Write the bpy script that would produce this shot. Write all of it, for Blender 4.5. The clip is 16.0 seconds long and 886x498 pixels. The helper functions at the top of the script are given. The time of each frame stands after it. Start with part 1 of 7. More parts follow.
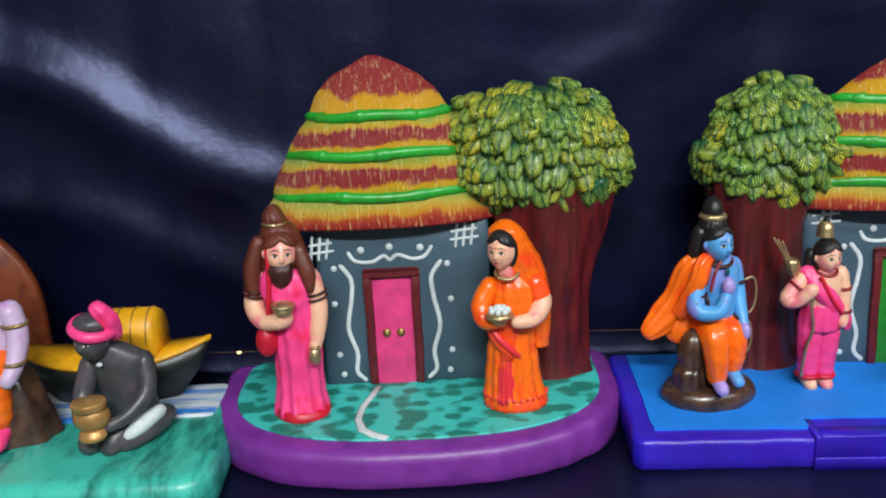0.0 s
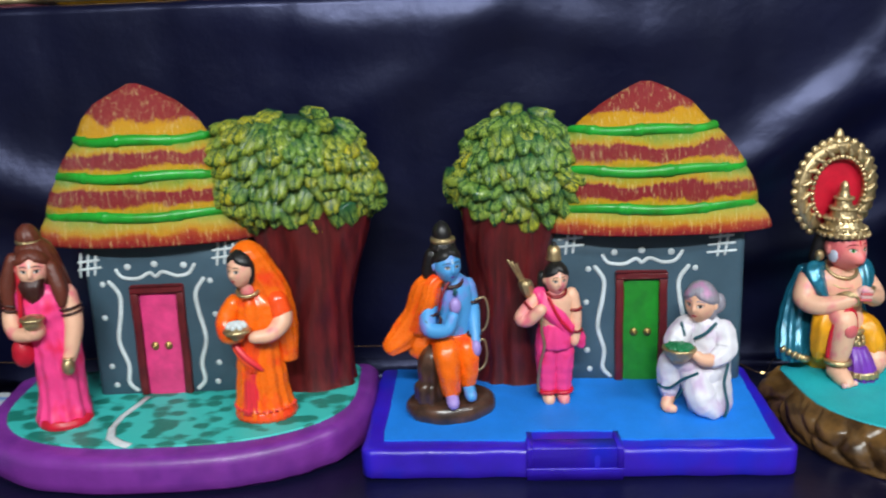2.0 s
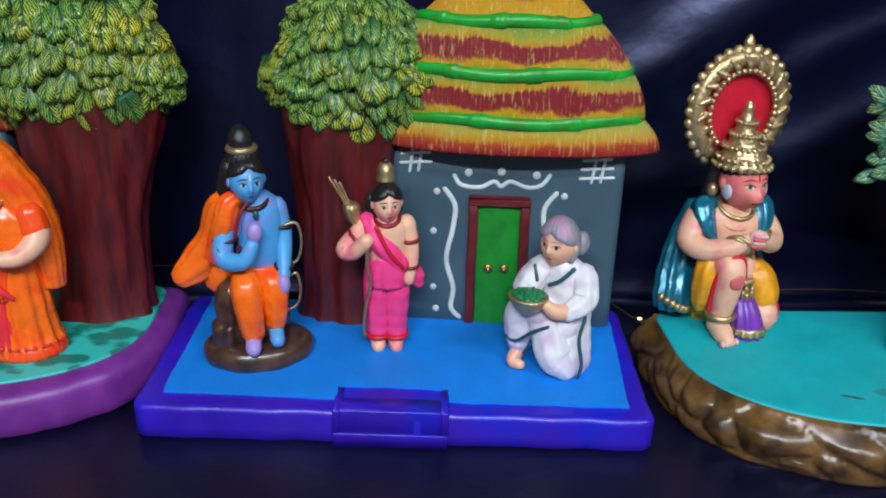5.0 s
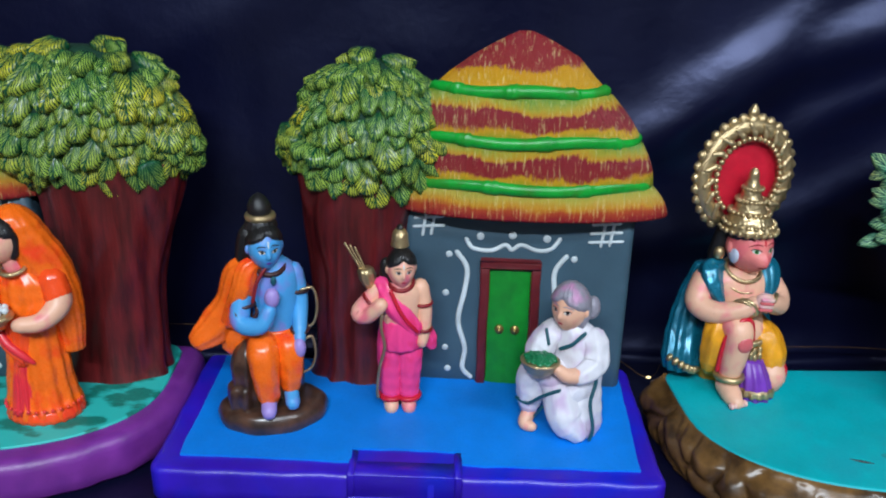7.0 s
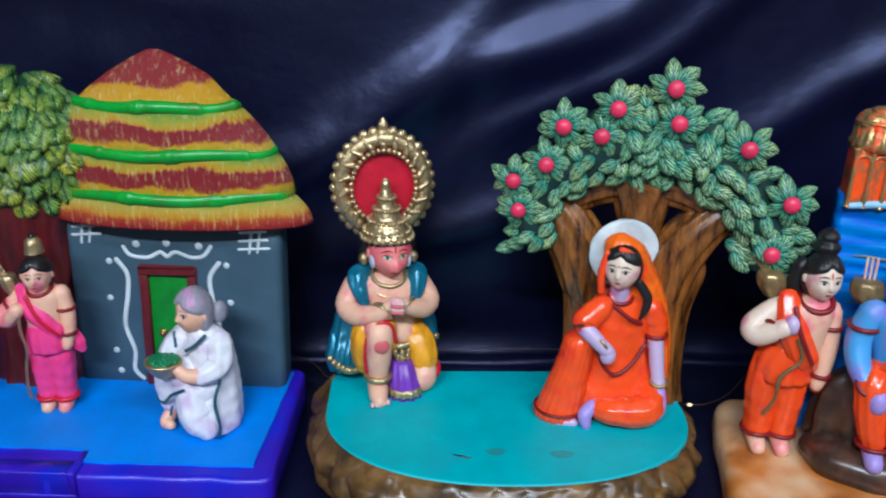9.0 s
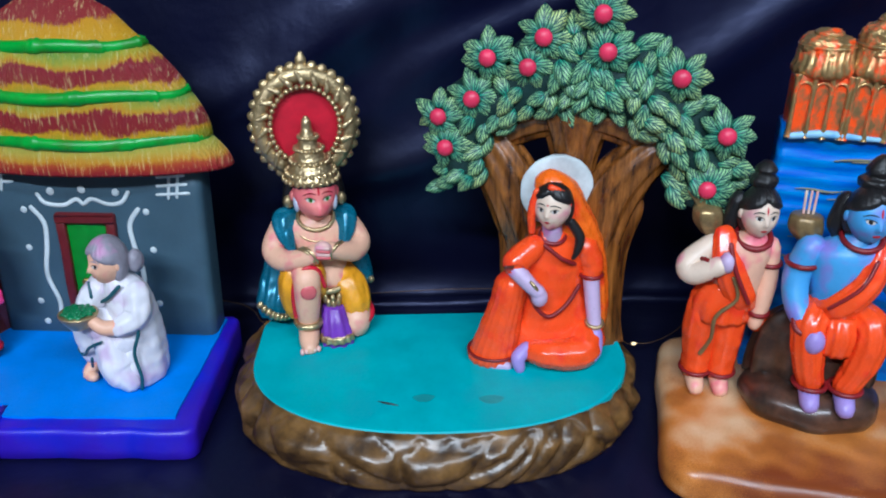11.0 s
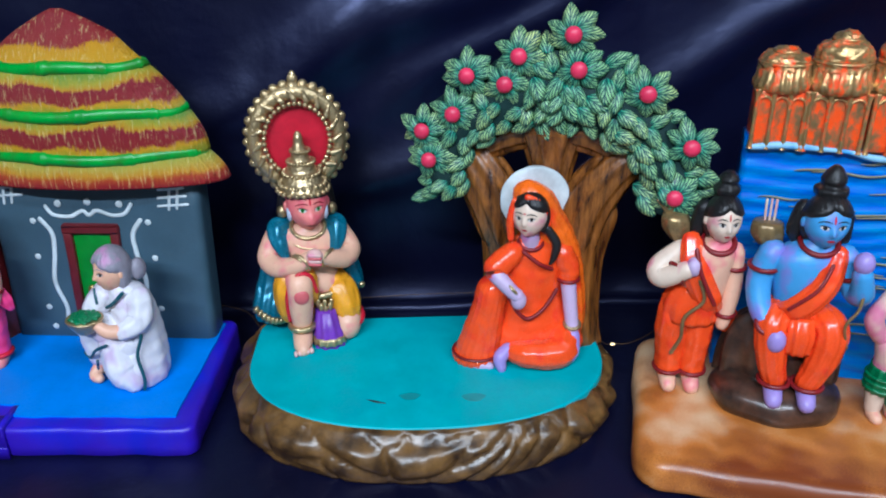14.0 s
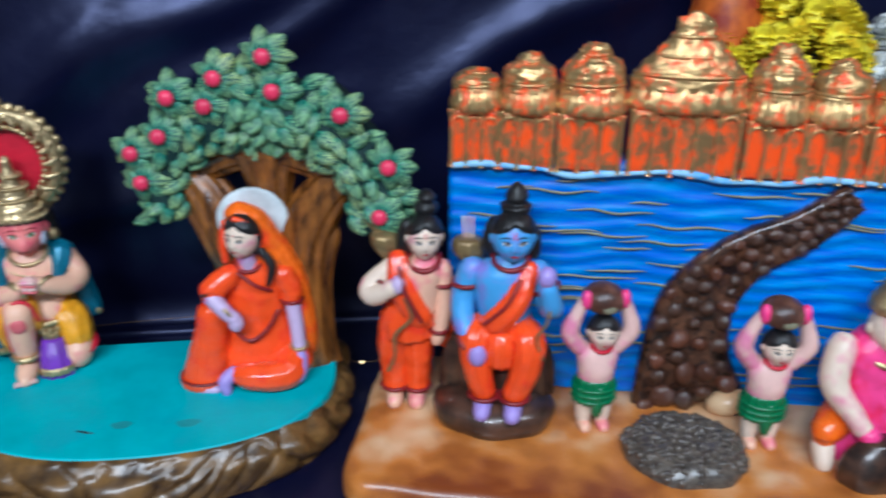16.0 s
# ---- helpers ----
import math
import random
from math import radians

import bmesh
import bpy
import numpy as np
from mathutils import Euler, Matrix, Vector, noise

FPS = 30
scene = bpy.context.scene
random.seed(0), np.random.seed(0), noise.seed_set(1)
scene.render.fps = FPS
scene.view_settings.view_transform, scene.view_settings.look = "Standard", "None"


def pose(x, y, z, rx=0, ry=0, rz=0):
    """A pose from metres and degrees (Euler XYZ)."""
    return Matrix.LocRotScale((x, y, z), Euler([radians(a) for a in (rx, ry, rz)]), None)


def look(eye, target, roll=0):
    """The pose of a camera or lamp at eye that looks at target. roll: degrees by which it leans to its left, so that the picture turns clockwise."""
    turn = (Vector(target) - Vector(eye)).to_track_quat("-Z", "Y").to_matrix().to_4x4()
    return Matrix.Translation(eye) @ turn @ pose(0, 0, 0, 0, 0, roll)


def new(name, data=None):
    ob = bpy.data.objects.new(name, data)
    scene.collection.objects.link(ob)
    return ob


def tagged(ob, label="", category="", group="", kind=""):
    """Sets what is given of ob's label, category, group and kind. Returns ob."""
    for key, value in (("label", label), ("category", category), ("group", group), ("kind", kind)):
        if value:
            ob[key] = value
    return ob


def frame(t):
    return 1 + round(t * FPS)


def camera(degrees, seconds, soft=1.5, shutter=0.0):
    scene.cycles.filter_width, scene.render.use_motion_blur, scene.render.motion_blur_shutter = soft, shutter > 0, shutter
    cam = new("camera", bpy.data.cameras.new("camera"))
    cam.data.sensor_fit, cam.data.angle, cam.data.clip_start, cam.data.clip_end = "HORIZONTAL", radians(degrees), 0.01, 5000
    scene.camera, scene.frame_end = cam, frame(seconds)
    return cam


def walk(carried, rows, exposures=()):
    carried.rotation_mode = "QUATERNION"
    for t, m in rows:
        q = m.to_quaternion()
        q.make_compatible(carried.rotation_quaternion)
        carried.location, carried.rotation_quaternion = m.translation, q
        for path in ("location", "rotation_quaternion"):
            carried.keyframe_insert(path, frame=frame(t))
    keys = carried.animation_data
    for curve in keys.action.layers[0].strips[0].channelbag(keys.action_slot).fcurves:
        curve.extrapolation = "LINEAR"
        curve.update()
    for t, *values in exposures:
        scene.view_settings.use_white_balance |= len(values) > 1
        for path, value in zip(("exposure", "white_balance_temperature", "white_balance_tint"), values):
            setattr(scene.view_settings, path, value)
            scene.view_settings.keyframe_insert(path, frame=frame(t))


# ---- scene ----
cam = camera(58.3, 16.0, soft=2.0, shutter=0.5)
METRES, EYE, TILT, LEAN, TURN = 1.17, 0.394, -16.0, 3.0, 0.0
ROWS = [
    (0.0, 0.0, 0.0, 0.0, 0.0, 0.0, -0.0),
    (0.5, 0.0159, -0.0009, -0.001, -0.29, -0.18, -0.05),
    (1.0, 0.0874, -0.0257, -0.0005, -0.32, 0.29, -0.21),
    (1.5, 0.1577, -0.0492, 0.0072, -0.44, 0.48, -0.35),
    (2.0, 0.203, -0.0386, 0.0083, -0.49, 0.82, -0.7),
    (2.5, 0.2511, 0.0136, 0.0172, -2.17, -0.76, -0.72),
    (3.0, 0.3062, 0.0689, 0.0198, -3.35, -3.75, -0.94),
    (5.5, 0.3066, 0.0862, 0.0401, -3.31, -7.4, -4.0),
    (6.0, 0.3053, 0.0767, 0.0431, -3.31, -6.67, -3.88),
    (6.5, 0.3014, 0.0696, 0.0461, -3.25, -5.61, -3.8),
    (7.0, 0.2969, 0.0793, 0.0562, -3.3, -4.88, -3.82),
    (7.5, 0.3388, 0.0676, 0.0595, -3.47, -4.27, -3.84),
    (8.0, 0.4406, 0.0397, 0.0777, -3.56, -3.78, -3.89),
    (8.5, 0.5214, 0.0247, 0.0789, -3.58, -3.97, -3.76),
    (9.0, 0.5589, 0.0341, 0.076, -3.59, -4.4, -3.62),
    (9.5, 0.5935, 0.0437, 0.0746, -3.62, -5.07, -3.49),
    (10.0, 0.606, 0.0613, 0.0781, -3.7, -6.55, -3.12),
    (12.5, 0.6213, 0.0403, 0.0909, -3.25, -11.22, -1.88),
    (13.0, 0.6224, 0.0335, 0.0888, -3.27, -10.66, -1.88),
    (13.5, 0.6287, 0.0245, 0.0886, -3.23, -9.78, -1.95),
    (14.0, 0.6286, 0.0227, 0.0915, -3.27, -9.09, -1.94),
    (14.5, 0.6342, 0.0273, 0.0899, -3.35, -8.53, -1.96),
    (15.0, 0.6727, 0.0172, 0.0927, -3.2, -7.96, -1.98),
    (15.5, 0.7224, 0.0054, 0.0996, -4.5, -8.08, -1.77),
    (16.0, 0.7868, 0.0072, 0.1013, -8.45, -8.0, -1.24),
]
walk(cam, [(t, pose(0, 0, EYE, TILT, LEAN, TURN) @ pose(METRES * x, METRES * y, METRES * z, 90 + pitch, roll, yaw)) for t, x, y, z, yaw, pitch, roll in ROWS],
     exposures=[(0.0, 0.0, 6800, 10), (3.0, -0.05, 6600, 10), (5.5, -0.24, 6250, 10), (13.0, -0.2, 5600, 10), (15.0, -0.18, 5600, 10), (16.0, -0.24, 5650, 10)])

# ---- world and light ----
world = bpy.data.worlds.new("room_dusk")
scene.world = world
world.use_nodes = True
world.node_tree.nodes["Background"].inputs[0].default_value = (0.75, 0.85, 1.0, 1)
world.node_tree.nodes["Background"].inputs[1].default_value = 0.012


def area_lamp(name, eye, target, sx, sy, power, rgb):
    data = bpy.data.lights.new(name, "AREA")
    data.shape, data.size, data.size_y, data.energy, data.color = "RECTANGLE", sx, sy, power, rgb
    ob = new(name, data)
    ob.matrix_world = look(eye, target)
    return ob


area_lamp("ceiling_light", (0.1, -1.35, 1.80), (0.2, -0.90, 0.0), 1.25, 0.09, 88, (0.90, 0.97, 1.0))
area_lamp("ceiling_light", (1.5, -0.75, 1.80), (1.5, -0.45, 0.0), 1.25, 0.09, 37, (0.86, 0.95, 1.0))


# ---- materials ----
def clamp01(c):
    return tuple(min(1.0, max(0.0, v)) for v in c)


def nodes_of(name):
    m = bpy.data.materials.new(name)
    m.use_nodes = True
    nt = m.node_tree
    return m, nt, nt.nodes["Principled BSDF"]


def add(nt, kind, **inputs):
    n = nt.nodes.new(kind)
    for key, value in inputs.items():
        n.inputs[key.replace("_", " ")].default_value = value
    return n


def ramp(nt, source, stops):
    r = nt.nodes.new("ShaderNodeValToRGB")
    el = r.color_ramp.elements
    while len(el) < len(stops):
        el.new(0.5)
    for e, (p, c) in zip(el, stops):
        e.position, e.color = p, (*c, 1)
    nt.links.new(source, r.inputs[0])
    return r


def mix(nt, fac, a, b, blend="MIX"):
    n = nt.nodes.new("ShaderNodeMix")
    n.data_type, n.blend_type = "RGBA", blend
    for value, sock in ((fac, n.inputs[0]), (a, n.inputs[6]), (b, n.inputs[7])):
        if isinstance(value, bpy.types.NodeSocket):
            nt.links.new(value, sock)
        elif isinstance(value, tuple):
            sock.default_value = (*value, 1)
        else:
            sock.default_value = value
    return n.outputs[2]


def noise_of(nt, coord, scale, detail=4.0, stretch=(1, 1, 1), rough=0.6):
    mp = nt.nodes.new("ShaderNodeMapping")
    mp.inputs["Scale"].default_value = stretch
    nt.links.new(coord, mp.inputs[0])
    n = add(nt, "ShaderNodeTexNoise", Scale=scale, Detail=detail, Roughness=rough)
    nt.links.new(mp.outputs[0], n.inputs["Vector"])
    return n.outputs["Fac"]


def bump(nt, bsdf, height, strength, distance):
    b = add(nt, "ShaderNodeBump", Strength=strength, Distance=distance)
    nt.links.new(height, b.inputs["Height"])
    nt.links.new(b.outputs[0], bsdf.inputs["Normal"])


def spread(nt, source, lo, hi):
    r = nt.nodes.new("ShaderNodeMapRange")
    r.inputs[1].default_value, r.inputs[2].default_value = lo, hi
    nt.links.new(source, r.inputs[0])
    return r.outputs[0]


def paint(name, rgb, rough=0.4, blush=None, amount=0.5, metal=0.0, grain=0.12, relief=0.25, coat=0.0, scale=55, pleats=0.0):
    """Brushed or sprayed hobby paint on plaster: two scales of tone, small brush relief, an optional second sprayed tint."""
    m, nt, b = nodes_of(name)
    co = nt.nodes.new("ShaderNodeTexCoord").outputs["Object"]
    fine = noise_of(nt, co, 420, 5)
    broad = noise_of(nt, co, scale, 3)
    dark = clamp01(tuple(c * (1 - 2.2 * grain) for c in rgb))
    lite = clamp01(tuple(c * (1 + 0.8 * grain) + 0.01 * grain for c in rgb))
    col = mix(nt, spread(nt, broad, 0.3, 0.7), dark, lite)
    if blush:
        col = mix(nt, spread(nt, noise_of(nt, co, scale * 0.9, 2, (1, 1, 0.8)), 0.62 - 0.25 * amount, 0.78 - 0.2 * amount), col, blush)
    col = mix(nt, spread(nt, fine, 0.62, 0.8), col, clamp01(tuple(c * 0.7 for c in rgb)))
    nt.links.new(col, b.inputs["Base Color"])
    b.inputs["Metallic"].default_value = metal
    b.inputs["Coat Weight"].default_value = coat
    b.inputs["Coat Roughness"].default_value = 0.2
    nt.links.new(ramp(nt, fine, [(0.3, (rough * 0.8,) * 3), (0.75, (min(1, rough * 1.3),) * 3)]).outputs[0], b.inputs["Roughness"])
    if pleats:
        pl = noise_of(nt, co, 48, 1.5, (1.0, 1.0, 0.5), 0.4)
        sn = nt.nodes.new("ShaderNodeMath")
        sn.operation = "MULTIPLY"
        sn.inputs[1].default_value = 30.0
        nt.links.new(pl, sn.inputs[0])
        si = nt.nodes.new("ShaderNodeMath")
        si.operation = "SINE"
        nt.links.new(sn.outputs[0], si.inputs[0])
        bump(nt, b, si.outputs[0], pleats, 0.0010)
    else:
        bump(nt, b, fine, relief, 0.0008)
    return m


def drybrush(name, under, over, rough, metal, scale, lo, hi, stretch=(1, 1, 1), relief=0.5, coat=0.0):
    """An over-colour dragged over an under-colour, so that it breaks up in streaks."""
    m, nt, b = nodes_of(name)
    co = nt.nodes.new("ShaderNodeTexCoord").outputs["Object"]
    n = noise_of(nt, co, scale, 6, stretch, 0.65)
    f = spread(nt, n, lo, hi)
    tone = noise_of(nt, co, scale * 0.25, 3)
    top = mix(nt, spread(nt, tone, 0.3, 0.7), tuple(c * 0.65 for c in over), over)
    nt.links.new(mix(nt, f, under, top), b.inputs["Base Color"])
    b.inputs["Roughness"].default_value = rough
    b.inputs["Coat Weight"].default_value = coat
    b.inputs["Coat Roughness"].default_value = 0.25
    mm = nt.nodes.new("ShaderNodeMath")
    mm.operation = "MULTIPLY"
    mm.inputs[1].default_value = metal
    nt.links.new(f, mm.inputs[0])
    nt.links.new(mm.outputs[0], b.inputs["Metallic"])
    bump(nt, b, n, relief, 0.0012)
    return m


def thatch(name, bands):
    """Painted straw: colours lie in bands from the foot of a layer to its head, with ragged strand ends."""
    m, nt, b = nodes_of(name)
    tc = nt.nodes.new("ShaderNodeTexCoord")
    sep = nt.nodes.new("ShaderNodeSeparateXYZ")
    nt.links.new(tc.outputs["Generated"], sep.inputs[0])
    strand = noise_of(nt, tc.outputs["Object"], 420, 5, (1, 0.4, 0.13), 0.75)
    patch = noise_of(nt, tc.outputs["Object"], 24, 3, (1, 1, 1.2))
    jag = nt.nodes.new("ShaderNodeMath")
    jag.operation = "MULTIPLY_ADD"
    jag.inputs[1].default_value = 0.34
    jag.inputs[2].default_value = -0.17
    nt.links.new(strand, jag.inputs[0])
    jag2 = nt.nodes.new("ShaderNodeMath")
    jag2.operation = "MULTIPLY_ADD"
    jag2.inputs[1].default_value = 0.62
    nt.links.new(patch, jag2.inputs[0])
    nt.links.new(jag.outputs[0], jag2.inputs[2])
    s = nt.nodes.new("ShaderNodeMath")
    s.operation = "ADD"
    nt.links.new(sep.outputs[2], s.inputs[0])
    nt.links.new(jag2.outputs[0], s.inputs[1])
    s2 = nt.nodes.new("ShaderNodeMath")
    s2.operation = "SUBTRACT"
    s2.inputs[1].default_value = 0.31
    nt.links.new(s.outputs[0], s2.inputs[0])
    col = ramp(nt, s2.outputs[0], bands).outputs[0]
    lite = mix(nt, spread(nt, strand, 0.55, 0.64), col, (0.85, 0.66, 0.26), "MIX")
    col = mix(nt, 0.5, col, lite)
    nt.links.new(col, b.inputs["Base Color"])
    b.inputs["Roughness"].default_value = 0.27
    bump(nt, b, strand, 1.0, 0.0032)
    return m


def leafy(name, deep, base, tip, glow, rough=0.33, ribbed=False, ribs=40.0, waver=7.0):
    """Moulded leaf: light paint dragged over dark, broken by a mid-rib and slanting side veins."""
    m, nt, b = nodes_of(name)
    tc = nt.nodes.new("ShaderNodeTexCoord")
    info = nt.nodes.new("ShaderNodeObjectInfo")
    sep = nt.nodes.new("ShaderNodeSeparateXYZ")
    nt.links.new(tc.outputs["Generated"], sep.inputs[0])

    def op(kind, a, c=None):
        n = nt.nodes.new("ShaderNodeMath")
        n.operation = kind
        for v, sock in ((a, n.inputs[0]), (c, n.inputs[1])):
            if isinstance(v, bpy.types.NodeSocket):
                nt.links.new(v, sock)
            elif v is not None:
                sock.default_value = v
        return n.outputs[0]

    side = op("ABSOLUTE", op("SUBTRACT", sep.outputs[0], 0.5))
    wob = noise_of(nt, tc.outputs["Object"], 300, 3)
    vein = op("SINE", op("ADD", op("MULTIPLY", op("ADD", sep.outputs[1], op("MULTIPLY", side, 1.8)), 24.0), op("MULTIPLY", wob, 13.0)))
    worn = noise_of(nt, tc.outputs["Object"], 170, 5)
    dash = op("MAXIMUM", spread(nt, vein, -0.50, 0.30), spread(nt, worn, 0.55, 0.66))
    if ribbed:
        vein = op("SINE", op("ADD", op("MULTIPLY", op("ADD", sep.outputs[1], op("MULTIPLY", side, 1.9)), ribs), op("MULTIPLY", wob, waver)))
        dash = op("MULTIPLY", spread(nt, vein, -0.65, 0.15), spread(nt, side, 0.01, 0.055))
        dash = op("MULTIPLY", dash, spread(nt, side, 0.49, 0.40))
        dash = op("MULTIPLY", dash, spread(nt, worn, 0.34, 0.50))
    fade = spread(nt, op("ADD", sep.outputs[1], op("MULTIPLY", worn, 0.5)), 1.22, 0.62)
    drift = noise_of(nt, info.outputs["Location"], 22, 2)
    hue = op("MULTIPLY", op("ADD", info.outputs["Random"], 0.32), spread(nt, drift, 0.40, 0.72))
    tone = mix(nt, hue, tip, glow)
    tone = mix(nt, fade, base, tone)
    col = mix(nt, dash, deep, tone)
    nt.links.new(col, b.inputs["Base Color"])
    b.inputs["Roughness"].default_value = rough
    bump(nt, b, op("ADD", dash, op("MULTIPLY", wob, 0.8)), 0.5, 0.0012)
    return m


def blotched(name, ground, dab, scale, lo, hi, stretch, rough=0.45):
    m, nt, b = nodes_of(name)
    co = nt.nodes.new("ShaderNodeTexCoord").outputs["Object"]
    mp = nt.nodes.new("ShaderNodeMapping")
    mp.inputs["Scale"].default_value = stretch
    nt.links.new(co, mp.inputs[0])
    v = add(nt, "ShaderNodeTexVoronoi", Scale=scale, Randomness=0.8)
    v.feature = "SMOOTH_F1"
    nt.links.new(mp.outputs[0], v.inputs["Vector"])
    w = noise_of(nt, co, 130, 5, (1, 2.5, 1))
    s = nt.nodes.new("ShaderNodeMath")
    s.operation = "MULTIPLY_ADD"
    s.inputs[1].default_value = 0.35
    nt.links.new(w, s.inputs[0])
    nt.links.new(v.outputs["Distance"], s.inputs[2])
    f = spread(nt, s.outputs[0], lo, hi)
    tone = mix(nt, spread(nt, noise_of(nt, co, 500, 4, (0.4, 2, 1)), 0.35, 0.7), dab, tuple(c * 1.6 for c in dab))
    nt.links.new(mix(nt, f, tone, ground), b.inputs["Base Color"])
    b.inputs["Roughness"].default_value = rough
    bump(nt, b, w, 0.2, 0.0008)
    return m


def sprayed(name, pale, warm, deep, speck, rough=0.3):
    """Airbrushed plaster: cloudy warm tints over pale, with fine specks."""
    m, nt, b = nodes_of(name)
    co = nt.nodes.new("ShaderNodeTexCoord").outputs["Object"]
    cloud = noise_of(nt, co, 16, 2, (1, 1, 1.2))
    c2 = noise_of(nt, co, 27, 2)
    fine = noise_of(nt, co, 900, 3)
    s = nt.nodes.new("ShaderNodeMath")
    s.operation = "MULTIPLY_ADD"
    s.inputs[1].default_value = 0.3
    nt.links.new(fine, s.inputs[0])
    nt.links.new(cloud, s.inputs[2])
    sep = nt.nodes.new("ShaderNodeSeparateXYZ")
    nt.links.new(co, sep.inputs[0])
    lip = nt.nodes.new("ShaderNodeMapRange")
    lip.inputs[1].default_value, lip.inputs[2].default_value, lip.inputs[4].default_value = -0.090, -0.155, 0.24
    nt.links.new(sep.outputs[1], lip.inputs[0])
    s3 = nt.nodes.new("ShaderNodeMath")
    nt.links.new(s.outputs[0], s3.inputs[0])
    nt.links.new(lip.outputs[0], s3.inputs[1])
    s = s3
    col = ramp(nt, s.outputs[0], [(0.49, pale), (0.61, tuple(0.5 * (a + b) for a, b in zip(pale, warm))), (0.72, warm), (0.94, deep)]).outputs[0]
    col = mix(nt, spread(nt, c2, 0.52, 1.0), col, deep)
    col = mix(nt, spread(nt, fine, 0.68, 0.75), col, speck)
    nt.links.new(col, b.inputs["Base Color"])
    b.inputs["Roughness"].default_value = rough
    bump(nt, b, fine, 0.15, 0.0005)
    return m


def satin(name):
    m, nt, b = nodes_of(name)
    tc = nt.nodes.new("ShaderNodeTexCoord")
    co = tc.outputs["Object"]
    weave = noise_of(nt, co, 900, 2, (1, 1, 0.3))
    crease = noise_of(nt, co, 16, 4, (1.0, 1.0, 1.0), 0.55)
    tone = noise_of(nt, co, 5, 3)
    col = mix(nt, spread(nt, tone, 0.3, 0.7), (0.0012, 0.0015, 0.011), (0.0028, 0.0034, 0.021))
    nt.links.new(col, b.inputs["Base Color"])
    b.inputs["Roughness"].default_value = 0.36
    b.inputs["Specular IOR Level"].default_value = 0.6
    b.inputs["Specular Tint"].default_value = (0.55, 0.60, 1.0, 1)
    b.inputs["Sheen Weight"].default_value = 0.01
    s = nt.nodes.new("ShaderNodeMath")
    s.operation = "MULTIPLY_ADD"
    s.inputs[1].default_value = 0.05
    nt.links.new(weave, s.inputs[0])
    nt.links.new(crease, s.inputs[2])
    bump(nt, b, s.outputs[0], 0.35, 0.006)
    return m


CLOTH = satin("navy_satin")
PURPLE = paint("purple_enamel", (0.20, 0.030, 0.30), 0.4, (0.13, 0.018, 0.22), 0.5, scale=30)
TURQ_DAB = blotched("turquoise_with_green_dabs", (0.035, 0.46, 0.42), (0.006, 0.14, 0.11), 56, 0.50, 0.62, (0.8, 1.25, 1))
VIOLET = paint("violet_blue_enamel", (0.034, 0.008, 0.46), 0.34, (0.008, 0.014, 0.52), 0.5, scale=20)
SKY = paint("bright_blue_paint", (0.002, 0.20, 0.74), 0.62, grain=0.08, scale=20)
AQUA = paint("aqua_paint", (0.006, 0.42, 0.47), 0.58, (0.010, 0.36, 0.42), 0.5, grain=0.08, scale=25)
ROCKBROWN = drybrush("varnished_brown_stone", (0.034, 0.016, 0.006), (0.27, 0.135, 0.038), 0.33, 0.0, 38, 0.35, 0.7, coat=0.2)
SLATE = paint("slate_blue_wall_paint", (0.046, 0.092, 0.130), 0.5, (0.036, 0.076, 0.112), 0.5, grain=0.1, scale=18)
EYEWHITE = paint("cream_white_paint", (0.62, 0.56, 0.52), 0.45)
FOAMWHITE = paint("pale_blue_white_paint", (0.62, 0.66, 0.80), 0.4)
WHITE = paint("white_paint", (0.62, 0.68, 0.70), 0.55)
MAROON = paint("maroon_paint", (0.13, 0.010, 0.014), 0.35, (0.075, 0.006, 0.010), 0.5, relief=0.5)
DOORPINK = paint("bright_pink_paint", (0.74, 0.050, 0.21), 0.4)
DOORGREEN = paint("bright_green_paint", (0.010, 0.24, 0.020), 0.4, (0.007, 0.16, 0.016), 0.5)
KNOB = paint("tarnished_brass", (0.42, 0.29, 0.10), 0.35, metal=0.8)
BARK = drybrush("maroon_bark", (0.022, 0.003, 0.004), (0.155, 0.012, 0.014), 0.32, 0.0, 120, 0.3, 0.65, (1, 1, 0.12), 0.9, 0.3)
BARKBROWN = drybrush("brown_bark", (0.040, 0.012, 0.003), (0.50, 0.175, 0.030), 0.26, 0.0, 120, 0.36, 0.74, (1, 1, 0.12), 0.9, 0.4)
THATCH_CAP = thatch("thatch_cap", [(0.06, (0.66, 0.35, 0.008)), (0.34, (0.64, 0.31, 0.006)), (0.40, (0.30, 0.026, 0.026)), (1.0, (0.28, 0.022, 0.030))])
THATCH_MID = thatch("thatch_band", [(0.05, (0.34, 0.34, 0.02)), (0.24, (0.66, 0.36, 0.012)), (0.32, (0.29, 0.024, 0.026)), (0.64, (0.27, 0.020, 0.030)), (0.70, (0.58, 0.30, 0.015)), (0.82, (0.44, 0.38, 0.03)), (0.97, (0.16, 0.32, 0.04))])
THATCH_EAVE = thatch("thatch_eave", [(0.08, (0.34, 0.022, 0.025)), (0.32, (0.48, 0.07, 0.02)), (0.48, (0.62, 0.30, 0.018)), (0.68, (0.54, 0.40, 0.05)), (0.95, (0.30, 0.40, 0.06))])

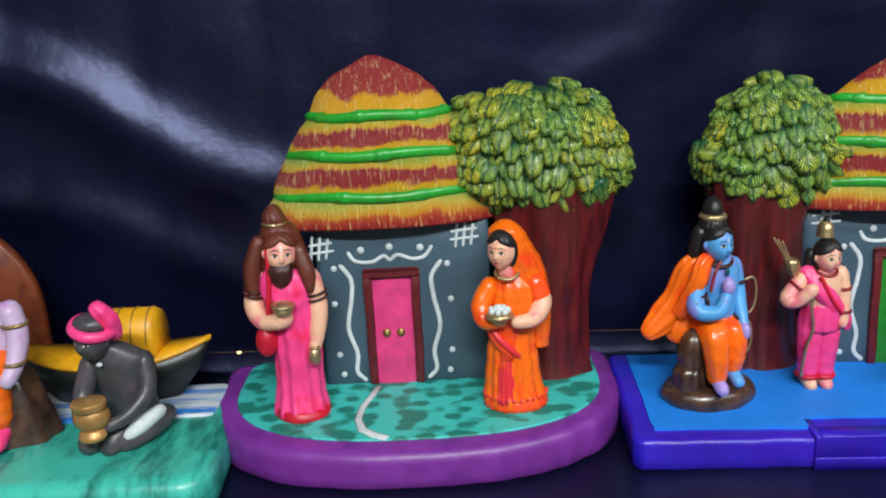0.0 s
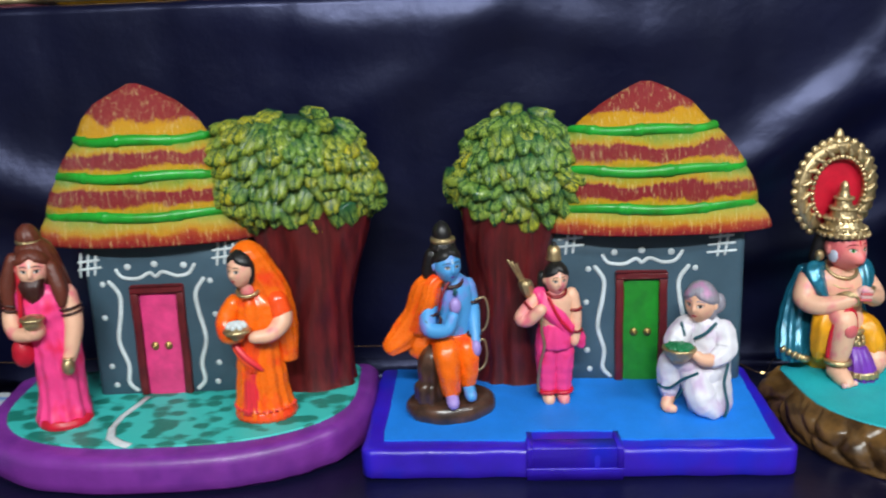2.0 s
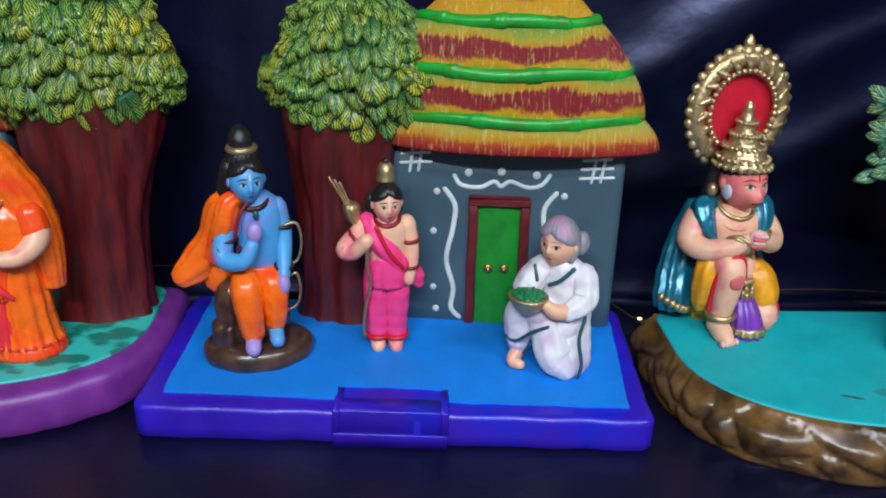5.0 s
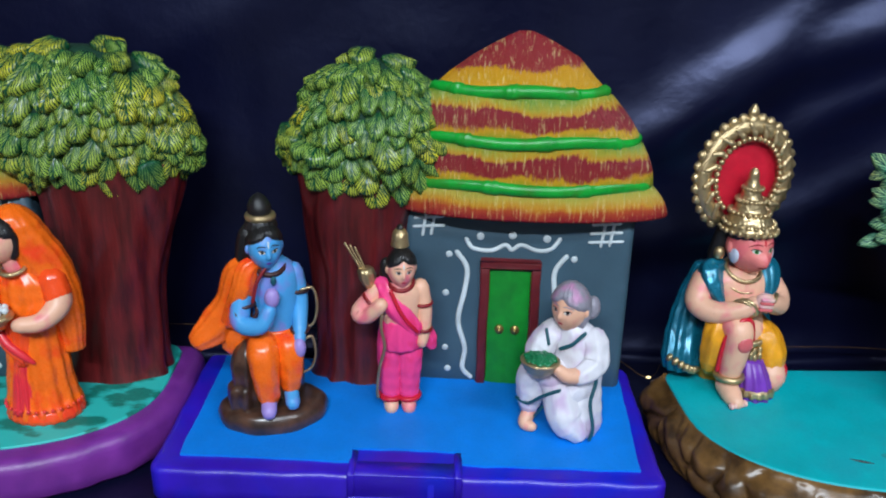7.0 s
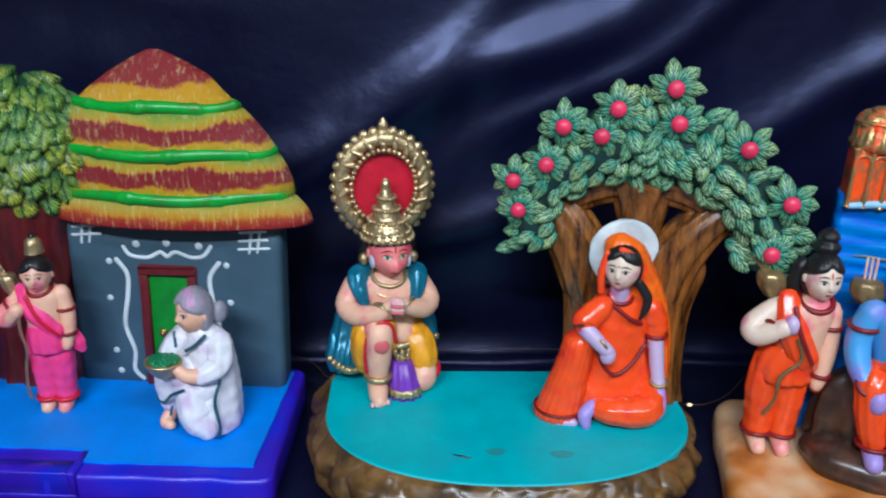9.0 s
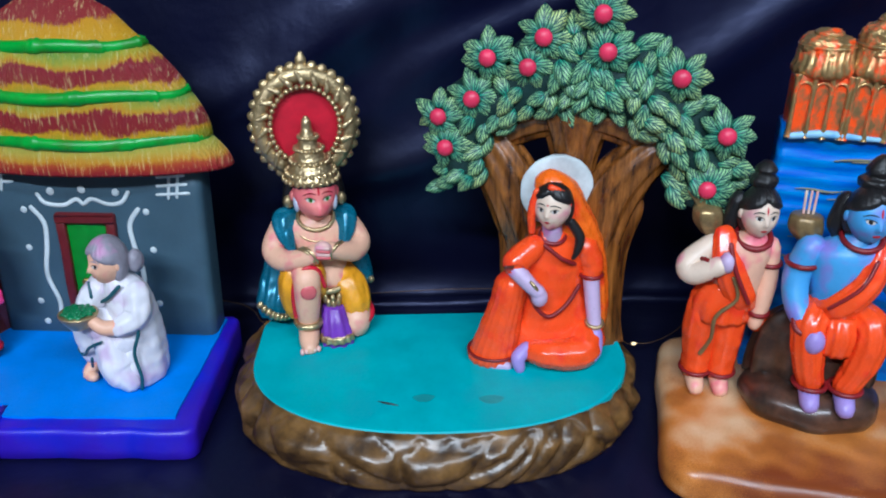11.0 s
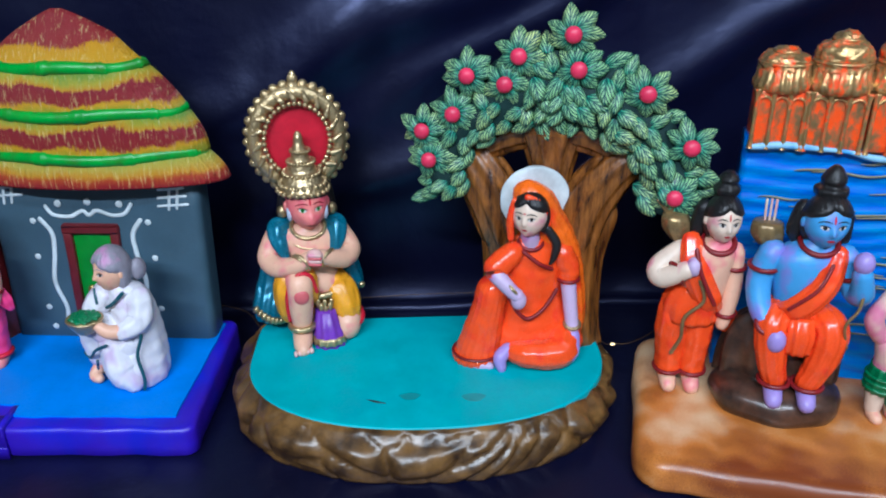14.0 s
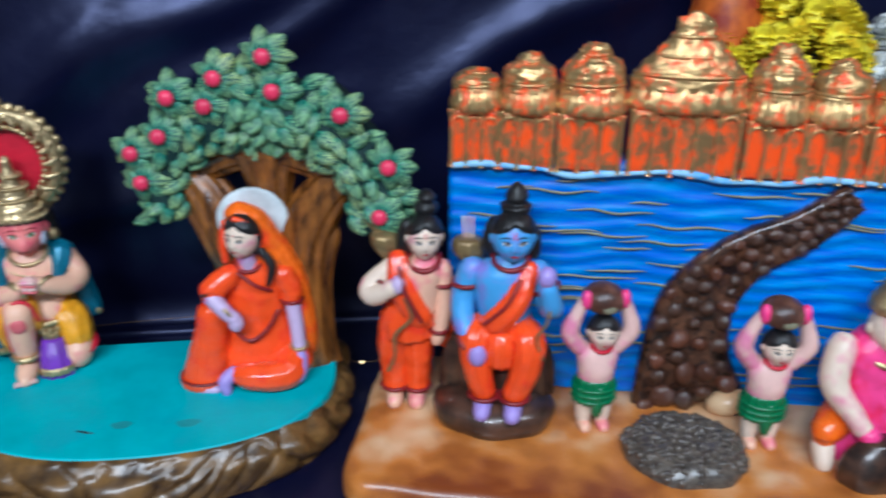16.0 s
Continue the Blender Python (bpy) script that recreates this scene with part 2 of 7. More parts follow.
BAMBOO = paint("bright_green_cane", (0.012, 0.34, 0.030), 0.32, (0.03, 0.22, 0.015), 0.4, relief=0.4)
LEAF_A = leafy("painted_leaf_light", (0.003, 0.056, 0.024), (0.006, 0.095, 0.042), (0.25, 0.41, 0.060), (0.70, 0.56, 0.010), 0.25, True, 36.0, 9.0)
LEAF_C = leafy("painted_leaf_teal", (0.001, 0.065, 0.060), (0.02, 0.29, 0.19), (0.33, 0.60, 0.28), (0.66, 0.74, 0.26), 0.34, True, 23.0, 4.0)
LEAFDARK = paint("deep_green_core", (0.003, 0.040, 0.018), 0.75)
TEALDARK = paint("deep_teal_core", (0.001, 0.026, 0.024), 0.75)
BERRY = paint("red_berry_paint", (0.80, 0.035, 0.105), 0.4)
GOLD = paint("gold_paint", (0.60, 0.45, 0.24), 0.34, metal=0.85, relief=0.9)
ORNATE = paint("chased_gold_paint", (0.62, 0.47, 0.26), 0.38, metal=0.85)
nt = ORNATE.node_tree
cell = add(nt, "ShaderNodeTexVoronoi", Scale=260.0)
nt.links.new(nt.nodes["Texture Coordinate"].outputs["Object"], cell.inputs["Vector"])
bump(nt, nt.nodes["Principled BSDF"], cell.outputs["Distance"], 0.35, 0.002)
OLDGOLD = drybrush("bronze_gold_paint", (0.10, 0.055, 0.02), (0.45, 0.31, 0.14), 0.33, 0.7, 90, 0.3, 0.6)
RED = paint("crimson_paint", (0.58, 0.008, 0.030), 0.4)
DARKRED = paint("dark_red_paint", (0.22, 0.008, 0.012), 0.4)
ROSE = paint("rose_paint", (0.80, 0.22, 0.20), 0.42, (0.74, 0.08, 0.14), 0.5, grain=0.05)
MUZZLE = paint("deep_rose_paint", (0.68, 0.13, 0.14), 0.4, grain=0.05)
PINKSKIN = paint("pink_peach_paint", (0.80, 0.50, 0.44), 0.42, (0.74, 0.22, 0.36), 0.6, grain=0.05)
REDROCK = drybrush("red_brown_rock", (0.040, 0.014, 0.010), (0.20, 0.085, 0.055), 0.34, 0.0, 90, 0.35, 0.7)
SKIN = paint("peach_paint", (0.82, 0.46, 0.31), 0.42, (0.78, 0.17, 0.22), 0.48, grain=0.04)
PALE = paint("pale_cream_paint", (0.78, 0.60, 0.47), 0.42, (0.70, 0.25, 0.32), 0.38, grain=0.05)
LILAC = paint("lilac_paint", (0.56, 0.42, 0.62), 0.42, (0.50, 0.16, 0.50), 0.4, grain=0.05)
BLUESKIN = paint("sky_blue_paint", (0.075, 0.34, 0.70), 0.4, (0.22, 0.20, 0.60), 0.40, grain=0.04)
VIOLETSKIN = paint("violet_paint", (0.36, 0.26, 0.62), 0.4, grain=0.05)
GREYSKIN = paint("charcoal_paint", (0.055, 0.055, 0.062), 0.38, (0.09, 0.07, 0.085), 0.5)
PINKROBE = paint("hot_pink_paint", (0.90, 0.055, 0.25), 0.4, (0.82, 0.022, 0.11), 0.4, grain=0.05, pleats=0.22)
ORANGE = paint("orange_enamel", (0.94, 0.150, 0.006), 0.28, (0.88, 0.055, 0.008), 0.35, grain=0.05, coat=0.25, pleats=0.22)
SCARLET = paint("scarlet_orange_enamel", (0.94, 0.080, 0.010), 0.24, (0.86, 0.036, 0.012), 0.3, grain=0.05, coat=0.35, pleats=0.22)
CRIMSONCLOTH = paint("crimson_cloth_paint", (0.74, 0.030, 0.045), 0.34, (0.86, 0.09, 0.015), 0.4, grain=0.05)
WHITEROBE = paint("white_robe_paint", (0.74, 0.72, 0.78), 0.45, (0.60, 0.46, 0.64), 0.45, grain=0.05, pleats=0.22)
HAIR = paint("black_hair_paint", (0.012, 0.011, 0.012), 0.32, relief=0.8)
BROWNHAIR = paint("brown_hair_paint", (0.13, 0.028, 0.016), 0.35, relief=0.8)
BEARD = paint("dark_brown_paint", (0.045, 0.010, 0.008), 0.4, relief=0.8)
GREYHAIR = paint("grey_hair_paint", (0.30, 0.28, 0.34), 0.4, (0.5, 0.2, 0.4), 0.3, relief=0.8)
TEALCLOTH = paint("teal_metallic_paint", (0.010, 0.17, 0.27), 0.3, metal=0.35, coat=0.3, pleats=0.36)
YELLOW = paint("yellow_paint", (0.78, 0.33, 0.010), 0.35, pleats=0.36)
VIOLETCLOTH = paint("violet_cloth_paint", (0.16, 0.035, 0.38), 0.35)
GREENCLOTH = paint("emerald_paint", (0.006, 0.17, 0.060), 0.3, pleats=0.36)
BORDER = paint("dark_teal_line_paint", (0.008, 0.085, 0.115), 0.4)
ROCK = drybrush("dark_brown_rock", (0.018, 0.010, 0.008), (0.13, 0.058, 0.034), 0.30, 0.0, 60, 0.35, 0.75, coat=0.5)
STONES = drybrush("brown_painted_stones", (0.012, 0.005, 0.004), (0.19, 0.075, 0.036), 0.20, 0.0, 80, 0.4, 0.75, coat=0.5)
nt = STONES.node_tree
info = nt.nodes.new("ShaderNodeObjectInfo")
link = nt.nodes["Principled BSDF"].inputs["Base Color"].links[0].from_socket
nt.links.new(mix(nt, spread(nt, info.outputs["Random"], 0.45, 1.0), link, (0.13, 0.040, 0.020)), nt.nodes["Principled BSDF"].inputs["Base Color"])
GRAVEL = drybrush("dark_gravel", (0.045, 0.034, 0.027), (0.17, 0.135, 0.105), 0.27, 0.0, 160, 0.38, 0.72, coat=0.5)
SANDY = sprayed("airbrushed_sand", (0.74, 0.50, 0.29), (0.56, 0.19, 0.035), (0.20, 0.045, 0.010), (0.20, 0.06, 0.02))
SEA = drybrush("blue_sea_paint", (0.001, 0.12, 0.62), (0.006, 0.33, 0.82), 0.38, 0.0, 40, 0.4, 0.7, (0.5, 1, 3))
SEALINE = paint("dull_gold_line_paint", (0.24, 0.23, 0.15), 0.4)
FOAM = paint("pale_foam_paint", (0.30, 0.58, 0.82), 0.5, (0.02, 0.28, 0.72), 0.5, scale=60)
CITY = drybrush("gold_over_orange", (0.95, 0.080, 0.006), (0.66, 0.43, 0.18), 0.30, 0.75, 120, 0.37, 0.51, (1, 1, 0.7), 1.0)
CITYWALL = drybrush("orange_with_gold_smears", (0.95, 0.085, 0.006), (0.40, 0.24, 0.10), 0.32, 0.6, 85, 0.46, 0.60, (1, 1, 0.6), 1.0)
TEALBASE = drybrush("sea_green_with_dark_strokes", (0.008, 0.15, 0.12), (0.045, 0.50, 0.40), 0.35, 0.0, 26, 0.36, 0.54, (1.6, 0.5, 0.5), 0.3)
COPPER = paint("copper_pot_paint", (0.50, 0.27, 0.09), 0.38, metal=0.4)
WATER = drybrush("blue_and_white_strokes", (0.02, 0.20, 0.62), (0.72, 0.78, 0.82), 0.4, 0.0, 60, 0.42, 0.55, (0.12, 1.4, 1))
BLACKHULL = paint("black_hull_paint", (0.010, 0.012, 0.012), 0.35)
BOATYELLOW = paint("golden_yellow_paint", (0.80, 0.38, 0.010), 0.4, (0.66, 0.26, 0.01), 0.4)
SMUDGE = paint("grey_green_smudge", (0.020, 0.30, 0.32), 0.5)
WALLPAINT = paint("plain_wall_paint", (0.30, 0.30, 0.29), 0.7, scale=2)
FLOORTILE = paint("beige_floor", (0.20, 0.17, 0.14), 0.4, scale=3)
YELLOWPETAL = paint("yellow_petal", (0.96, 0.80, 0.03), 0.6, (0.94, 0.66, 0.01), 0.3)
WHITEPETAL = paint("white_petal", (0.74, 0.76, 0.74), 0.6)
PANELBROWN = paint("burnt_orange_paint", (0.20, 0.040, 0.010), 0.45, (0.10, 0.016, 0.008), 0.5)
ORANGECLAY = paint("orange_clay_paint", (0.62, 0.13, 0.015), 0.4, (0.30, 0.03, 0.01), 0.5)
WIRE = paint("copper_wire", (0.12, 0.065, 0.03), 0.45, metal=0.6)
bulb_mat, bulb_nt, bulb_b = nodes_of("warm_fairy_bulb")
bulb_b.inputs["Base Color"].default_value = (0.9, 0.75, 0.45, 1)
bulb_b.inputs["Emission Color"].default_value = (1.0, 0.72, 0.34, 1)
bulb_b.inputs["Emission Strength"].default_value = 1.6
lamp_mat, lamp_nt, lamp_b = nodes_of("lit_tube")
lamp_b.inputs["Emission Color"].default_value = (1.0, 0.97, 0.92, 1)
lamp_b.inputs["Emission Strength"].default_value = 4.0

# ---- building tools ----
PLACE = {}


def thing(name, m, label, category, group=""):
    ob = new(name)
    ob.matrix_world = m
    ob.empty_display_size = 0.02
    PLACE[ob.name] = m.copy()
    return tagged(ob, label, category, group)


def to_mesh(name, bm, mats, smooth=True):
    me = bpy.data.meshes.new(name)
    bmesh.ops.recalc_face_normals(bm, faces=bm.faces)
    bm.to_mesh(me)
    bm.free()
    for m in (mats if isinstance(mats, (list, tuple)) else [mats]):
        me.materials.append(m)
    me.polygons.foreach_set("use_smooth", [smooth] * len(me.polygons))
    return me


def part(name, bm, material, parent, label="", smooth=True):
    """One mesh object under a thing or a part; the bmesh lies in the thing's own space."""
    ob = new(name, to_mesh(name, bm, material, smooth))
    ob.parent = parent
    if label:
        tagged(ob, label)
    return ob


def piece(name, me, parent, m):
    ob = new(name, me)
    ob.parent = parent
    ob.matrix_basis = m
    return ob


def solo(name, bm, material, label, category, kind="", group="", smooth=True):
    return tagged(new(name, to_mesh(name, bm, material, smooth)), label, category, group, kind)


def skin_rings(bm, rings, mat=0, closed=False, caps=True):
    made = [[bm.verts.new(p) for p in r] for r in rings]
    n = len(made[0])
    pairs = list(zip(made, made[1:])) + ([(made[-1], made[0])] if closed else [])
    for a, b in pairs:
        for i in range(n):
            f = bm.faces.new((a[i], a[(i + 1) % n], b[(i + 1) % n], b[i]))
            f.material_index = mat
    if caps and not closed:
        for r in (made[0], made[-1]):
            f = bm.faces.new(r)
            f.material_index = mat
    return made


def ball(bm, c, r, mat=0, turn=(0, 0, 0), seg=16, rows=10):
    rx, ry, rz = r if isinstance(r, (tuple, list)) else (r, r, r)
    q = pose(c[0], c[1], c[2], *turn)
    rings = []
    for j in range(1, rows):
        a = math.pi * j / rows
        rings.append([q @ Vector((rx * math.sin(a) * math.cos(2 * math.pi * i / seg), ry * math.sin(a) * math.sin(2 * math.pi * i / seg), -rz * math.cos(a))) for i in range(seg)])
    made = skin_rings(bm, rings, mat, caps=False)
    for ring, end in ((made[0], q @ Vector((0, 0, -rz))), (made[-1], q @ Vector((0, 0, rz)))):
        v = bm.verts.new(end)
        for i in range(seg):
            bm.faces.new((ring[i], ring[(i + 1) % seg], v)).material_index = mat


def bend(points, steps=6):
    """A smooth line through points given as (x, y, z, radius)."""
    pts = [Vector(p) for p in points]
    if len(pts) < 3:
        return [pts[0].lerp(pts[-1], k / steps) for k in range(steps + 1)]
    out = []
    for i in range(len(pts) - 1):
        p0, p1, p2, p3 = pts[max(i - 1, 0)], pts[i], pts[i + 1], pts[min(i + 2, len(pts) - 1)]
        for k in range(steps):
            t = k / steps
            out.append(0.5 * (2 * p1 + (p2 - p0) * t + (2 * p0 - 5 * p1 + 4 * p2 - p3) * t * t + (3 * p1 - p0 - 3 * p2 + p3) * t ** 3))
    return out + [pts[-1]]


def tube(bm, points, mat=0, seg=10, squash=1.0, folds=0, depth=0.0, round_ends=True, steps=6, rumple=(0, 0.0)):
    """A round, tapering tube; squash flattens it front to back; folds run along it."""
    line = bend(points, steps)
    pos = [p.to_3d() if len(p) == 3 else Vector(p[:3]) for p in line]
    rad = [max(p[3], 1e-5) for p in line]
    if round_ends:
        d0, d1 = (pos[0] - pos[1]).normalized(), (pos[-1] - pos[-2]).normalized()
        r0, r1 = rad[0], rad[-1]
        pos = [pos[0] + d0 * r0 * 0.95, pos[0] + d0 * r0 * 0.7] + pos + [pos[-1] + d1 * r1 * 0.7, pos[-1] + d1 * r1 * 0.95]
        rad = [r0 * 0.3, r0 * 0.72] + rad + [r1 * 0.72, r1 * 0.3]
    rings = []
    side = None
    many, deep = rumple

    def crease(i, a):
        return 1 + deep * math.sin(2 * math.pi * many * i / len(pos) + 2.0 * math.sin(a + 0.7)) if many else 1.0

    for i, p in enumerate(pos):
        d = (pos[min(i + 1, len(pos) - 1)] - pos[max(i - 1, 0)]).normalized()
        if side is None:
            side = d.cross(Vector((0, -1, 0)))
            if side.length < 0.1:
                side = d.cross(Vector((1, 0, 0)))
        side = (side - d * side.dot(d)).normalized()
        front = d.cross(side)
        rings.append([p + side * (rad[i] * crease(i, a) * (1 + depth * math.cos(folds * a)) * math.cos(a)) + front * (rad[i] * crease(i, a) * squash * (1 + depth * math.cos(folds * a)) * math.sin(a))
                      for a in (2 * math.pi * k / seg for k in range(seg))])
    skin_rings(bm, rings, mat)


def robe(bm, stack, mat=0, seg=40, folds=0, depth=0.0, sway=0.0, swags=0, sag=0.0):
    """Stacked oval sections (x, y, z, half width, half depth), with upright folds."""
    rings = []
    line = bend_stack(stack, 9 if swags else 4)
    n = len(line)
    for j, (x, y, z, rx, ry) in enumerate(line):
        ring = []
        for k in range(seg):
            a = 2 * math.pi * k / seg
            f = 1 + depth * math.sin(folds * a + sway * j / n) * (1 - 0.7 * j / n)
            if swags:
                f += sag * math.sin(2 * math.pi * swags * j / n + 2.6 * math.cos(a + 0.9) + 0.8 * math.sin(3 * a)) * math.sin(math.pi * j / n)
            ring.append((x + rx * f * math.cos(a), y + ry * f * math.sin(a), z))
        rings.append(ring)
    skin_rings(bm, rings, mat)


def bend_stack(stack, steps=4):
    out = []
    s = [np.array(p, float) for p in stack]
    for i in range(len(s) - 1):
        p0, p1, p2, p3 = s[max(i - 1, 0)], s[i], s[i + 1], s[min(i + 2, len(s) - 1)]
        for k in range(steps):
            t = k / steps
            out.append(0.5 * (2 * p1 + (p2 - p0) * t + (2 * p0 - 5 * p1 + 4 * p2 - p3) * t * t + (3 * p1 - p0 - 3 * p2 + p3) * t ** 3))
    return out + [s[-1]]


def hoop(bm, c, rx, ry, r, mat=0, turn=(0, 0, 0), seg=28, sides=8, arc=(0, 360)):
    q = pose(c[0], c[1], c[2], *turn)
    full = arc[1] - arc[0] >= 360
    rings = []
    for i in range(seg + (0 if full else 1)):
        a = radians(arc[0] + (arc[1] - arc[0]) * i / seg)
        mid = Vector((rx * math.cos(a), ry * math.sin(a), 0))
        out = Vector((math.cos(a), math.sin(a), 0))
        rings.append([q @ (mid + out * (r * math.cos(b)) + Vector((0, 0, r * math.sin(b)))) for b in (2 * math.pi * k / sides for k in range(sides))])
    skin_rings(bm, rings, mat, closed=full)


def plate(bm, outline, z0, z1, mat=0, edge=0.003, top=None):
    """A slab with a rolled upper edge over a closed outline; top(x, y) gives its upper height."""
    c = Vector((sum(p[0] for p in outline) / len(outline), sum(p[1] for p in outline) / len(outline)))

    def ring(inset, h):
        out = []
        n = len(outline)
        for i, p in enumerate(outline):
            a, b = Vector(outline[i - 1]), Vector(outline[(i + 1) % n])
            t = (b - a).normalized()
            nrm = Vector((t.y, -t.x))
            if nrm.dot(Vector(p) - c) < 0:
                nrm = -nrm
            v = Vector(p) - nrm * inset
            out.append((v.x, v.y, h(v.x, v.y)))
        return out

    high = top or (lambda x, y: z1)
    rings = [ring(edge * 0.5, lambda x, y: z0), ring(0, lambda x, y: z0 + edge * 0.5)]
    rings += [ring(0, lambda x, y: z0 + 0.5 * (high(x, y) - edge - z0))]
    rings += [ring(edge * (1 - math.cos(a)), lambda x, y, a=a: high(x, y) - edge * (1 - math.sin(a))) for a in (0.0, 0.5, 1.0, 1.4)]
    rings += [ring(edge * 1.25, high)]
    skin_rings(bm, rings, mat)


def worn(outline, step=0.008, amp=0.0011):
    """The same outline in short steps, a little uneven as cast plaster is."""
    out = []
    for i, p in enumerate(outline):
        q = outline[(i + 1) % len(outline)]
        k = max(1, int((Vector(q) - Vector(p)).length / step))
        out += [(p[0] + (q[0] - p[0]) * t / k, p[1] + (q[1] - p[1]) * t / k) for t in range(k)]
    return [(x + amp * noise.noise(Vector((x * 45, y * 45, 3))), y + amp * noise.noise(Vector((x * 45, y * 45, 8)))) for x, y in out]


def oval_front(cx, half, y0, front, back, n=2.5, count=48):
    """Outline of a base that is rounded in front and straight behind."""
    pts = []
    for i in range(count + 1):
        a = math.pi + math.pi * i / count
        ca, sa = math.cos(a), math.sin(a)
        pts.append((cx + half * math.copysign(abs(ca) ** (2 / n), ca), y0 - (y0 - front) * abs(sa) ** (2 / n)))
    r = 0.02
    for (px, a0) in ((cx + half - r, 0), (cx - half + r, 90)):
        for k in range(7):
            a = radians(a0 + 15 * k)
            pts.append((px + r * math.cos(a), back - r + r * math.sin(a)))
    return pts


def box_outline(x0, x1, y0, y1, r, k=5):
    pts = []
    for cx, cy, a0 in ((x1 - r, y0 + r, 270), (x1 - r, y1 - r, 0), (x0 + r, y1 - r, 90), (x0 + r, y0 + r, 180)):
        for i in range(k + 1):
            a = radians(a0 + 90 * i / k)
            pts.append((cx + r * math.cos(a), cy + r * math.sin(a)))
    return pts


def slab(bm, x0, x1, y0, y1, z0, z1, r=0.002, mat=0, lean=0.0, wob=0.0):
    """An upright block with softened corners, leaning back by lean per metre of height."""
    rings = []
    hs = [z0, z0 + r] + [z0 + (z1 - z0) * k / 6 for k in range(1, 6)] + [z1 - r, z1]
    for j, z in enumerate(hs):
        inset = r * 0.8 if j in (0, len(hs) - 1) else 0
        shift = wob * math.sin(z * 90 + x0 * 50)
        rings.append([(x + shift, y + lean * (z - z0), z) for x, y in box_outline(x0 + inset, x1 - inset, y0 + inset, y1 - inset, r)])
    skin_rings(bm, rings, mat)


def stroke(bm, pts, width, thick=0.0007, mat=0):
    """A flat brush stroke on an upright face: points (x, y, z)."""
    line = bend([(*p, width) for p in pts], 7)
    tube(bm, [tuple(p) for p in line], mat, 8, thick / width, steps=1)
    return bm

# ---- the setting: stepped stand draped in navy satin, in a plain room ----
RIDGES = [  # crease lines on the riser: x0, z0, x1, z1, height, width
    (-0.62, 0.44, -0.14, 0.20, 0.020, 0.036), (-0.62, 0.27, -0.20, 0.12, 0.010, 0.03), (0.46, 0.19, 0.92, 0.41, 0.017, 0.030),
    (0.74, 0.245, 1.04, 0.435, 0.012, 0.018), (0.12, 0.30, 0.30, 0.44, 0.008, 0.03), (0.98, 0.24, 1.40, 0.46, 0.014, 0.026),
    (0.60, 0.12, 0.90, 0.24, 0.010, 0.022), (-0.05, 0.43, 0.5, 0.40, 0.007, 0.03), (0.66, 0.33, 0.80, 0.43, 0.008, 0.016),
]


def drape(x, z):
    y = 0.868
    for x0, z0, x1, z1, high, wide in RIDGES:
        a, b, p = Vector((x0, z0)), Vector((x1, z1)), Vector((x, z))
        t = (b - a).normalized()
        along, off = (p - a).dot(t), (p - a).dot(Vector((-t.y, t.x)))
        size = (b - a).length
        fade = 1 / (1 + math.exp(-(along / 0.05))) / (1 + math.exp((along - size) / 0.05))
        off += 0.010 * math.sin(along * 19 + x0 * 40)
        y -= high * fade * math.exp(-(off / wide) ** 2)
    y += 0.0022 * abs(math.sin(x * 24.0)) ** 14 + 0.005 * noise.noise(Vector((x * 4, z * 5, 0.3))) + 0.0016 * noise.noise(Vector((x * 17, z * 14, 2.3)))
    return y


def cloth_sheet():
    bm = bmesh.new()
    xs = [-1.3 + 3.9 * i / 300 for i in range(301)]
    rows = []
    rows.append([(x, 0.405, -0.85) for x in xs])
    for k in range(8):
        z = -0.85 + 0.84 * (k + 1) / 8
        rows.append([(x, 0.41 + 0.008 * math.sin(x * 23 + k * 0.3) * (1 - k / 9), z) for x in xs])
    for k in range(31):
        y = 0.415 + 0.445 * k / 30
        rows.append([(x, y, 0.0 - (0.010 * max(0.0, 1 - k / 1.5)) + (0.0012 * noise.noise(Vector((x * 9, y * 9, 5))) + 0.0035 * (k / 30) ** 2 * noise.noise(Vector((x * 6, y * 14, 2)))) * (k > 1)) for x in xs])
    for k in range(61):
        z = 0.006 + 0.440 * k / 60
        rows.append([(x, drape(x, z) - (0.012 + 0.006 * noise.noise(Vector((x * 5, 0.2, 9)))) * max(0, 1 - k / 5) ** 2, z) for x in xs])
    for k in range(10):
        y = 0.872 + 0.40 * (k + 0.2) / 9
        rows.append([(x, y, 0.450 + 0.0012 * noise.noise(Vector((x * 9, y * 9, 7)))) for x in xs])
    for k in range(6):
        rows.append([(x, 1.28 + 0.006 * math.sin(x * 15), 0.453 + 0.45 * k / 5) for x in xs])
    made = [[bm.verts.new(p) for p in r] for r in rows]
    for a, b in zip(made, made[1:]):
        for i in range(len(xs) - 1):
            bm.faces.new((a[i], a[i + 1], b[i + 1], b[i]))
    return bm


solo("display_steps", cloth_sheet(), CLOTH, "stepped display stand draped in creased navy satin cloth", "display stand", "structure")


def room_slab(name, x0, x1, y0, y1, z0, z1, mat, label):
    bm = bmesh.new()
    bmesh.ops.create_cube(bm, size=1, matrix=Matrix.Translation(((x0 + x1) / 2, (y0 + y1) / 2, (z0 + z1) / 2)) @ Matrix.Diagonal((x1 - x0, y1 - y0, z1 - z0, 1)))
    solo(name, bm, mat, label, name.split("_")[0], "structure", smooth=False)


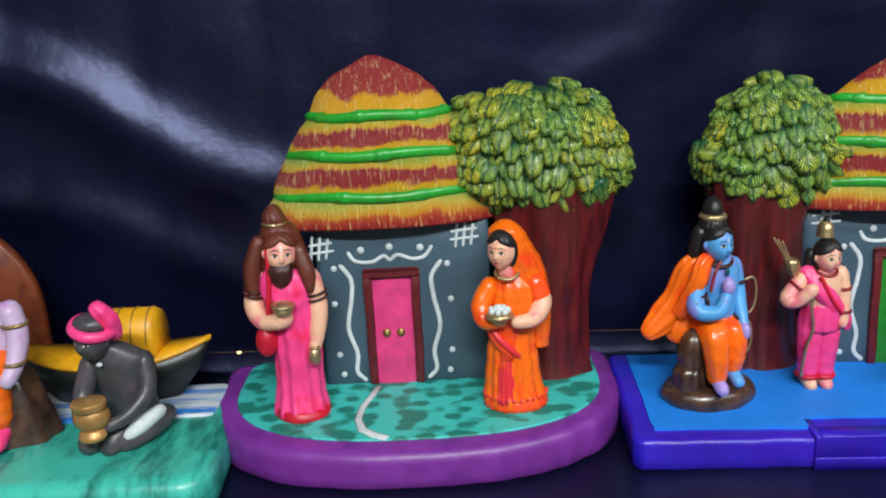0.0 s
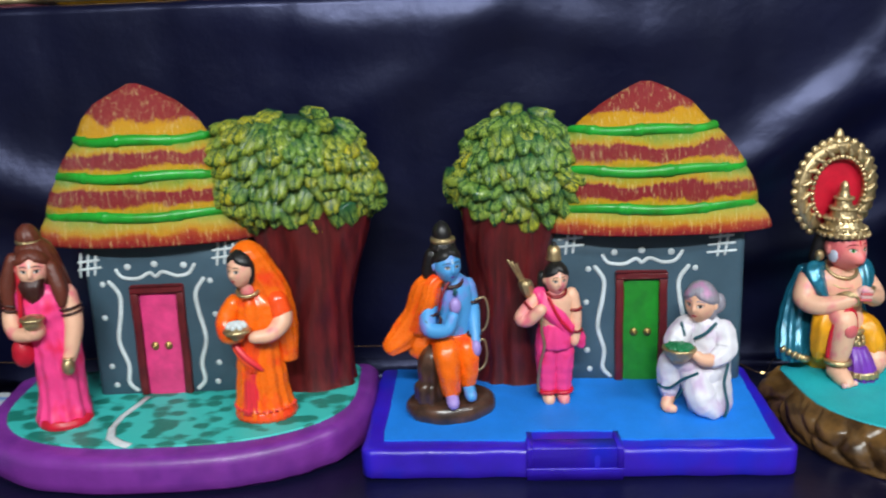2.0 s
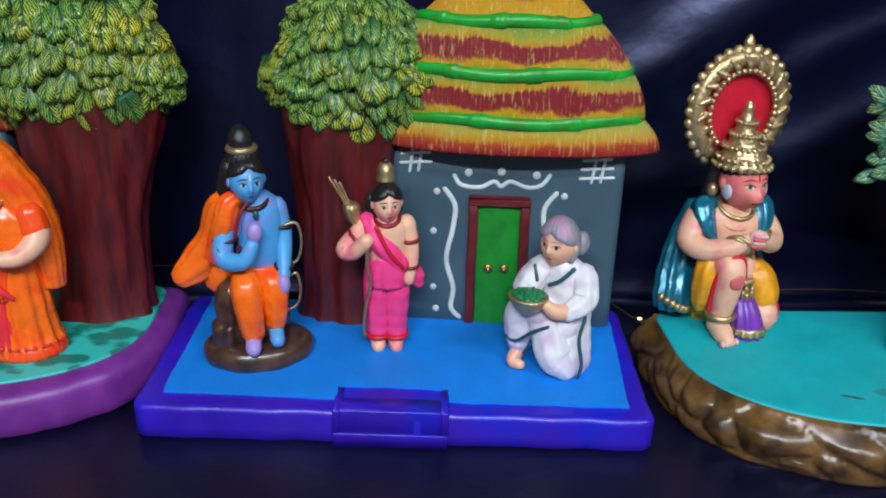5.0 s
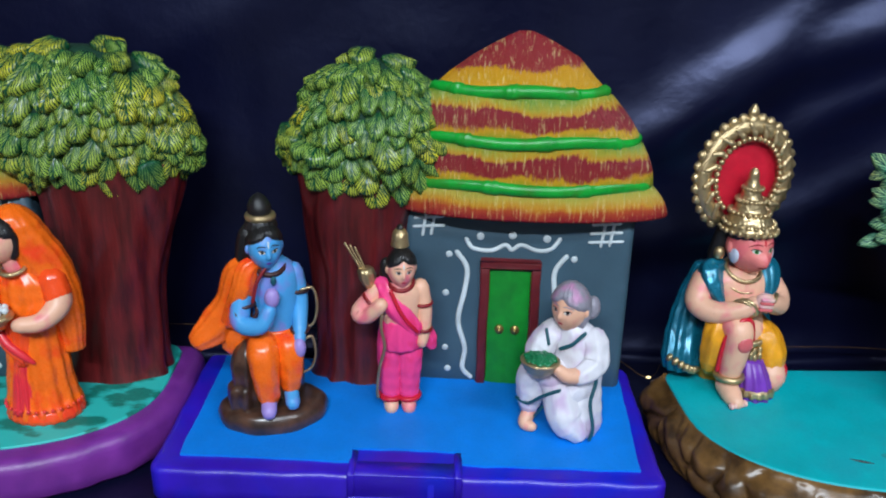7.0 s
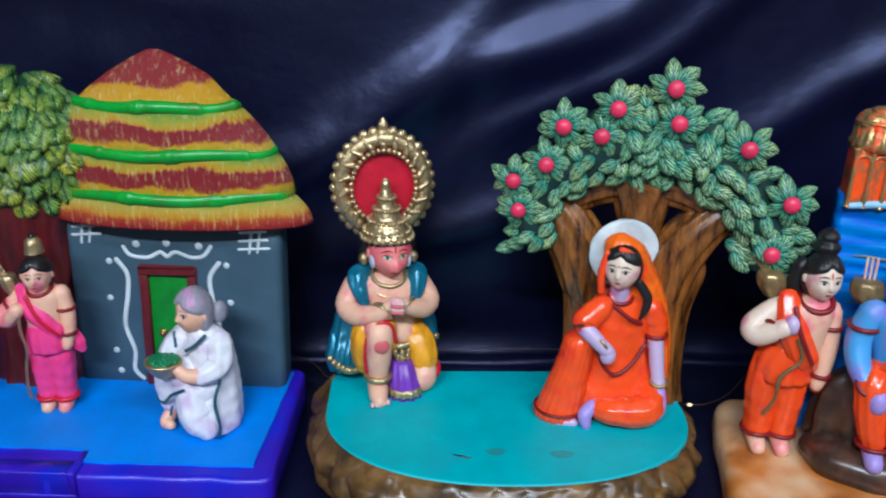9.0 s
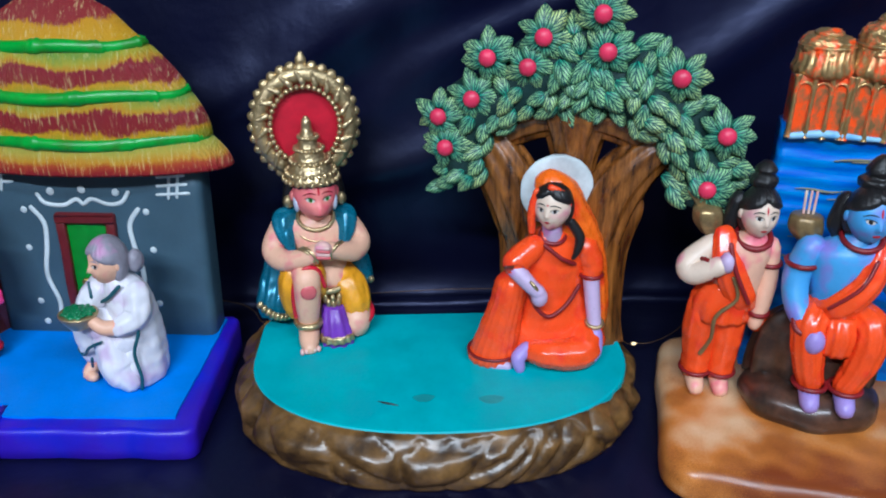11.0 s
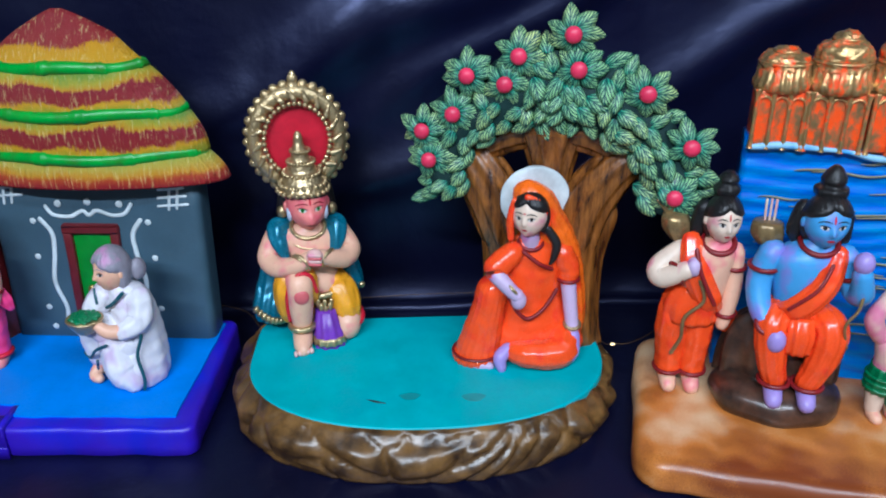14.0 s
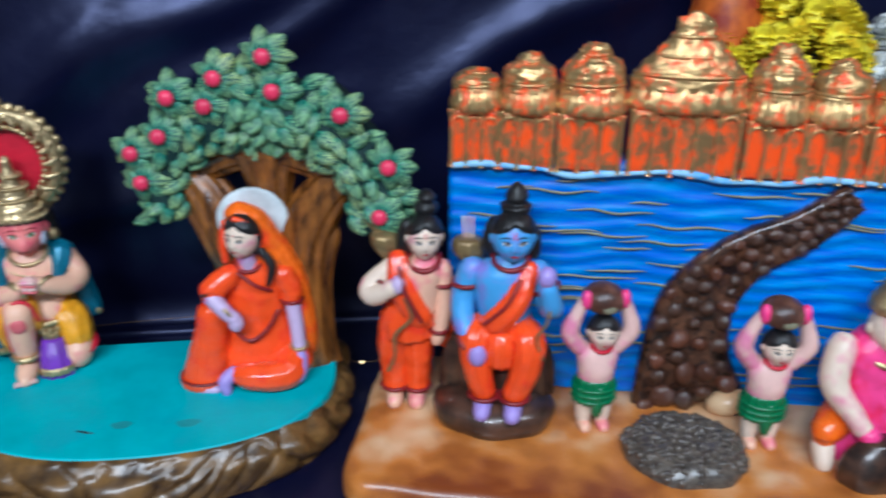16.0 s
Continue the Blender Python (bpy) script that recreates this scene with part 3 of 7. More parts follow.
room_slab("floor", -2.3, 3.5, -2.4, 2.0, -0.95, -0.85, FLOORTILE, "plain beige floor of the room")
room_slab("ceiling", -2.3, 3.5, -2.4, 2.0, 1.90, 2.0, WALLPAINT, "plain off-white ceiling")
room_slab("wall_north", -2.3, 3.5, 2.0, 2.1, -0.95, 2.0, WALLPAINT, "plain off-white wall behind the stand")
room_slab("wall_south", -2.3, 3.5, -2.5, -2.4, -0.95, 2.0, WALLPAINT, "plain off-white wall")
room_slab("wall_west", -2.4, -2.3, -2.5, 2.1, -0.95, 2.0, WALLPAINT, "plain off-white wall")
room_slab("wall_east", 3.5, 3.6, -2.5, 2.1, -0.95, 2.0, WALLPAINT, "plain off-white wall")


# ---- leaves ----
def plump_leaf(name, length, width, thick, material, pointed=0.0, ribs=0.0):
    """A moulded leaf lying along -y from its stalk, its face to +z; origin at the middle."""
    bm = bmesh.new()
    nu, nv = 6, 11
    for sgn in (1,):
        grid = []
        for j in range(nv + 1):
            t = j / nv
            w = width * 0.5 * (math.sin(math.pi * min(1, max(0.0, t)) ** (0.75 - 0.1 * pointed)) ** (0.62 + 0.5 * pointed) + 0.02) * (1 + ribs * math.sin(21 * t))
            row = []
            for i in range(nu + 1):
                s = 2 * i / nu - 1
                h = thick * (1 - abs(s) ** 2.2) * math.sin(math.pi * (0.08 + 0.84 * t)) ** 0.5
                h += thick * 1.5 * ribs * math.sin(21 * (t + 0.12 * abs(s)))
                h -= thick * 0.45 * math.exp(-(s / 0.16) ** 2) * math.sin(math.pi * t)
                row.append(bm.verts.new((s * w, length * (0.5 - t), h - thick * 0.5 * t * t)))
            grid.append(row)
        for a, b in zip(grid, grid[1:]):
            for i in range(nu):
                bm.faces.new((a[i], a[i + 1], b[i + 1], b[i]))
    edge = [e for e in bm.edges if e.is_boundary]
    low = bmesh.ops.extrude_edge_only(bm, edges=edge)
    for v in [g for g in low["geom"] if isinstance(g, bmesh.types.BMVert)]:
        v.co.z -= thick * 1.2
        v.co.x *= 0.8
        v.co.y *= 0.85
    return to_mesh(name, bm, material)


def lobe_leaf(name, length, width, thick, material, seed, point=0.0):
    """A fat rounded lobe hanging along -y from its stalk, its face to +z, lumpy and squared off."""
    bm = bmesh.new()
    bmesh.ops.create_uvsphere(bm, u_segments=22, v_segments=12, radius=1)
    for v in bm.verts:
        f = 1 + 0.17 * noise.noise(v.co * 1.7 + Vector((seed, 0, 0))) + 0.07 * noise.noise(v.co * 4.5 + Vector((0, seed, 0)))
        if v.co.y < 0.5:
            f *= 1 + 0.07 * math.cos(6.5 * v.co.x + seed) * (0.5 - v.co.y) / 1.5
        q = [math.copysign(abs(c) ** 0.82, c) * f for c in v.co]
        taper = 1 + point * 0.45 * min(0.5, q[1]) - 0.10 * (1 - point) * q[1]
        crease = 1 - 0.30 * math.exp(-(q[0] / 0.16) ** 2) * (q[2] > 0)
        v.co = (q[0] * width * 0.5 * taper, q[1] * length * 0.5, q[2] * thick * (1 - 0.35 * q[1]) * crease)
    return to_mesh(name, bm, material)


ROUND_LEAVES = [lobe_leaf("leaf", 0.0245, 0.0165, 0.0052, LEAF_A, 1.3, 0.9), lobe_leaf("leaf", 0.022, 0.0150, 0.0050, LEAF_A, 4.1, 0.6), lobe_leaf("leaf", 0.0225, 0.0200, 0.0052, LEAF_A, 7.7, 0.4), lobe_leaf("leaf", 0.020, 0.0165, 0.0052, LEAF_A, 9.2, 0.7)]
LONG_LEAVES = [plump_leaf("leaf", 0.024, 0.0140, 0.0050, LEAF_C, 0.16, 0.02), plump_leaf("leaf", 0.021, 0.0135, 0.0050, LEAF_C, 0.2, 0.02), plump_leaf("leaf", 0.021, 0.0155, 0.0048, LEAF_C, 0.1, 0.02)]


def leaf_pose(p, normal, down, spin, scale=1.0):
    n = Vector(normal).normalized()
    d = Vector(down)
    d = (d - n * d.dot(n)).normalized()
    side = (-d).cross(n).normalized()
    m = Matrix((side, -d, n)).transposed().to_4x4()
    return Matrix.Translation(p) @ m @ pose(0, 0, 0, 0, 0, spin) @ Matrix.Diagonal((scale, scale, scale, 1))


def round_crown(parent, cx, cy, z0, z1, half, deep, top_shift, n, seed, lean_out=0.0):
    """A moulded crown: an oval core covered in overlapping rows of plump leaves, each hanging down."""
    rnd = random.Random(seed)
    zc, hz = (z0 + z1) / 2, (z1 - z0) / 2

    def spot(a, v):
        """Surface point at side angle a (front is 0) and height v in -1..1."""
        w = (1 - abs(v) ** n) ** (1 / n)
        bulge = 1 + (0.16 if v < 0 else -0.05) * lean_out
        lump = 1 + 0.035 * noise.noise(Vector((a * 2.2, v * 3, seed)))
        return Vector((cx + top_shift * v + half * w * bulge * lump * math.sin(a), cy - deep * w * lump * math.cos(a), zc + hz * v))

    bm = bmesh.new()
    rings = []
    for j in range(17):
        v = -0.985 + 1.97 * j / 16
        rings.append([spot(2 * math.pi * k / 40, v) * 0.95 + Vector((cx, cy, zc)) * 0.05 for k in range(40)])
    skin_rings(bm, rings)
    # solid core, a darker green than the leaves, seen in the gaps between them
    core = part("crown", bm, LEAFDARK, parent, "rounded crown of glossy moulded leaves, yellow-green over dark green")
    v = -0.93
    row = 0
    while v < 1.02:
        v = min(v, 0.985)
        w = (1 - abs(v) ** n) ** (1 / n)
        count = max(3, int(round(w * half * 3.6 / 0.0136)))
        for i in range(count):
            a = -1.85 + 3.7 * (i + 0.5 * (row % 2) + rnd.uniform(-0.22, 0.22)) / count
            p = spot(a, max(-0.95, min(0.97, v + 0.12 * math.sin(a * 3.1 + row * 0.5 + seed) + rnd.uniform(-0.04, 0.04))))
            e = 0.02
            du = spot(a + e, v) - spot(a - e, v)
            dv = spot(a, min(0.98, v + e)) - spot(a, v - e)
            nrm = du.cross(dv).normalized()
            if nrm.dot(p - Vector((cx, cy, zc))) < 0:
                nrm = -nrm
            nrm = (nrm + Vector((rnd.uniform(-0.3, 0.3), -0.10, 0.42 + rnd.uniform(-0.15, 0.2)))).normalized()
            piece("leaf", ROUND_LEAVES[rnd.randrange(4)], core, leaf_pose(p + nrm * (rnd.uniform(-0.0040, 0.0020) - (0.0020 if row % 3 == 2 else 0.0)), nrm, (0.25 * math.sin(a), -0.1, -1), rnd.uniform(-22, 22), rnd.uniform(0.95, 1.3)))
        v += 0.0138 / hz * (0.85 + 0.3 * rnd.random()) * (0.7 + 0.3 * w)
        if row > 40:
            break
        row += 1


def ribbed_trunk(parent, stack, grooves, seed, mat=None, name="trunk", label="", lean=0.0):
    bm = bmesh.new()
    rings = []
    for j, (x, y, z, rx, ry) in enumerate(bend_stack(stack, 6)):
        ring = []
        for k in range(72):
            a = 2 * math.pi * k / 72
            f = 1 + 0.07 * noise.noise(Vector((math.cos(a) * grooves, math.sin(a) * grooves, z * 9 + seed))) + 0.05 * math.sin(grooves * 3 * a + 5 * noise.noise(Vector((a, z * 14, seed))))
            ring.append((x + rx * f * math.cos(a), y + ry * f * math.sin(a), z))
        rings.append(ring)
    skin_rings(bm, rings)
    return part(name, bm, mat or BARK, parent, label)


# ---- the moulded huts ----
def thatched_roof(parent, cx, cy, left, right, deep, apex, rings_z, eave, seed):
    """Stacked straw layers with cane hoops between; left and right give the half width by height."""
    roof = None

    def half(z, tab):
        for (za, ra), (zb, rb) in zip(tab, tab[1:]):
            if zb <= z <= za:
                return ra + (rb - ra) * (za - z) / max(1e-6, za - zb)
        return tab[-1][1] if z < tab[-1][0] else tab[0][1]

    def section(z, grow, strand=0.0):
        hl, hr = half(z, left), half(z, right)
        ring = []
        for k in range(280):
            a = 2 * math.pi * k / 280
            f = grow + strand * (0.6 * math.sin(97 * a + 4 * noise.noise(Vector((a * 3, z * 6, seed)))) + 0.8 * noise.noise(Vector((a * 30, z * 5, seed))))
            rx = hr if math.cos(a) > 0 else hl
            ry = deep * (0.35 * (hl + hr) / (left[-1][1] + right[-1][1]) * 2 + 0.3)
            if z > apex - 0.06:
                ry *= min(1.0, math.sqrt(max(0.001, (apex - z) / 0.06)))
            ring.append((cx + rx * f * math.cos(a), cy + ry * f * math.sin(a), z))
        return ring

    levels = [apex] + rings_z + [eave]
    for j, (hi, lo) in enumerate(zip(levels, levels[1:])):
        bm = bmesh.new()
        rings = []
        steps = 12
        for s in range(steps + 1):
            t = s / steps
            z = hi - 0.0005 + (lo - hi) * t
            puff = 1.0 + (0.035 * math.sin(math.pi * min(1, t * 0.9)) if j else 0.0) + (0.03 * t if lo == eave else 0)
            rings.append(section(z, puff, 0.013 if t > 0.05 else 0.002))
        if lo == eave:
            rings.append([(cx + (x - cx) * 0.93, cy + (y - cy) * 0.93, lo + 0.001) for x, y, z in rings[-1]])
        skin_rings(bm, rings)
        mat = THATCH_CAP if j == 0 else (THATCH_EAVE if lo == eave else THATCH_MID)
        if roof is None:
            roof = part("roof", bm, mat, parent, "domed thatched roof painted in red, yellow and green bands")
        else:
            part("thatch_layer", bm, mat, roof)
    for z in rings_z:
        bm = bmesh.new()
        base = section(z, 0.978)
        n = len(base)
        tube_rings = []
        for k in range(n):
            a = 2 * math.pi * k / n
            node = 1 + 0.26 * max(0, math.cos(9 * a + z * 70)) ** 40 + 0.20 * max(0, math.cos(9 * a + 0.55 + z * 70)) ** 40
            dirn = (Vector(base[k]) - Vector((cx, cy, z))).normalized()
            rr = (0.0040 + 0.0018 * abs(math.sin(a))) * node
            tube_rings.append([Vector(base[k]) + dirn * (rr * math.cos(b)) + Vector((0, 0, rr * math.sin(b) + 0.0012 * math.sin(a * 5 + z * 50))) for b in (2 * math.pi * i / 8 for i in range(8))])
        skin_rings(bm, tube_rings, closed=True)
        part("cane_hoop", bm, BAMBOO, roof, "bright green cane hoop")
    return roof


def hut_door(parent, x0, x1, y, z0, z1, lean, leaf_mat, words, mirrored=False):
    """A frame of two jambs and a lintel, and two leaves with brass knobs."""
    jam = 0.0085
    fr = None
    for i, (a, b, lo, hi) in enumerate(((x0, x0 + jam, z0, z1), (x1 - jam, x1, z0, z1), (x0, x1, z1 - 0.0095, z1 + 0.0005))):
        bm = bmesh.new()
        slab(bm, a, b, y - 0.0035 + lean * (lo - z0) - (0.0006 if i == 2 else 0), y + 0.004 + lean * (lo - z0), lo, hi, 0.0018, lean=lean, wob=0.0004)
        ob = part("door_frame" if fr is None else ("jamb" if i == 1 else "lintel"), bm, MAROON, parent if fr is None else fr, "maroon painted door frame" if fr is None else "")
        fr = fr or ob
    mid = (x0 + x1) / 2
    for i, (a, b) in enumerate(((x0 + jam, mid), (mid, x1 - jam))):
        bm = bmesh.new()
        rings = []
        zs = [z0 + 0.0005 + (z1 - z0 - 0.010) * k / 6 for k in range(7)]
        for z in zs:
            sh = lean * (z - z0)
            hump = 0.0016
            ring = []
            for k in range(9):
                t = k / 8
                ring.append((a + (b - a) * t, y + 0.0005 + sh - hump * (t if i == 0 else 1 - t) * 1.0 - 0.0008 * math.sin(math.pi * t), z))
            ring += [(b, y + 0.006 + sh, z), (a, y + 0.006 + sh, z)]
            rings.append(ring)
        skin_rings(bm, rings)
        leaf = part("door_leaf", bm, leaf_mat, parent, words, smooth=False)
        bm = bmesh.new()
        kx = mid + (-0.0075 if i == 0 else 0.0065)
        kz = z0 + (z1 - z0) * 0.455
        ball(bm, (kx, y - 0.002 + lean * (kz - z0), kz), (0.0042, 0.0026, 0.0046), seg=12, rows=8)
        ball(bm, (kx, y - 0.0045 + lean * (kz - z0), kz), (0.0022, 0.0018, 0.0024), seg=10, rows=6)
        part("knob", bm, KNOB, leaf, "tarnished brass knob")


def wall_marks(parent, wall_y, lean, z0, door, hashes, mirrored=False):
    """White brush strokes round the door: waves beside it, a swag above, dots and crossed strokes at the corners."""
    x0, x1, top, bot = door

    def at(x, z):
        return (x, wall_y + lean * (z - z0) - 0.0003, z)

    def mark(name, pts, w):
        bm = bmesh.new()
        stroke(bm, [at(*p) for p in pts], w, 0.0009)
        part(name, bm, WHITE, parent)

    h = top - bot
    for s, x in ((-1, x0), (1, x1)):
        mark("painted_wave", [(x + s * 0.021, top + 0.004), (x + s * 0.012, top - 0.010), (x + s * 0.013, top - 0.030), (x + s * 0.018, bot + h * 0.50), (x + s * 0.011, bot + h * 0.28), (x + s * 0.0125, bot + h * 0.12), (x + s * 0.005, bot + 0.005)], 0.0024)
        for dz, dx in ((0.002, 0.028), (-0.034, 0.030), (-0.087, 0.029), (-0.108, 0.026)):
            bm = bmesh.new()
            p = at(x + s * dx, top + dz)
            ball(bm, p, (0.0031, 0.0009, 0.0032), seg=12, rows=6)
            part("painted_dot", bm, WHITE, parent)
    mid = (x0 + x1) / 2
    mark("painted_swag", [(mid - 0.040, top + 0.0165), (mid - 0.034, top + 0.0085), (mid - 0.018, top + 0.0070), (mid - 0.006, top + 0.0125), (mid, top + 0.0085), (mid + 0.008, top + 0.0130), (mid + 0.022, top + 0.0085), (mid + 0.034, top + 0.0105), (mid + 0.041, top + 0.0195)], 0.0020)
    for dx in (-0.028, 0.0, 0.030):
        bm = bmesh.new()
        ball(bm, at(mid + dx, top + 0.0195 + (0.002 if dx == 0 else 0)), (0.0036, 0.0009, 0.0036), seg=12, rows=6)
        part("painted_dot", bm, WHITE, parent)
    for hx, hz, c, upright, level in hashes:
        for k in range(upright):
            x = hx + 0.0075 * (k - (upright - 1) / 2)
            mark("painted_stroke", [(x - 0.0015, hz - 0.012 + 0.001 * k), (x + 0.0015, hz + 0.012 - 0.0015 * k)], 0.0014)
        for k in range(level):
            z = hz + 0.0080 * (k - (level - 1) / 2)
            mark("painted_stroke", [(hx - 0.013 + c + 0.001 * k, z - 0.001), (hx + 0.013 - 0.0015 * k, z + 0.001)], 0.0014)


LEAN_BACK = 0.06

# hut on the round purple base
hut_a = thing("hut_diorama", Matrix.Translation((-0.045, 0.70, 0)), "plaster hut with pink doors and tree on purple base", "diorama", "huts with trees")
OX, OY = 0.045, -0.70


def shifted(outline, dx, dy):
    return [(x + dx, y + dy) for x, y in outline]


bm = bmesh.new()
slope_a = lambda x, y: 0.0375 + 0.055 * (y + 0.075)
plate(bm, worn(shifted(oval_front(-0.045, 0.202, 0.75, 0.609, 0.80), OX, OY), 0.012, 0.0020), 0.0, 0.04, 0, 0.010, slope_a)
base_a = part("base", bm, PURPLE, hut_a, "glossy purple rim with rounded edge")
bm = bmesh.new()
plate(bm, shifted(oval_front(-0.043, 0.181, 0.74, 0.632, 0.795), OX, OY), 0.03, 0.04, 0, 0.0015, lambda x, y: slope_a(x, y) + 0.0018)
part("base_top", bm, TURQ_DAB, base_a, "turquoise ground dabbed with dark green")
bm2 = bmesh.new()
rows_ = []
for (x, y) in ((-0.083, 0.730), (-0.088, 0.712), (-0.0955, 0.690), (-0.0975, 0.668), (-0.092, 0.650), (-0.080, 0.640), (-0.068, 0.634)):
    rows_.append(Vector((x + OX, y + OY)))
mids_ = list(rows_)
for i, p in enumerate(mids_):
    d = (mids_[min(i + 1, 6)] - mids_[max(i - 1, 0)]).normalized()
    s = Vector((-d.y, d.x)) * (0.0035 + 0.0012 * (i > 3))
    rows_[i] = [(q.x, q.y, slope_a(q.x, q.y) + 0.0018 + h) for q, h in ((p - s, 0.0), (p - s * 0.6, 0.0007), (p + s * 0.6, 0.0007), (p + s, 0.0))]
skin_rings(bm2, rows_)
part("painted_path", bm2, WHITE, base_a, "white brushed winding path")

bm = bmesh.new()
slab(bm, -0.137 + OX, 0.034 + OX, 0.737 + OY, 0.785 + OY, 0.036, 0.216, 0.006, lean=LEAN_BACK)
part("wall", bm, SLATE, hut_a, "slate-blue painted wall with white markings")
hut_door(hut_a, -0.0915 + OX, -0.0360 + OX, 0.7365 + OY, 0.0445, 0.1640, LEAN_BACK, DOORPINK, "bright pink door leaf")
wall_marks(hut_a, 0.737 + OY, LEAN_BACK, 0.036, (-0.0915 + OX, -0.036 + OX, 0.164, 0.0445), ((0.010 + OX, 0.1945, 0.0, 3, 2), (-0.132 + OX, 0.187, 0.003, 3, 2)))
thatched_roof(hut_a, -0.070 + OX, 0.768 + OY,
              [(0.3675, 0.004), (0.360, 0.018), (0.349, 0.040), (0.333, 0.055), (0.312, 0.064), (0.278, 0.086), (0.240, 0.103), (0.207, 0.112)],
              [(0.3675, 0.004), (0.360, 0.022), (0.349, 0.042), (0.333, 0.060), (0.312, 0.072), (0.278, 0.092), (0.240, 0.104), (0.207, 0.112)],
              0.040, 0.3675, [0.3125, 0.2775, 0.2385], 0.2085, 3)
ribbed_trunk(hut_a, [(0.083 + OX, 0.755 + OY, 0.036, 0.058, 0.033), (0.083 + OX, 0.757 + OY, 0.060, 0.050, 0.028), (0.087 + OX, 0.76 + OY, 0.13, 0.046, 0.027), (0.095 + OX, 0.762 + OY, 0.19, 0.053, 0.03), (0.100 + OX, 0.765 + OY, 0.24, 0.066, 0.035)], 2.6, 1.0, label="grooved dark maroon trunk")
round_crown(hut_a, 0.083 + OX, 0.768 + OY, 0.210, 0.334, 0.081, 0.043, -0.006, 2.6, 11, 0.3)

# hut on the square violet base
hut_b = thing("hut_diorama", Matrix.Translation((0.355, 0.69, 0)), "plaster hut with green doors and tree on violet-blue base", "diorama", "huts with trees")
OX, OY = -0.355, -0.69
YAW_B = radians(-3.0)


def turned(pts, a=YAW_B):
    return [(x * math.cos(a) - y * math.sin(a), x * math.sin(a) + y * math.cos(a)) for x, y in pts]


slope_b = lambda x, y: 0.0300 + 0.050 * (y + 0.065)
bm = bmesh.new()
plate(bm, worn(turned(box_outline(-0.201, 0.200, -0.076, 0.095, 0.010)), 0.010, 0.0022), 0.0, 0.03, 0, 0.0050, slope_b)
base_b = part("base", bm, VIOLET, hut_b, "glossy violet-blue rim")
bm = bmesh.new()
top_pts = [(-0.181, -0.058), (-0.046, -0.060), (-0.046, -0.044), (0.041, -0.044), (0.041, -0.060), (0.182, -0.060), (0.190, 0.085), (-0.182, 0.088)]
edge_pts = worn(turned(top_pts), 0.010, 0.0018)
lo = [bm.verts.new((x, y, 0.026)) for x, y in edge_pts]
hi = [bm.verts.new((x, y, slope_b(x, y) + 0.0020)) for x, y in edge_pts]
for i in range(len(lo)):
    bm.faces.new((lo[i - 1], lo[i], hi[i], hi[i - 1]))
bm.faces.new(hi)
part("base_top", bm, SKY, base_b, "matt bright blue ground", smooth=False)
step_b = None
for x0, x1, y0, y1, z1 in ((-0.042, 0.037, -0.0775, -0.0600, 0.0322), (-0.047, -0.041, -0.0785, -0.046, 0.0325), (0.036, 0.042, -0.0785, -0.046, 0.0325), (-0.047, 0.042, -0.0790, -0.072, 0.012)):
    bm = bmesh.new()
    pts = turned(box_outline(x0, x1, y0, y1, 0.0012, 3))
    skin_rings(bm, [[(x, y, z) for x, y in pts] for z in (0.0, z1 - 0.001)] + [[(x * 0.995, y, z1) for x, y in pts]])
    if step_b is None:
        step_b = part("entry_step", bm, VIOLET, base_b, "small violet-blue entry step")
    else:
        part("step_cheek" if z1 > 0.02 else "step_kerb", bm, VIOLET, base_b)

bm = bmesh.new()
slab(bm, 0.345 + OX, 0.5445 + OX, 0.7445 + OY, 0.778 + OY, 0.030, 0.203, 0.008, lean=LEAN_BACK)
part("wall", bm, SLATE, hut_b, "slate-blue painted wall with white markings")
hut_door(hut_b, 0.4125 + OX, 0.4660 + OX, 0.7435 + OY, 0.0365, 0.1570, LEAN_BACK, DOORGREEN, "bright green door leaf")
wall_marks(hut_b, 0.7445 + OY, LEAN_BACK, 0.030, (0.4125 + OX, 0.466 + OX, 0.157, 0.0365), ((0.366 + OX, 0.188, 0.0, 2, 2), (0.521 + OX, 0.184, -0.002, 2, 3)))
thatched_roof(hut_b, 0.4405 + OX, 0.766 + OY,
              [(0.3505, 0.004), (0.344, 0.018), (0.330, 0.042), (0.315, 0.062), (0.300, 0.078), (0.262, 0.092), (0.226, 0.099), (0.199, 0.104)],
              [(0.3505, 0.004), (0.344, 0.020), (0.330, 0.045), (0.313, 0.060), (0.300, 0.074), (0.262, 0.102), (0.226, 0.114), (0.199, 0.126)],
              0.037, 0.3505, [0.3035, 0.2645, 0.2265], 0.2000, 8)
ribbed_trunk(hut_b, [(0.308 + OX, 0.768 + OY, 0.030, 0.048, 0.030), (0.308 + OX, 0.770 + OY, 0.06, 0.042, 0.026), (0.306 + OX, 0.772 + OY, 0.12, 0.040, 0.026), (0.305 + OX, 0.774 + OY, 0.18, 0.045, 0.03), (0.306 + OX, 0.776 + OY, 0.235, 0.056, 0.034)], 2.6, 4.0, label="grooved dark maroon trunk")
round_crown(hut_b, 0.3165 + OX, 0.780 + OY, 0.194, 0.327, 0.0635, 0.043, 0.0, 1.95, 23, 1.0)

swing = Matrix.Translation((0.085, 0.055, 0)) @ pose(0, 0, 0, 0, 0, -5) @ Matrix.Translation((-0.085, -0.055, 0))
for ob in list(bpy.data.objects):
    if ob.parent == hut_b and ob.name.split(".")[0] not in ("base", "trunk", "crown"):
        ob.matrix_basis = swing


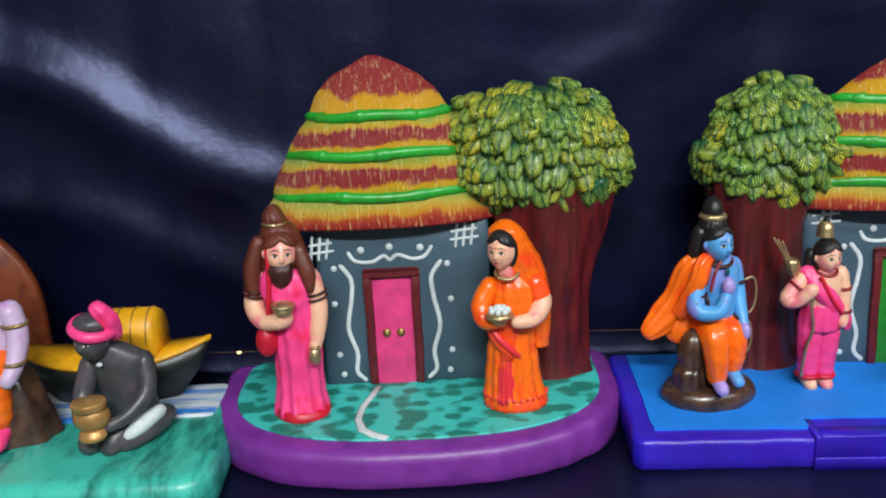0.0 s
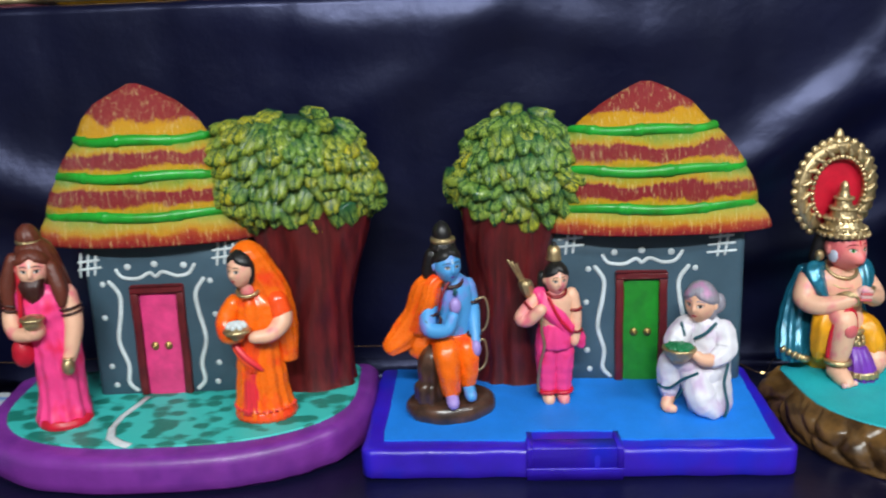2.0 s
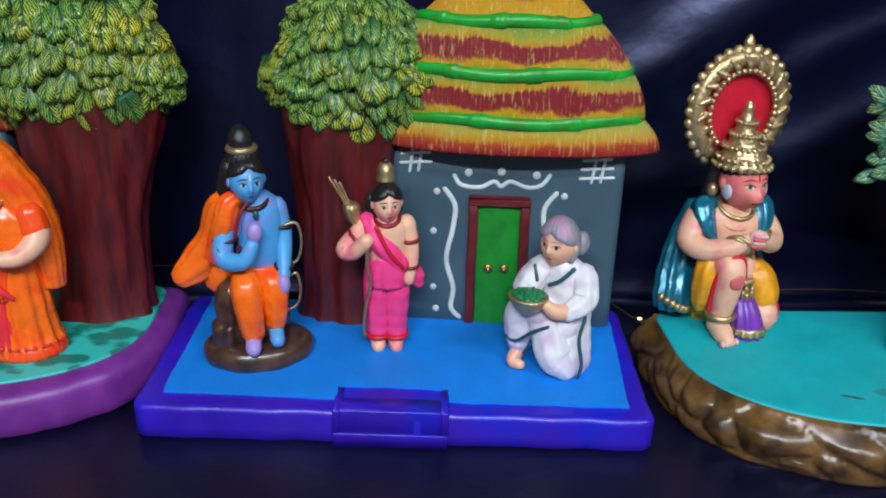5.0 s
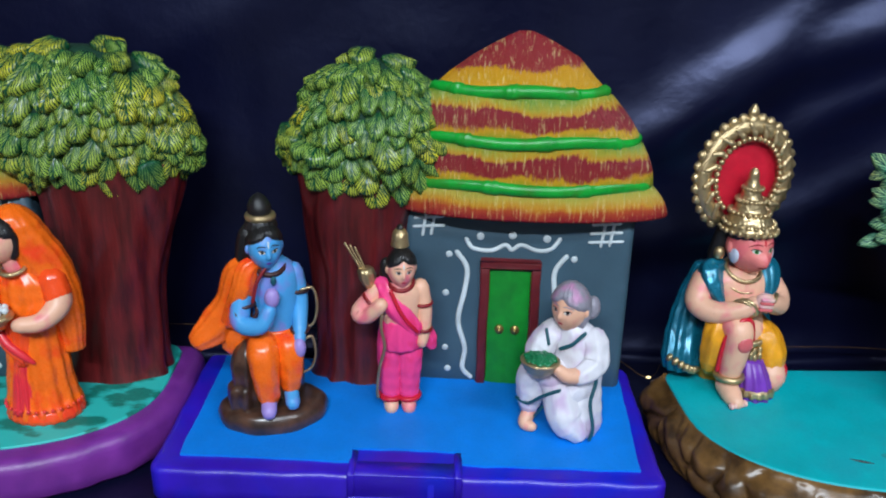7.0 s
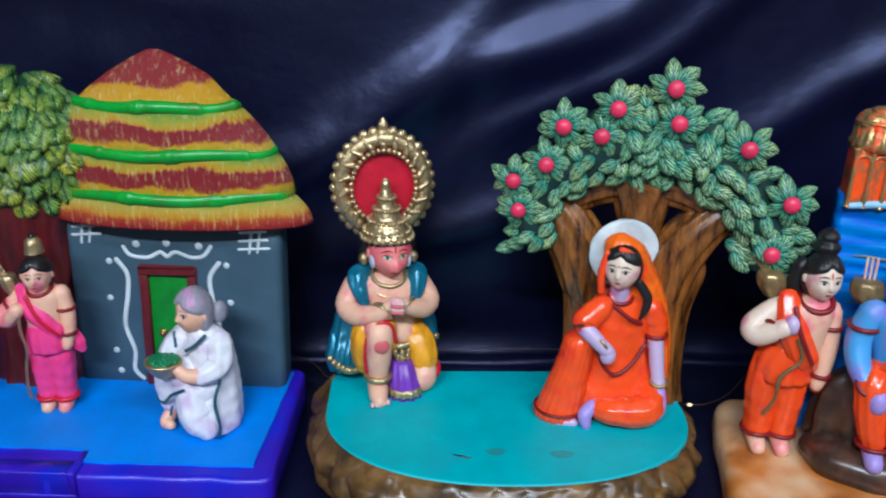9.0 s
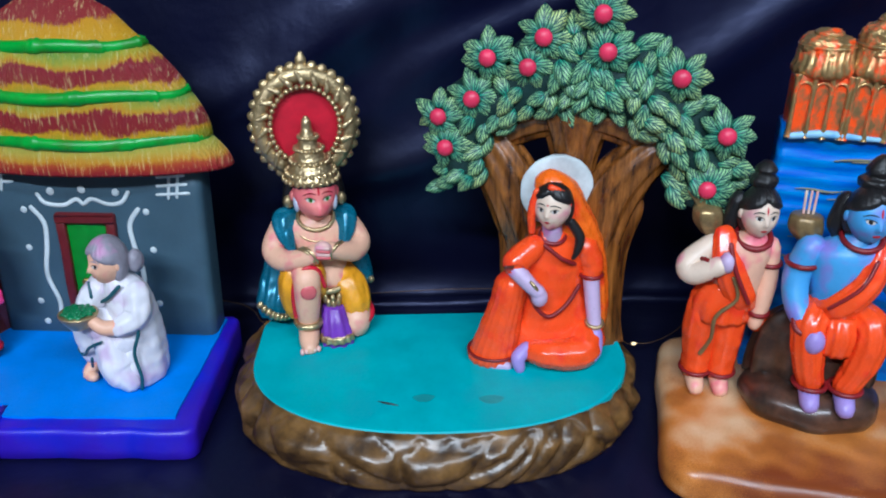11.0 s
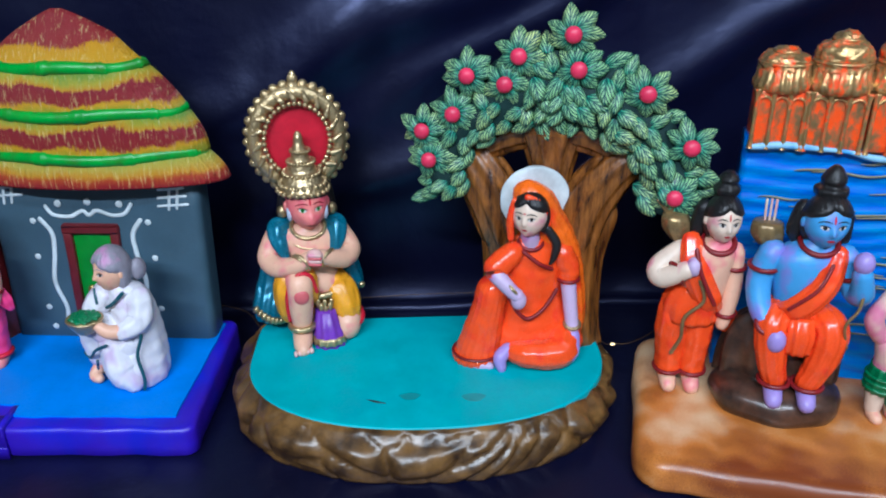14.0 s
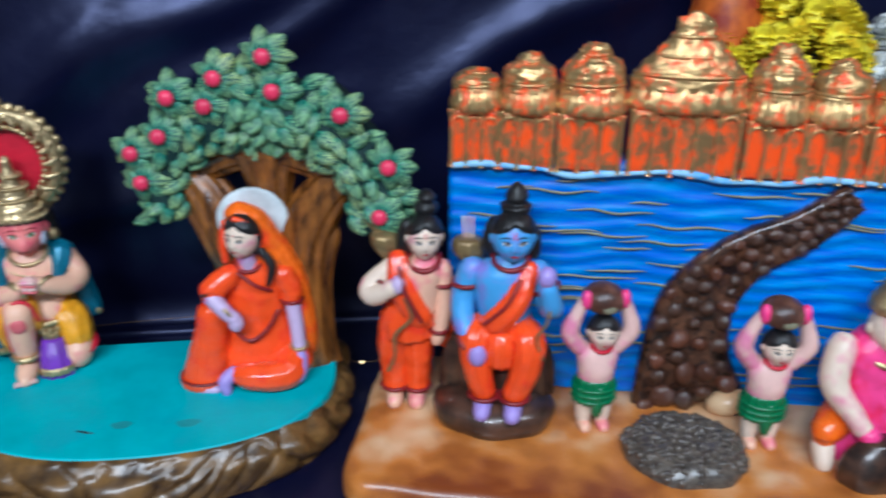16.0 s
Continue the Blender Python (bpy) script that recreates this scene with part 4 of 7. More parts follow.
def carved_rim(bm, outline, height):
    """A rounded rim cut into slanting, uneven stones with deep grooves."""
    pts = [Vector(p) for p in outline]
    run = [0.0]
    loop = pts + [pts[0]]
    for a, b in zip(loop, loop[1:]):
        run.append(run[-1] + (b - a).length)
    count, rows = 520, 18
    c = sum(pts, Vector((0, 0))) / len(pts)
    rings = [[] for _ in range(rows + 1)]
    k = 0
    for i in range(count):
        s = run[-1] * i / count
        while run[k + 1] < s:
            k += 1
        p = loop[k].lerp(loop[k + 1], (s - run[k]) / max(1e-9, run[k + 1] - run[k]))
        d = (loop[k + 1] - loop[k]).normalized()
        n = Vector((d.y, -d.x))
        if n.dot(p - c) < 0:
            n = -n
        for j in range(rows + 1):
            t = j / rows
            z = height * t
            swell = 0.006 * math.sin(math.pi * min(1, 0.12 + 0.95 * t)) - 0.010 * max(0, t - 0.72) / 0.28
            q = Vector((s * 24 + 26 * z * math.sin(s * 17), z * 34 + 0.7 * math.sin(s * 31), 0.5))
            dist = noise.voronoi(q)[0]
            cut = min(1.0, (dist[1] - dist[0]) / 0.55)
            carve = 0.0105 * (math.sqrt(max(0, cut)) - 0.6) * math.sin(math.pi * min(1, max(0, 0.05 + 0.95 * t))) ** 0.6
            carve += 0.0012 * noise.noise(Vector((s * 90, z * 90, 2)))
            w = p + n * (swell + carve)
            rings[j].append((w.x, w.y, z))
    skin_rings(bm, rings)


# base with the flowering tree
grove = thing("tree_diorama", Matrix.Translation((0.75, 0.68, 0)), "aqua base with carved brown rim and a flowering tree", "diorama")
OX, OY = -0.75, -0.68
bm = bmesh.new()
carved_rim(bm, shifted(oval_front(0.7495, 0.1725, 0.700, 0.5635, 0.766, 2.3, 60), OX, OY), 0.043)
base_c = part("base", bm, ROCKBROWN, grove, "varnished brown rim carved like rough stones")
bm = bmesh.new()
plate(bm, shifted(oval_front(0.7515, 0.1635, 0.690, 0.5765, 0.758, 2.25), OX, OY), 0.028, 0.0445, 0, 0.002)
part("base_top", bm, AQUA, base_c, "smooth aqua painted ground with small smudges")


for x, y, rx, ry in ((0.735, 0.621, 0.009, 0.0055), (0.790, 0.617, 0.010, 0.006)):
    c = [(x + OX + rx * math.cos(a) * (1 + 0.15 * math.sin(3 * a)), y + OY + ry * math.sin(a)) for a in (2 * math.pi * k / 20 for k in range(20))]
    bm = bmesh.new()
    skin_rings(bm, [[(px, py, z) for px, py in c] for z in (0.0440, 0.04462)])
    part("smudge", bm, SMUDGE, base_c, "grey-green smudge", smooth=False)
bm = bmesh.new()
tube(bm, [(-0.052, -0.062, 0.0445, 0.0004), (-0.044, -0.0655, 0.0446, 0.0012), (-0.036, -0.068, 0.0445, 0.0005)], 0, 6)
part("scratch", bm, HAIR, base_c, "small dark scratch")

TREE = pose(0.868 + OX, 0.722 + OY, 0.0, 0, 0, -17)


def grove_tree():
    def put(bm):
        bmesh.ops.transform(bm, matrix=TREE, verts=bm.verts)
        return bm

    bm = bmesh.new()
    rings = []
    stack = [(-0.005, 0, 0.04, 0.059, 0.028), (-0.006, 0.0, 0.07, 0.055, 0.027), (-0.007, 0.002, 0.13, 0.056, 0.025), (-0.006, 0.004, 0.168, 0.064, 0.021), (-0.001, 0.004, 0.182, 0.058, 0.012)]
    for j, (x, y, z, rx, ry) in enumerate(bend_stack(stack, 7)):
        rings.append([(x + rx * math.cos(a) * (1 + 0.03 * math.sin(9 * a + z * 20)), y + ry * math.sin(a) * (1 + 0.16 * noise.noise(Vector((math.cos(a) * 6, math.sin(a) * 6, z * 7)))), z) for a in (2 * math.pi * k / 90 for k in range(90))])
    skin_rings(bm, rings)
    trunk = part("trunk", put(bm), BARKBROWN, grove, "brown bark trunk parting into three limbs")
    for pts in ([(-0.036, 0.006, 0.045, 0.020), (-0.038, 0.004, 0.12, 0.021), (-0.044, 0, 0.160, 0.026), (-0.060, 0, 0.196, 0.025), (-0.080, 0, 0.226, 0.018), (-0.100, 0, 0.238, 0.012)],
                [(0.0, 0.006, 0.08, 0.024), (-0.001, 0.004, 0.150, 0.022), (-0.002, 0.002, 0.200, 0.017), (-0.003, 0.002, 0.225, 0.022), (-0.004, 0.002, 0.25, 0.030)],
                [(0.026, 0.006, 0.045, 0.020), (0.022, 0.004, 0.12, 0.021), (0.024, 0, 0.160, 0.024), (0.037, 0, 0.196, 0.023), (0.062, 0, 0.226, 0.018), (0.090, 0, 0.240, 0.012)],
                [(-0.080, 0.004, 0.222, 0.014), (-0.035, 0.002, 0.246, 0.018), (0.0, 0.0, 0.252, 0.019), (0.035, 0.002, 0.246, 0.018), (0.080, 0.004, 0.220, 0.014)]):
        bm = bmesh.new()
        tube(bm, pts, 0, 48, 0.85, 11, 0.07, steps=9)
        part("limb", put(bm), BARKBROWN, trunk)
    # the crown: an arched mass, its lobes uneven
    def outer(a):
        lobe = 1 + 0.05 * math.sin(7.5 * a + 0.6) + 0.03 * math.sin(13 * a)
        peak = 1 + 0.13 * math.exp(-((a - 1.55) / 0.30) ** 2)
        return 0.122 * lobe, 0.113 * lobe * peak

    def inner(a):
        return 0.080, 0.050

    A0, A1 = -0.20, math.pi + 0.20

    def spot(a, t):
        ro, ri = outer(a), inner(a)
        rx, rz = ri[0] + (ro[0] - ri[0]) * t, ri[1] + (ro[1] - ri[1]) * t
        return Vector((rx * math.cos(a), -0.020 * math.sin(math.pi * min(1.0, 0.12 + 0.8 * t)) - 0.008, 0.205 + rz * math.sin(a)))

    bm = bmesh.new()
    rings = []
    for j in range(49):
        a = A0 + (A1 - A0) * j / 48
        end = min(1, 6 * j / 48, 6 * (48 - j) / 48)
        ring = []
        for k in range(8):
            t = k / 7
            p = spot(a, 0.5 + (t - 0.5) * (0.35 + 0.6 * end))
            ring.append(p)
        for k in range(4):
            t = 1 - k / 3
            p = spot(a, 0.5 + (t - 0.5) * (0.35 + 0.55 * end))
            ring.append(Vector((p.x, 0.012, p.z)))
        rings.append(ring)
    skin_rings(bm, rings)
    # backing of the crown, darker teal than the leaves, visible where they part
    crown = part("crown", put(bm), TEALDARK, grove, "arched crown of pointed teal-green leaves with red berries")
    rnd = random.Random(9)
    # berries, each ringed by leaves
    spots = [(0.013, 0.337), (0.019, 0.3095), (-0.030, 0.318), (-0.041, 0.2945), (-0.073, 0.300), (-0.085, 0.2665), (-0.1125, 0.250), (-0.1065, 0.224), (0.0745, 0.293), (0.1130, 0.2515), (0.1045, 0.2075)]
    taken = []
    for x, z in spots:
        c = Vector((x, -0.0265, z))
        bm = bmesh.new()
        ball(bm, c + Vector((0, -0.0080, 0)), (0.0070, 0.0052, 0.0070), seg=14, rows=9)
        part("berry", put(bm), BERRY, crown, "round red berry")
        for k in range(7):
            b = 2 * math.pi * k / 7 + rnd.uniform(-0.2, 0.2)
            d = Vector((math.cos(b), 0.05, math.sin(b)))
            p = c + d * 0.0140 + Vector((0, -0.001 + rnd.uniform(-0.001, 0.001), 0))
            taken.append((p.x, p.z))
            piece("leaf", LONG_LEAVES[rnd.randrange(3)], crown, TREE @ leaf_pose(p, Vector((0, -1, 0)) + d * 0.35, d, rnd.uniform(-12, 12), rnd.uniform(0.85, 1.08)))
    for j in range(5000):
        a, t = rnd.uniform(A0, A1), rnd.uniform(0.02, 1.02)
        p = spot(a, t)
        if any((p.x - x) ** 2 + (p.z - z) ** 2 < 0.0099 ** 2 for x, z in taken):
            continue
        taken.append((p.x, p.z))
        d = Vector((0.6 * math.cos(a), 0, -0.75 + 0.2 * math.sin(a))) if t < 0.7 else Vector((math.cos(a), 0, 0.6 * math.sin(a)))
        d = d + Vector((rnd.uniform(-0.5, 0.5), 0, rnd.uniform(-0.4, 0.4)))
        piece("leaf", LONG_LEAVES[rnd.randrange(3)], crown, TREE @ leaf_pose(p + Vector((0, -0.001 - 0.003 * rnd.random(), 0)), Vector((rnd.uniform(-0.45, 0.45), -1, rnd.uniform(0.0, 0.8))), d, 0, rnd.uniform(0.85, 1.12)))


grove_tree()

# ---- the sea wall with the golden city, on a sandy base ----
COAST = pose(1.02, 0.68, 0, 0, 0, -15)
coast = thing("coast_diorama", COAST, "sandy base with a blue sea panel, stone causeway and golden city", "diorama")
bm = bmesh.new()
shore = box_outline(-0.070, 0.52, -0.162, 0.045, 0.030, 8)
dense = []
for i, p in enumerate(shore):
    q = shore[(i + 1) % len(shore)]
    k = max(1, int((Vector(q) - Vector(p)).length / 0.015))
    dense += [(p[0] + (q[0] - p[0]) * s / k, p[1] + (q[1] - p[1]) * s / k) for s in range(k)]
dense = [(x + 0.003 * noise.noise(Vector((x * 25, y * 25, 1))), y + 0.005 * noise.noise(Vector((x * 18, y * 18, 4)))) for x, y in dense]
plate(bm, dense, 0.0, 0.033, 0, 0.012, lambda x, y: 0.031)
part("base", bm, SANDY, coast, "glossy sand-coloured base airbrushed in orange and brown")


def sea_panel():
    bm = bmesh.new()
    nx, nz = 110, 70
    front = []
    for j in range(nz + 1):
        z = 0.028 + 0.222 * j / nz
        row = []
        for i in range(nx + 1):
            x = 0.50 * i / nx
            swell = math.sin(z * 420 + 2.6 * noise.noise(Vector((x * 16, z * 12, 0.0))) * 2 + 3 * noise.noise(Vector((x * 5, z * 5, 3))))
            row.append((x, -0.0012 * swell - 0.002 * math.sin(math.pi * j / nz), z + (0.004 * math.sin(x * 40 + 1) + 0.002 * math.sin(x * 95)) * (j / nz) ** 12))
        front.append(row)
    g = [[bm.verts.new(p) for p in r] for r in front]
    for a, b in zip(g, g[1:]):
        for i in range(nx):
            bm.faces.new((a[i], a[i + 1], b[i + 1], b[i]))
    low = bmesh.ops.extrude_edge_only(bm, edges=[e for e in bm.edges if e.is_boundary])
    back = [v for v in low["geom"] if isinstance(v, bmesh.types.BMVert)]
    for v in back:
        v.co.y = 0.028
    bmesh.ops.contextual_create(bm, geom=[e for e in bm.edges if e.is_boundary])
    return bm


sea = part("sea_panel", sea_panel(), SEA, coast, "bright blue sea panel with moulded ripples")
rnd = random.Random(31)
for k in range(64):
    z = 0.045 + 0.195 * ((k * 0.618) % 1)
    x = rnd.uniform(0.0, 0.44)
    span = rnd.uniform(0.03, 0.085)
    bm = bmesh.new()
    pts = []
    for s in range(8):
        xx = x + span * s / 7
        pts.append((min(xx, 0.495), -0.0030 - 0.002 * math.sin(math.pi * z / 0.25), z + 0.0022 * noise.noise(Vector((xx * 45, z * 30, 1))) + 0.0010 * math.sin(xx * 120), 0.0004 + 0.0008 * math.sin(math.pi * s / 7)))
    tube(bm, pts, 0, 6, 0.8, steps=2)
    part("ripple_line", bm, SEALINE, sea)
bm = bmesh.new()
tube(bm, [(0.004 + 0.0245 * k, -0.0065, 0.2465 + 0.0030 * math.sin(k * 1.1) + 0.001 * math.sin(k * 2.7), 0.0026 + 0.0008 * math.sin(k * 1.7)) for k in range(21)], 0, 10, 0.9)
part("foam_line", bm, FOAM, sea, "pale foam line along the top of the sea")


def shrine(x, wide, top, tiers):
    """A domed shrine in half relief: porch with pillars, ribbed eave, ringed dome and a finial."""
    z0 = 0.246
    body = 0.296 if top < 0.36 else 0.302
    bm = bmesh.new()
    slab(bm, x - wide * 0.92, x + wide * 0.92, -0.006, 0.022, z0, body, 0.003)
    ob = part("shrine", bm, CITYWALL, coast, "domed shrine in gold paint brushed over orange")
    count = max(3, int(wide / 0.009))
    for k in range(count + 1):
        px = x - wide * 0.9 + 1.8 * wide * k / count
        bm = bmesh.new()
        robe(bm, [(px, -0.0065, z0, 0.0030, 0.0034), (px, -0.0065, z0 + 0.006, 0.0020, 0.0026), (px, -0.0065, body - 0.010, 0.0019, 0.0026), (px, -0.0065, body - 0.001, 0.0034, 0.0036)], seg=10)
        part("pillar", bm, CITY, ob)
        if k < count:
            gap = 0.9 * wide / count
            bm = bmesh.new()
            hoop(bm, (px + gap, -0.0068, body - 0.013), gap * 0.86, gap * 0.95, 0.0013, 0, (90, 0, 0), 12, 6, (0, 180))
            part("arch", bm, CITY, ob)
    bm = bmesh.new()
    rings = []
    for j, (g, z) in enumerate(((0.90, body - 0.004), (1.06, body - 0.001), (1.08, body + 0.003), (0.98, body + 0.008), (0.94, body + 0.018))):
        rings.append([(x + wide * g * (1 + (0.022 if 0 < j else 0) * math.cos(22 * a)) * math.cos(a), 0.008 + 0.021 * g * (1 + 0.04 * math.cos(22 * a)) * math.sin(a), z + (0.0016 * math.cos(14 * a) if j in (1, 2) else 0)) for a in (2 * math.pi * k / 88 for k in range(88))])
    skin_rings(bm, rings)
    part("ribbed_eave", bm, CITY, ob)
    bm = bmesh.new()
    h = top - (body + 0.016)
    stack = [(x, 0.008, body + 0.014, wide * 0.95, 0.020)]
    bell = ((0.10, 0.97), (0.16, 0.90), (0.3, 0.93), (0.5, 0.86), (0.64, 0.70), (0.74, 0.50), (0.80, 0.44), (0.86, 0.42), (0.94, 0.30), (0.985, 0.14), (1.0, 0.03))
    spire = ((0.10, 0.98), (0.16, 0.92), (0.3, 0.80), (0.5, 0.57), (0.66, 0.40), (0.76, 0.32), (0.82, 0.31), (0.90, 0.26), (0.97, 0.14), (1.0, 0.03))
    for t, g in (bell if tiers == 1 else spire):
        stack.append((x, 0.008, body + 0.016 + h * t, wide * g, 0.020 * max(0.15, g)))
    robe(bm, stack, seg=72, folds=12 if tiers == 1 else 0, depth=0.015, swags=2, sag=0.004)
    for v in bm.verts:
        lump = 0.0016 * noise.noise(v.co * 160) + 0.0010 * noise.noise(v.co * 420)
        v.co += Vector((v.co.x - x, v.co.y - 0.008, 0.3 * (v.co.z - body))).normalized() * lump
    dome = part("dome", bm, CITY, ob)
    for t, g in (((0.17, 0.91), (0.76, 0.43)) if tiers == 1 else ((0.17, 0.91), (0.42, 0.60), (0.68, 0.36))):
        bm = bmesh.new()
        hoop(bm, (x, 0.008, body + 0.016 + h * t), wide * g, 0.020 * g + 0.001, 0.0018, seg=40, sides=6)
        part("ring", bm, CITY, dome)


for x, wide, top, tiers in ((0.021, 0.021, 0.327, 1), (0.064, 0.0235, 0.341, 1), (0.115, 0.0275, 0.350, 1), (0.190, 0.047, 0.375, 2), (0.260, 0.0245, 0.354, 1), (0.306, 0.0235, 0.343, 1), (0.352, 0.022, 0.335, 1), (0.402, 0.026, 0.348, 1), (0.452, 0.023, 0.337, 1)):
    shrine(x, wide, top, tiers)

# the causeway of stones, rising across the sea
way = bend([(0.222, -0.016, 0.036, 0.050), (0.214, -0.012, 0.085, 0.037), (0.220, -0.009, 0.135, 0.031), (0.252, -0.007, 0.178, 0.022), (0.295, -0.006, 0.205, 0.017), (0.330, -0.005, 0.236, 0.012)], 6)
bm = bmesh.new()
rings = []
for i, p in enumerate(way):
    d = (way[min(i + 1, len(way) - 1)] - way[max(i - 1, 0)]).to_3d().normalized()
    s = Vector((d.z, 0, -d.x))
    c = p.to_3d()
    rings.append([c + s * (p[3] * q) + Vector((0, dy, 0)) for q, dy in ((-1.0, 0.014), (-1.03, -0.002), (-0.88, -0.007), (-0.5, -0.003), (0.5, -0.003), (0.88, -0.007), (1.03, -0.002), (1.0, 0.014))])
skin_rings(bm, rings)
causeway = part("causeway", bm, STONES, coast, "winding causeway of dark brown painted stones")


def cobble(seed):
    bm = bmesh.new()
    bmesh.ops.create_icosphere(bm, subdivisions=2, radius=1.0)
    for v in bm.verts:
        v.co *= 1 + 0.16 * noise.noise(v.co * 1.3 + Vector((seed, 0, 0)))
    return to_mesh("stone", bm, STONES)


COBBLES = [cobble(s) for s in range(4)]
rnd = random.Random(12)
placed = []
for k in range(1400):
    f = rnd.random() ** 1.25 * (len(way) - 1)
    i = min(int(f), len(way) - 2)
    p = way[i].lerp(way[i + 1], f - i)
    d = (way[i + 1] - way[i]).to_3d().normalized()
    s = Vector((d.z, 0, -d.x))
    q = rnd.uniform(-0.82, 0.82)
    c = p.to_3d() + s * (p[3] * q)
    r = (0.0035 + 0.16 * p[3]) * rnd.uniform(0.8, 1.15)
    if any((c - o).length < (r + ro) * 0.82 for o, ro in placed):
        continue
    placed.append((c, r))
    piece("stone", COBBLES[rnd.randrange(4)], causeway, Matrix.Translation(c + Vector((0, -0.004, 0))) @ Matrix.Diagonal((r * rnd.uniform(0.85, 1.2), r * rnd.uniform(0.45, 0.8), r * rnd.uniform(0.8, 1.1), 1)) @ pose(0, 0, 0, rnd.uniform(0, 360), rnd.uniform(0, 360), 0))
bm = bmesh.new()
ball(bm, (0.256, -0.022, 0.043), (0.020, 0.014, 0.012), 0, (0, -18, 0), 12, 8)
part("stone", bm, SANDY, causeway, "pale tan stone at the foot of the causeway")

# gravel heap
heap = thing("gravel_heap", COAST @ pose(0.210, -0.085, 0.030), "heap of dark grey gravel on the sandy base", "gravel")
bm = bmesh.new()
rings = []
for j in range(11):
    t = j / 10
    rr = math.cos(t * math.pi / 2) ** 0.6
    rings.append([(0.052 * rr * math.cos(a) * (1 + 0.06 * noise.noise(Vector((math.cos(a) * 2, math.sin(a) * 2, t)))), 0.046 * rr * math.sin(a) * (1 + 0.06 * noise.noise(Vector((math.cos(a) * 2, math.sin(a) * 2, t)))), -0.002 + 0.022 * math.sin(t * math.pi / 2)) for a in (2 * math.pi * k / 40 for k in range(40))][:40])
rings[-1] = [(0.002 * math.cos(2 * math.pi * k / 40), 0.002 * math.sin(2 * math.pi * k / 40), 0.0202) for k in range(40)]
skin_rings(bm, rings)
mound = part("mound", bm, GRAVEL, heap)
bm = bmesh.new()
rnd = random.Random(5)
for k in range(420):
    a, q = rnd.uniform(0, 6.283), math.sqrt(rnd.random()) * 0.98
    r = rnd.uniform(0.0014, 0.0044)
    t = math.asin(min(1, math.sqrt(1 - q * q)))
    z = -0.002 + 0.022 * math.sqrt(max(0, 1 - q ** 3.2))
    ball(bm, (0.052 * q * math.cos(a), 0.046 * q * math.sin(a), z), (r, r * rnd.uniform(0.7, 1), r * rnd.uniform(0.6, 1)), 0, (rnd.uniform(0, 90), rnd.uniform(0, 90), 0), 6, 4)
tagged(part("gravel", bm, GRAVEL, heap), kind="stuff")

# ---- the river base with the boat ----
river = thing("river_diorama", Matrix.Translation((-0.40, 0.66, 0)), "sea-green base with blue and white water strokes", "diorama")
bm = bmesh.new()
shore = [(x - 0.01 * (y > 0.05), y) for x, y in box_outline(-0.22, 0.185, -0.085, 0.105, 0.028, 6)]
plate(bm, shore, 0.0, 0.04, 0, 0.014, lambda x, y: 0.040 + 0.010 * (y + 0.05))
base_d = part("base", bm, TEALBASE, river, "sea-green base brushed with dark strokes")
bm = bmesh.new()
plate(bm, box_outline(-0.20, 0.160, 0.030, 0.098, 0.008, 4), 0.030, 0.0434, 0, 0.001)
part("water_strip", bm, WATER, base_d, "blue and white painted water strip")

boat = thing("boat", pose(-0.347, 0.735, 0.043), "small black wooden boat with yellow deck and arched cover", "boat")
bm = bmesh.new()
rings = []
for j in range(25):
    t = -1 + 2 * j / 24
    w = 0.030 * (1 - abs(t) ** 2.4) + 0.0015
    rise = 0.045 + 0.016 * abs(t) ** 2.2
    x = 0.100 * t
    rings.append([(x * (0.62 if z == 0 else 1.0 if z > 0.9 else 0.86), w * s * (0.45 if z == 0 else 0.9 if z < 0.9 else 1.0), rise * z) for s, z in ((-1, 1.0), (-1, 0.5), (-1, 0.0), (1, 0.0), (1, 0.5), (1, 1.0))])
skin_rings(bm, rings)
hull = part("hull", bm, BLACKHULL, boat, "black painted hull")
bm = bmesh.new()
rings = []
for j in range(25):
    t = -1 + 2 * j / 24
    w = 0.031 * (1 - abs(t) ** 2.4) + 0.0018
    rise = 0.045 + 0.016 * abs(t) ** 2.2
    rings.append([(0.101 * t, -w, rise - 0.001), (0.101 * t, -w, rise + 0.003), (0.101 * t, 0, rise + 0.0045), (0.101 * t, w, rise + 0.003), (0.101 * t, w, rise - 0.001)])
skin_rings(bm, rings)
part("deck", bm, BOATYELLOW, boat, "golden yellow deck")
bm = bmesh.new()
rings = []
for x, g in ((-0.004, 0.94), (0.000, 1.0), (0.047, 1.0), (0.052, 0.94)):
    rings.append([(x, 0.024 * g * math.cos(a), 0.044 + (0.016 if 0 < a < math.pi else 0) + 0.036 * g * max(0.0, math.sin(a)) ** 0.8) for a in (math.pi * k / 18 for k in range(19))])
skin_rings(bm, rings)
cover = part("cover", bm, BOATYELLOW, boat, "arched golden yellow cover with square lattice lines")
for k in range(4):
    bm = bmesh.new()
    x = 0.002 + 0.0145 * k
    tube(bm, [(x, 0.0246 * math.cos(a), 0.060 + 0.0366 * max(0, math.sin(a)) ** 0.8, 0.0006) for a in (math.pi * (0.04 + 0.92 * i / 12) for i in range(13))], 0, 5, steps=1)
    part("lattice_line", bm, OLDGOLD, cover)


# ---- dolls: each one plain painted mesh ----
CLOTHS = (ORANGE, SCARLET, PINKROBE, WHITEROBE, TEALCLOTH, YELLOW)


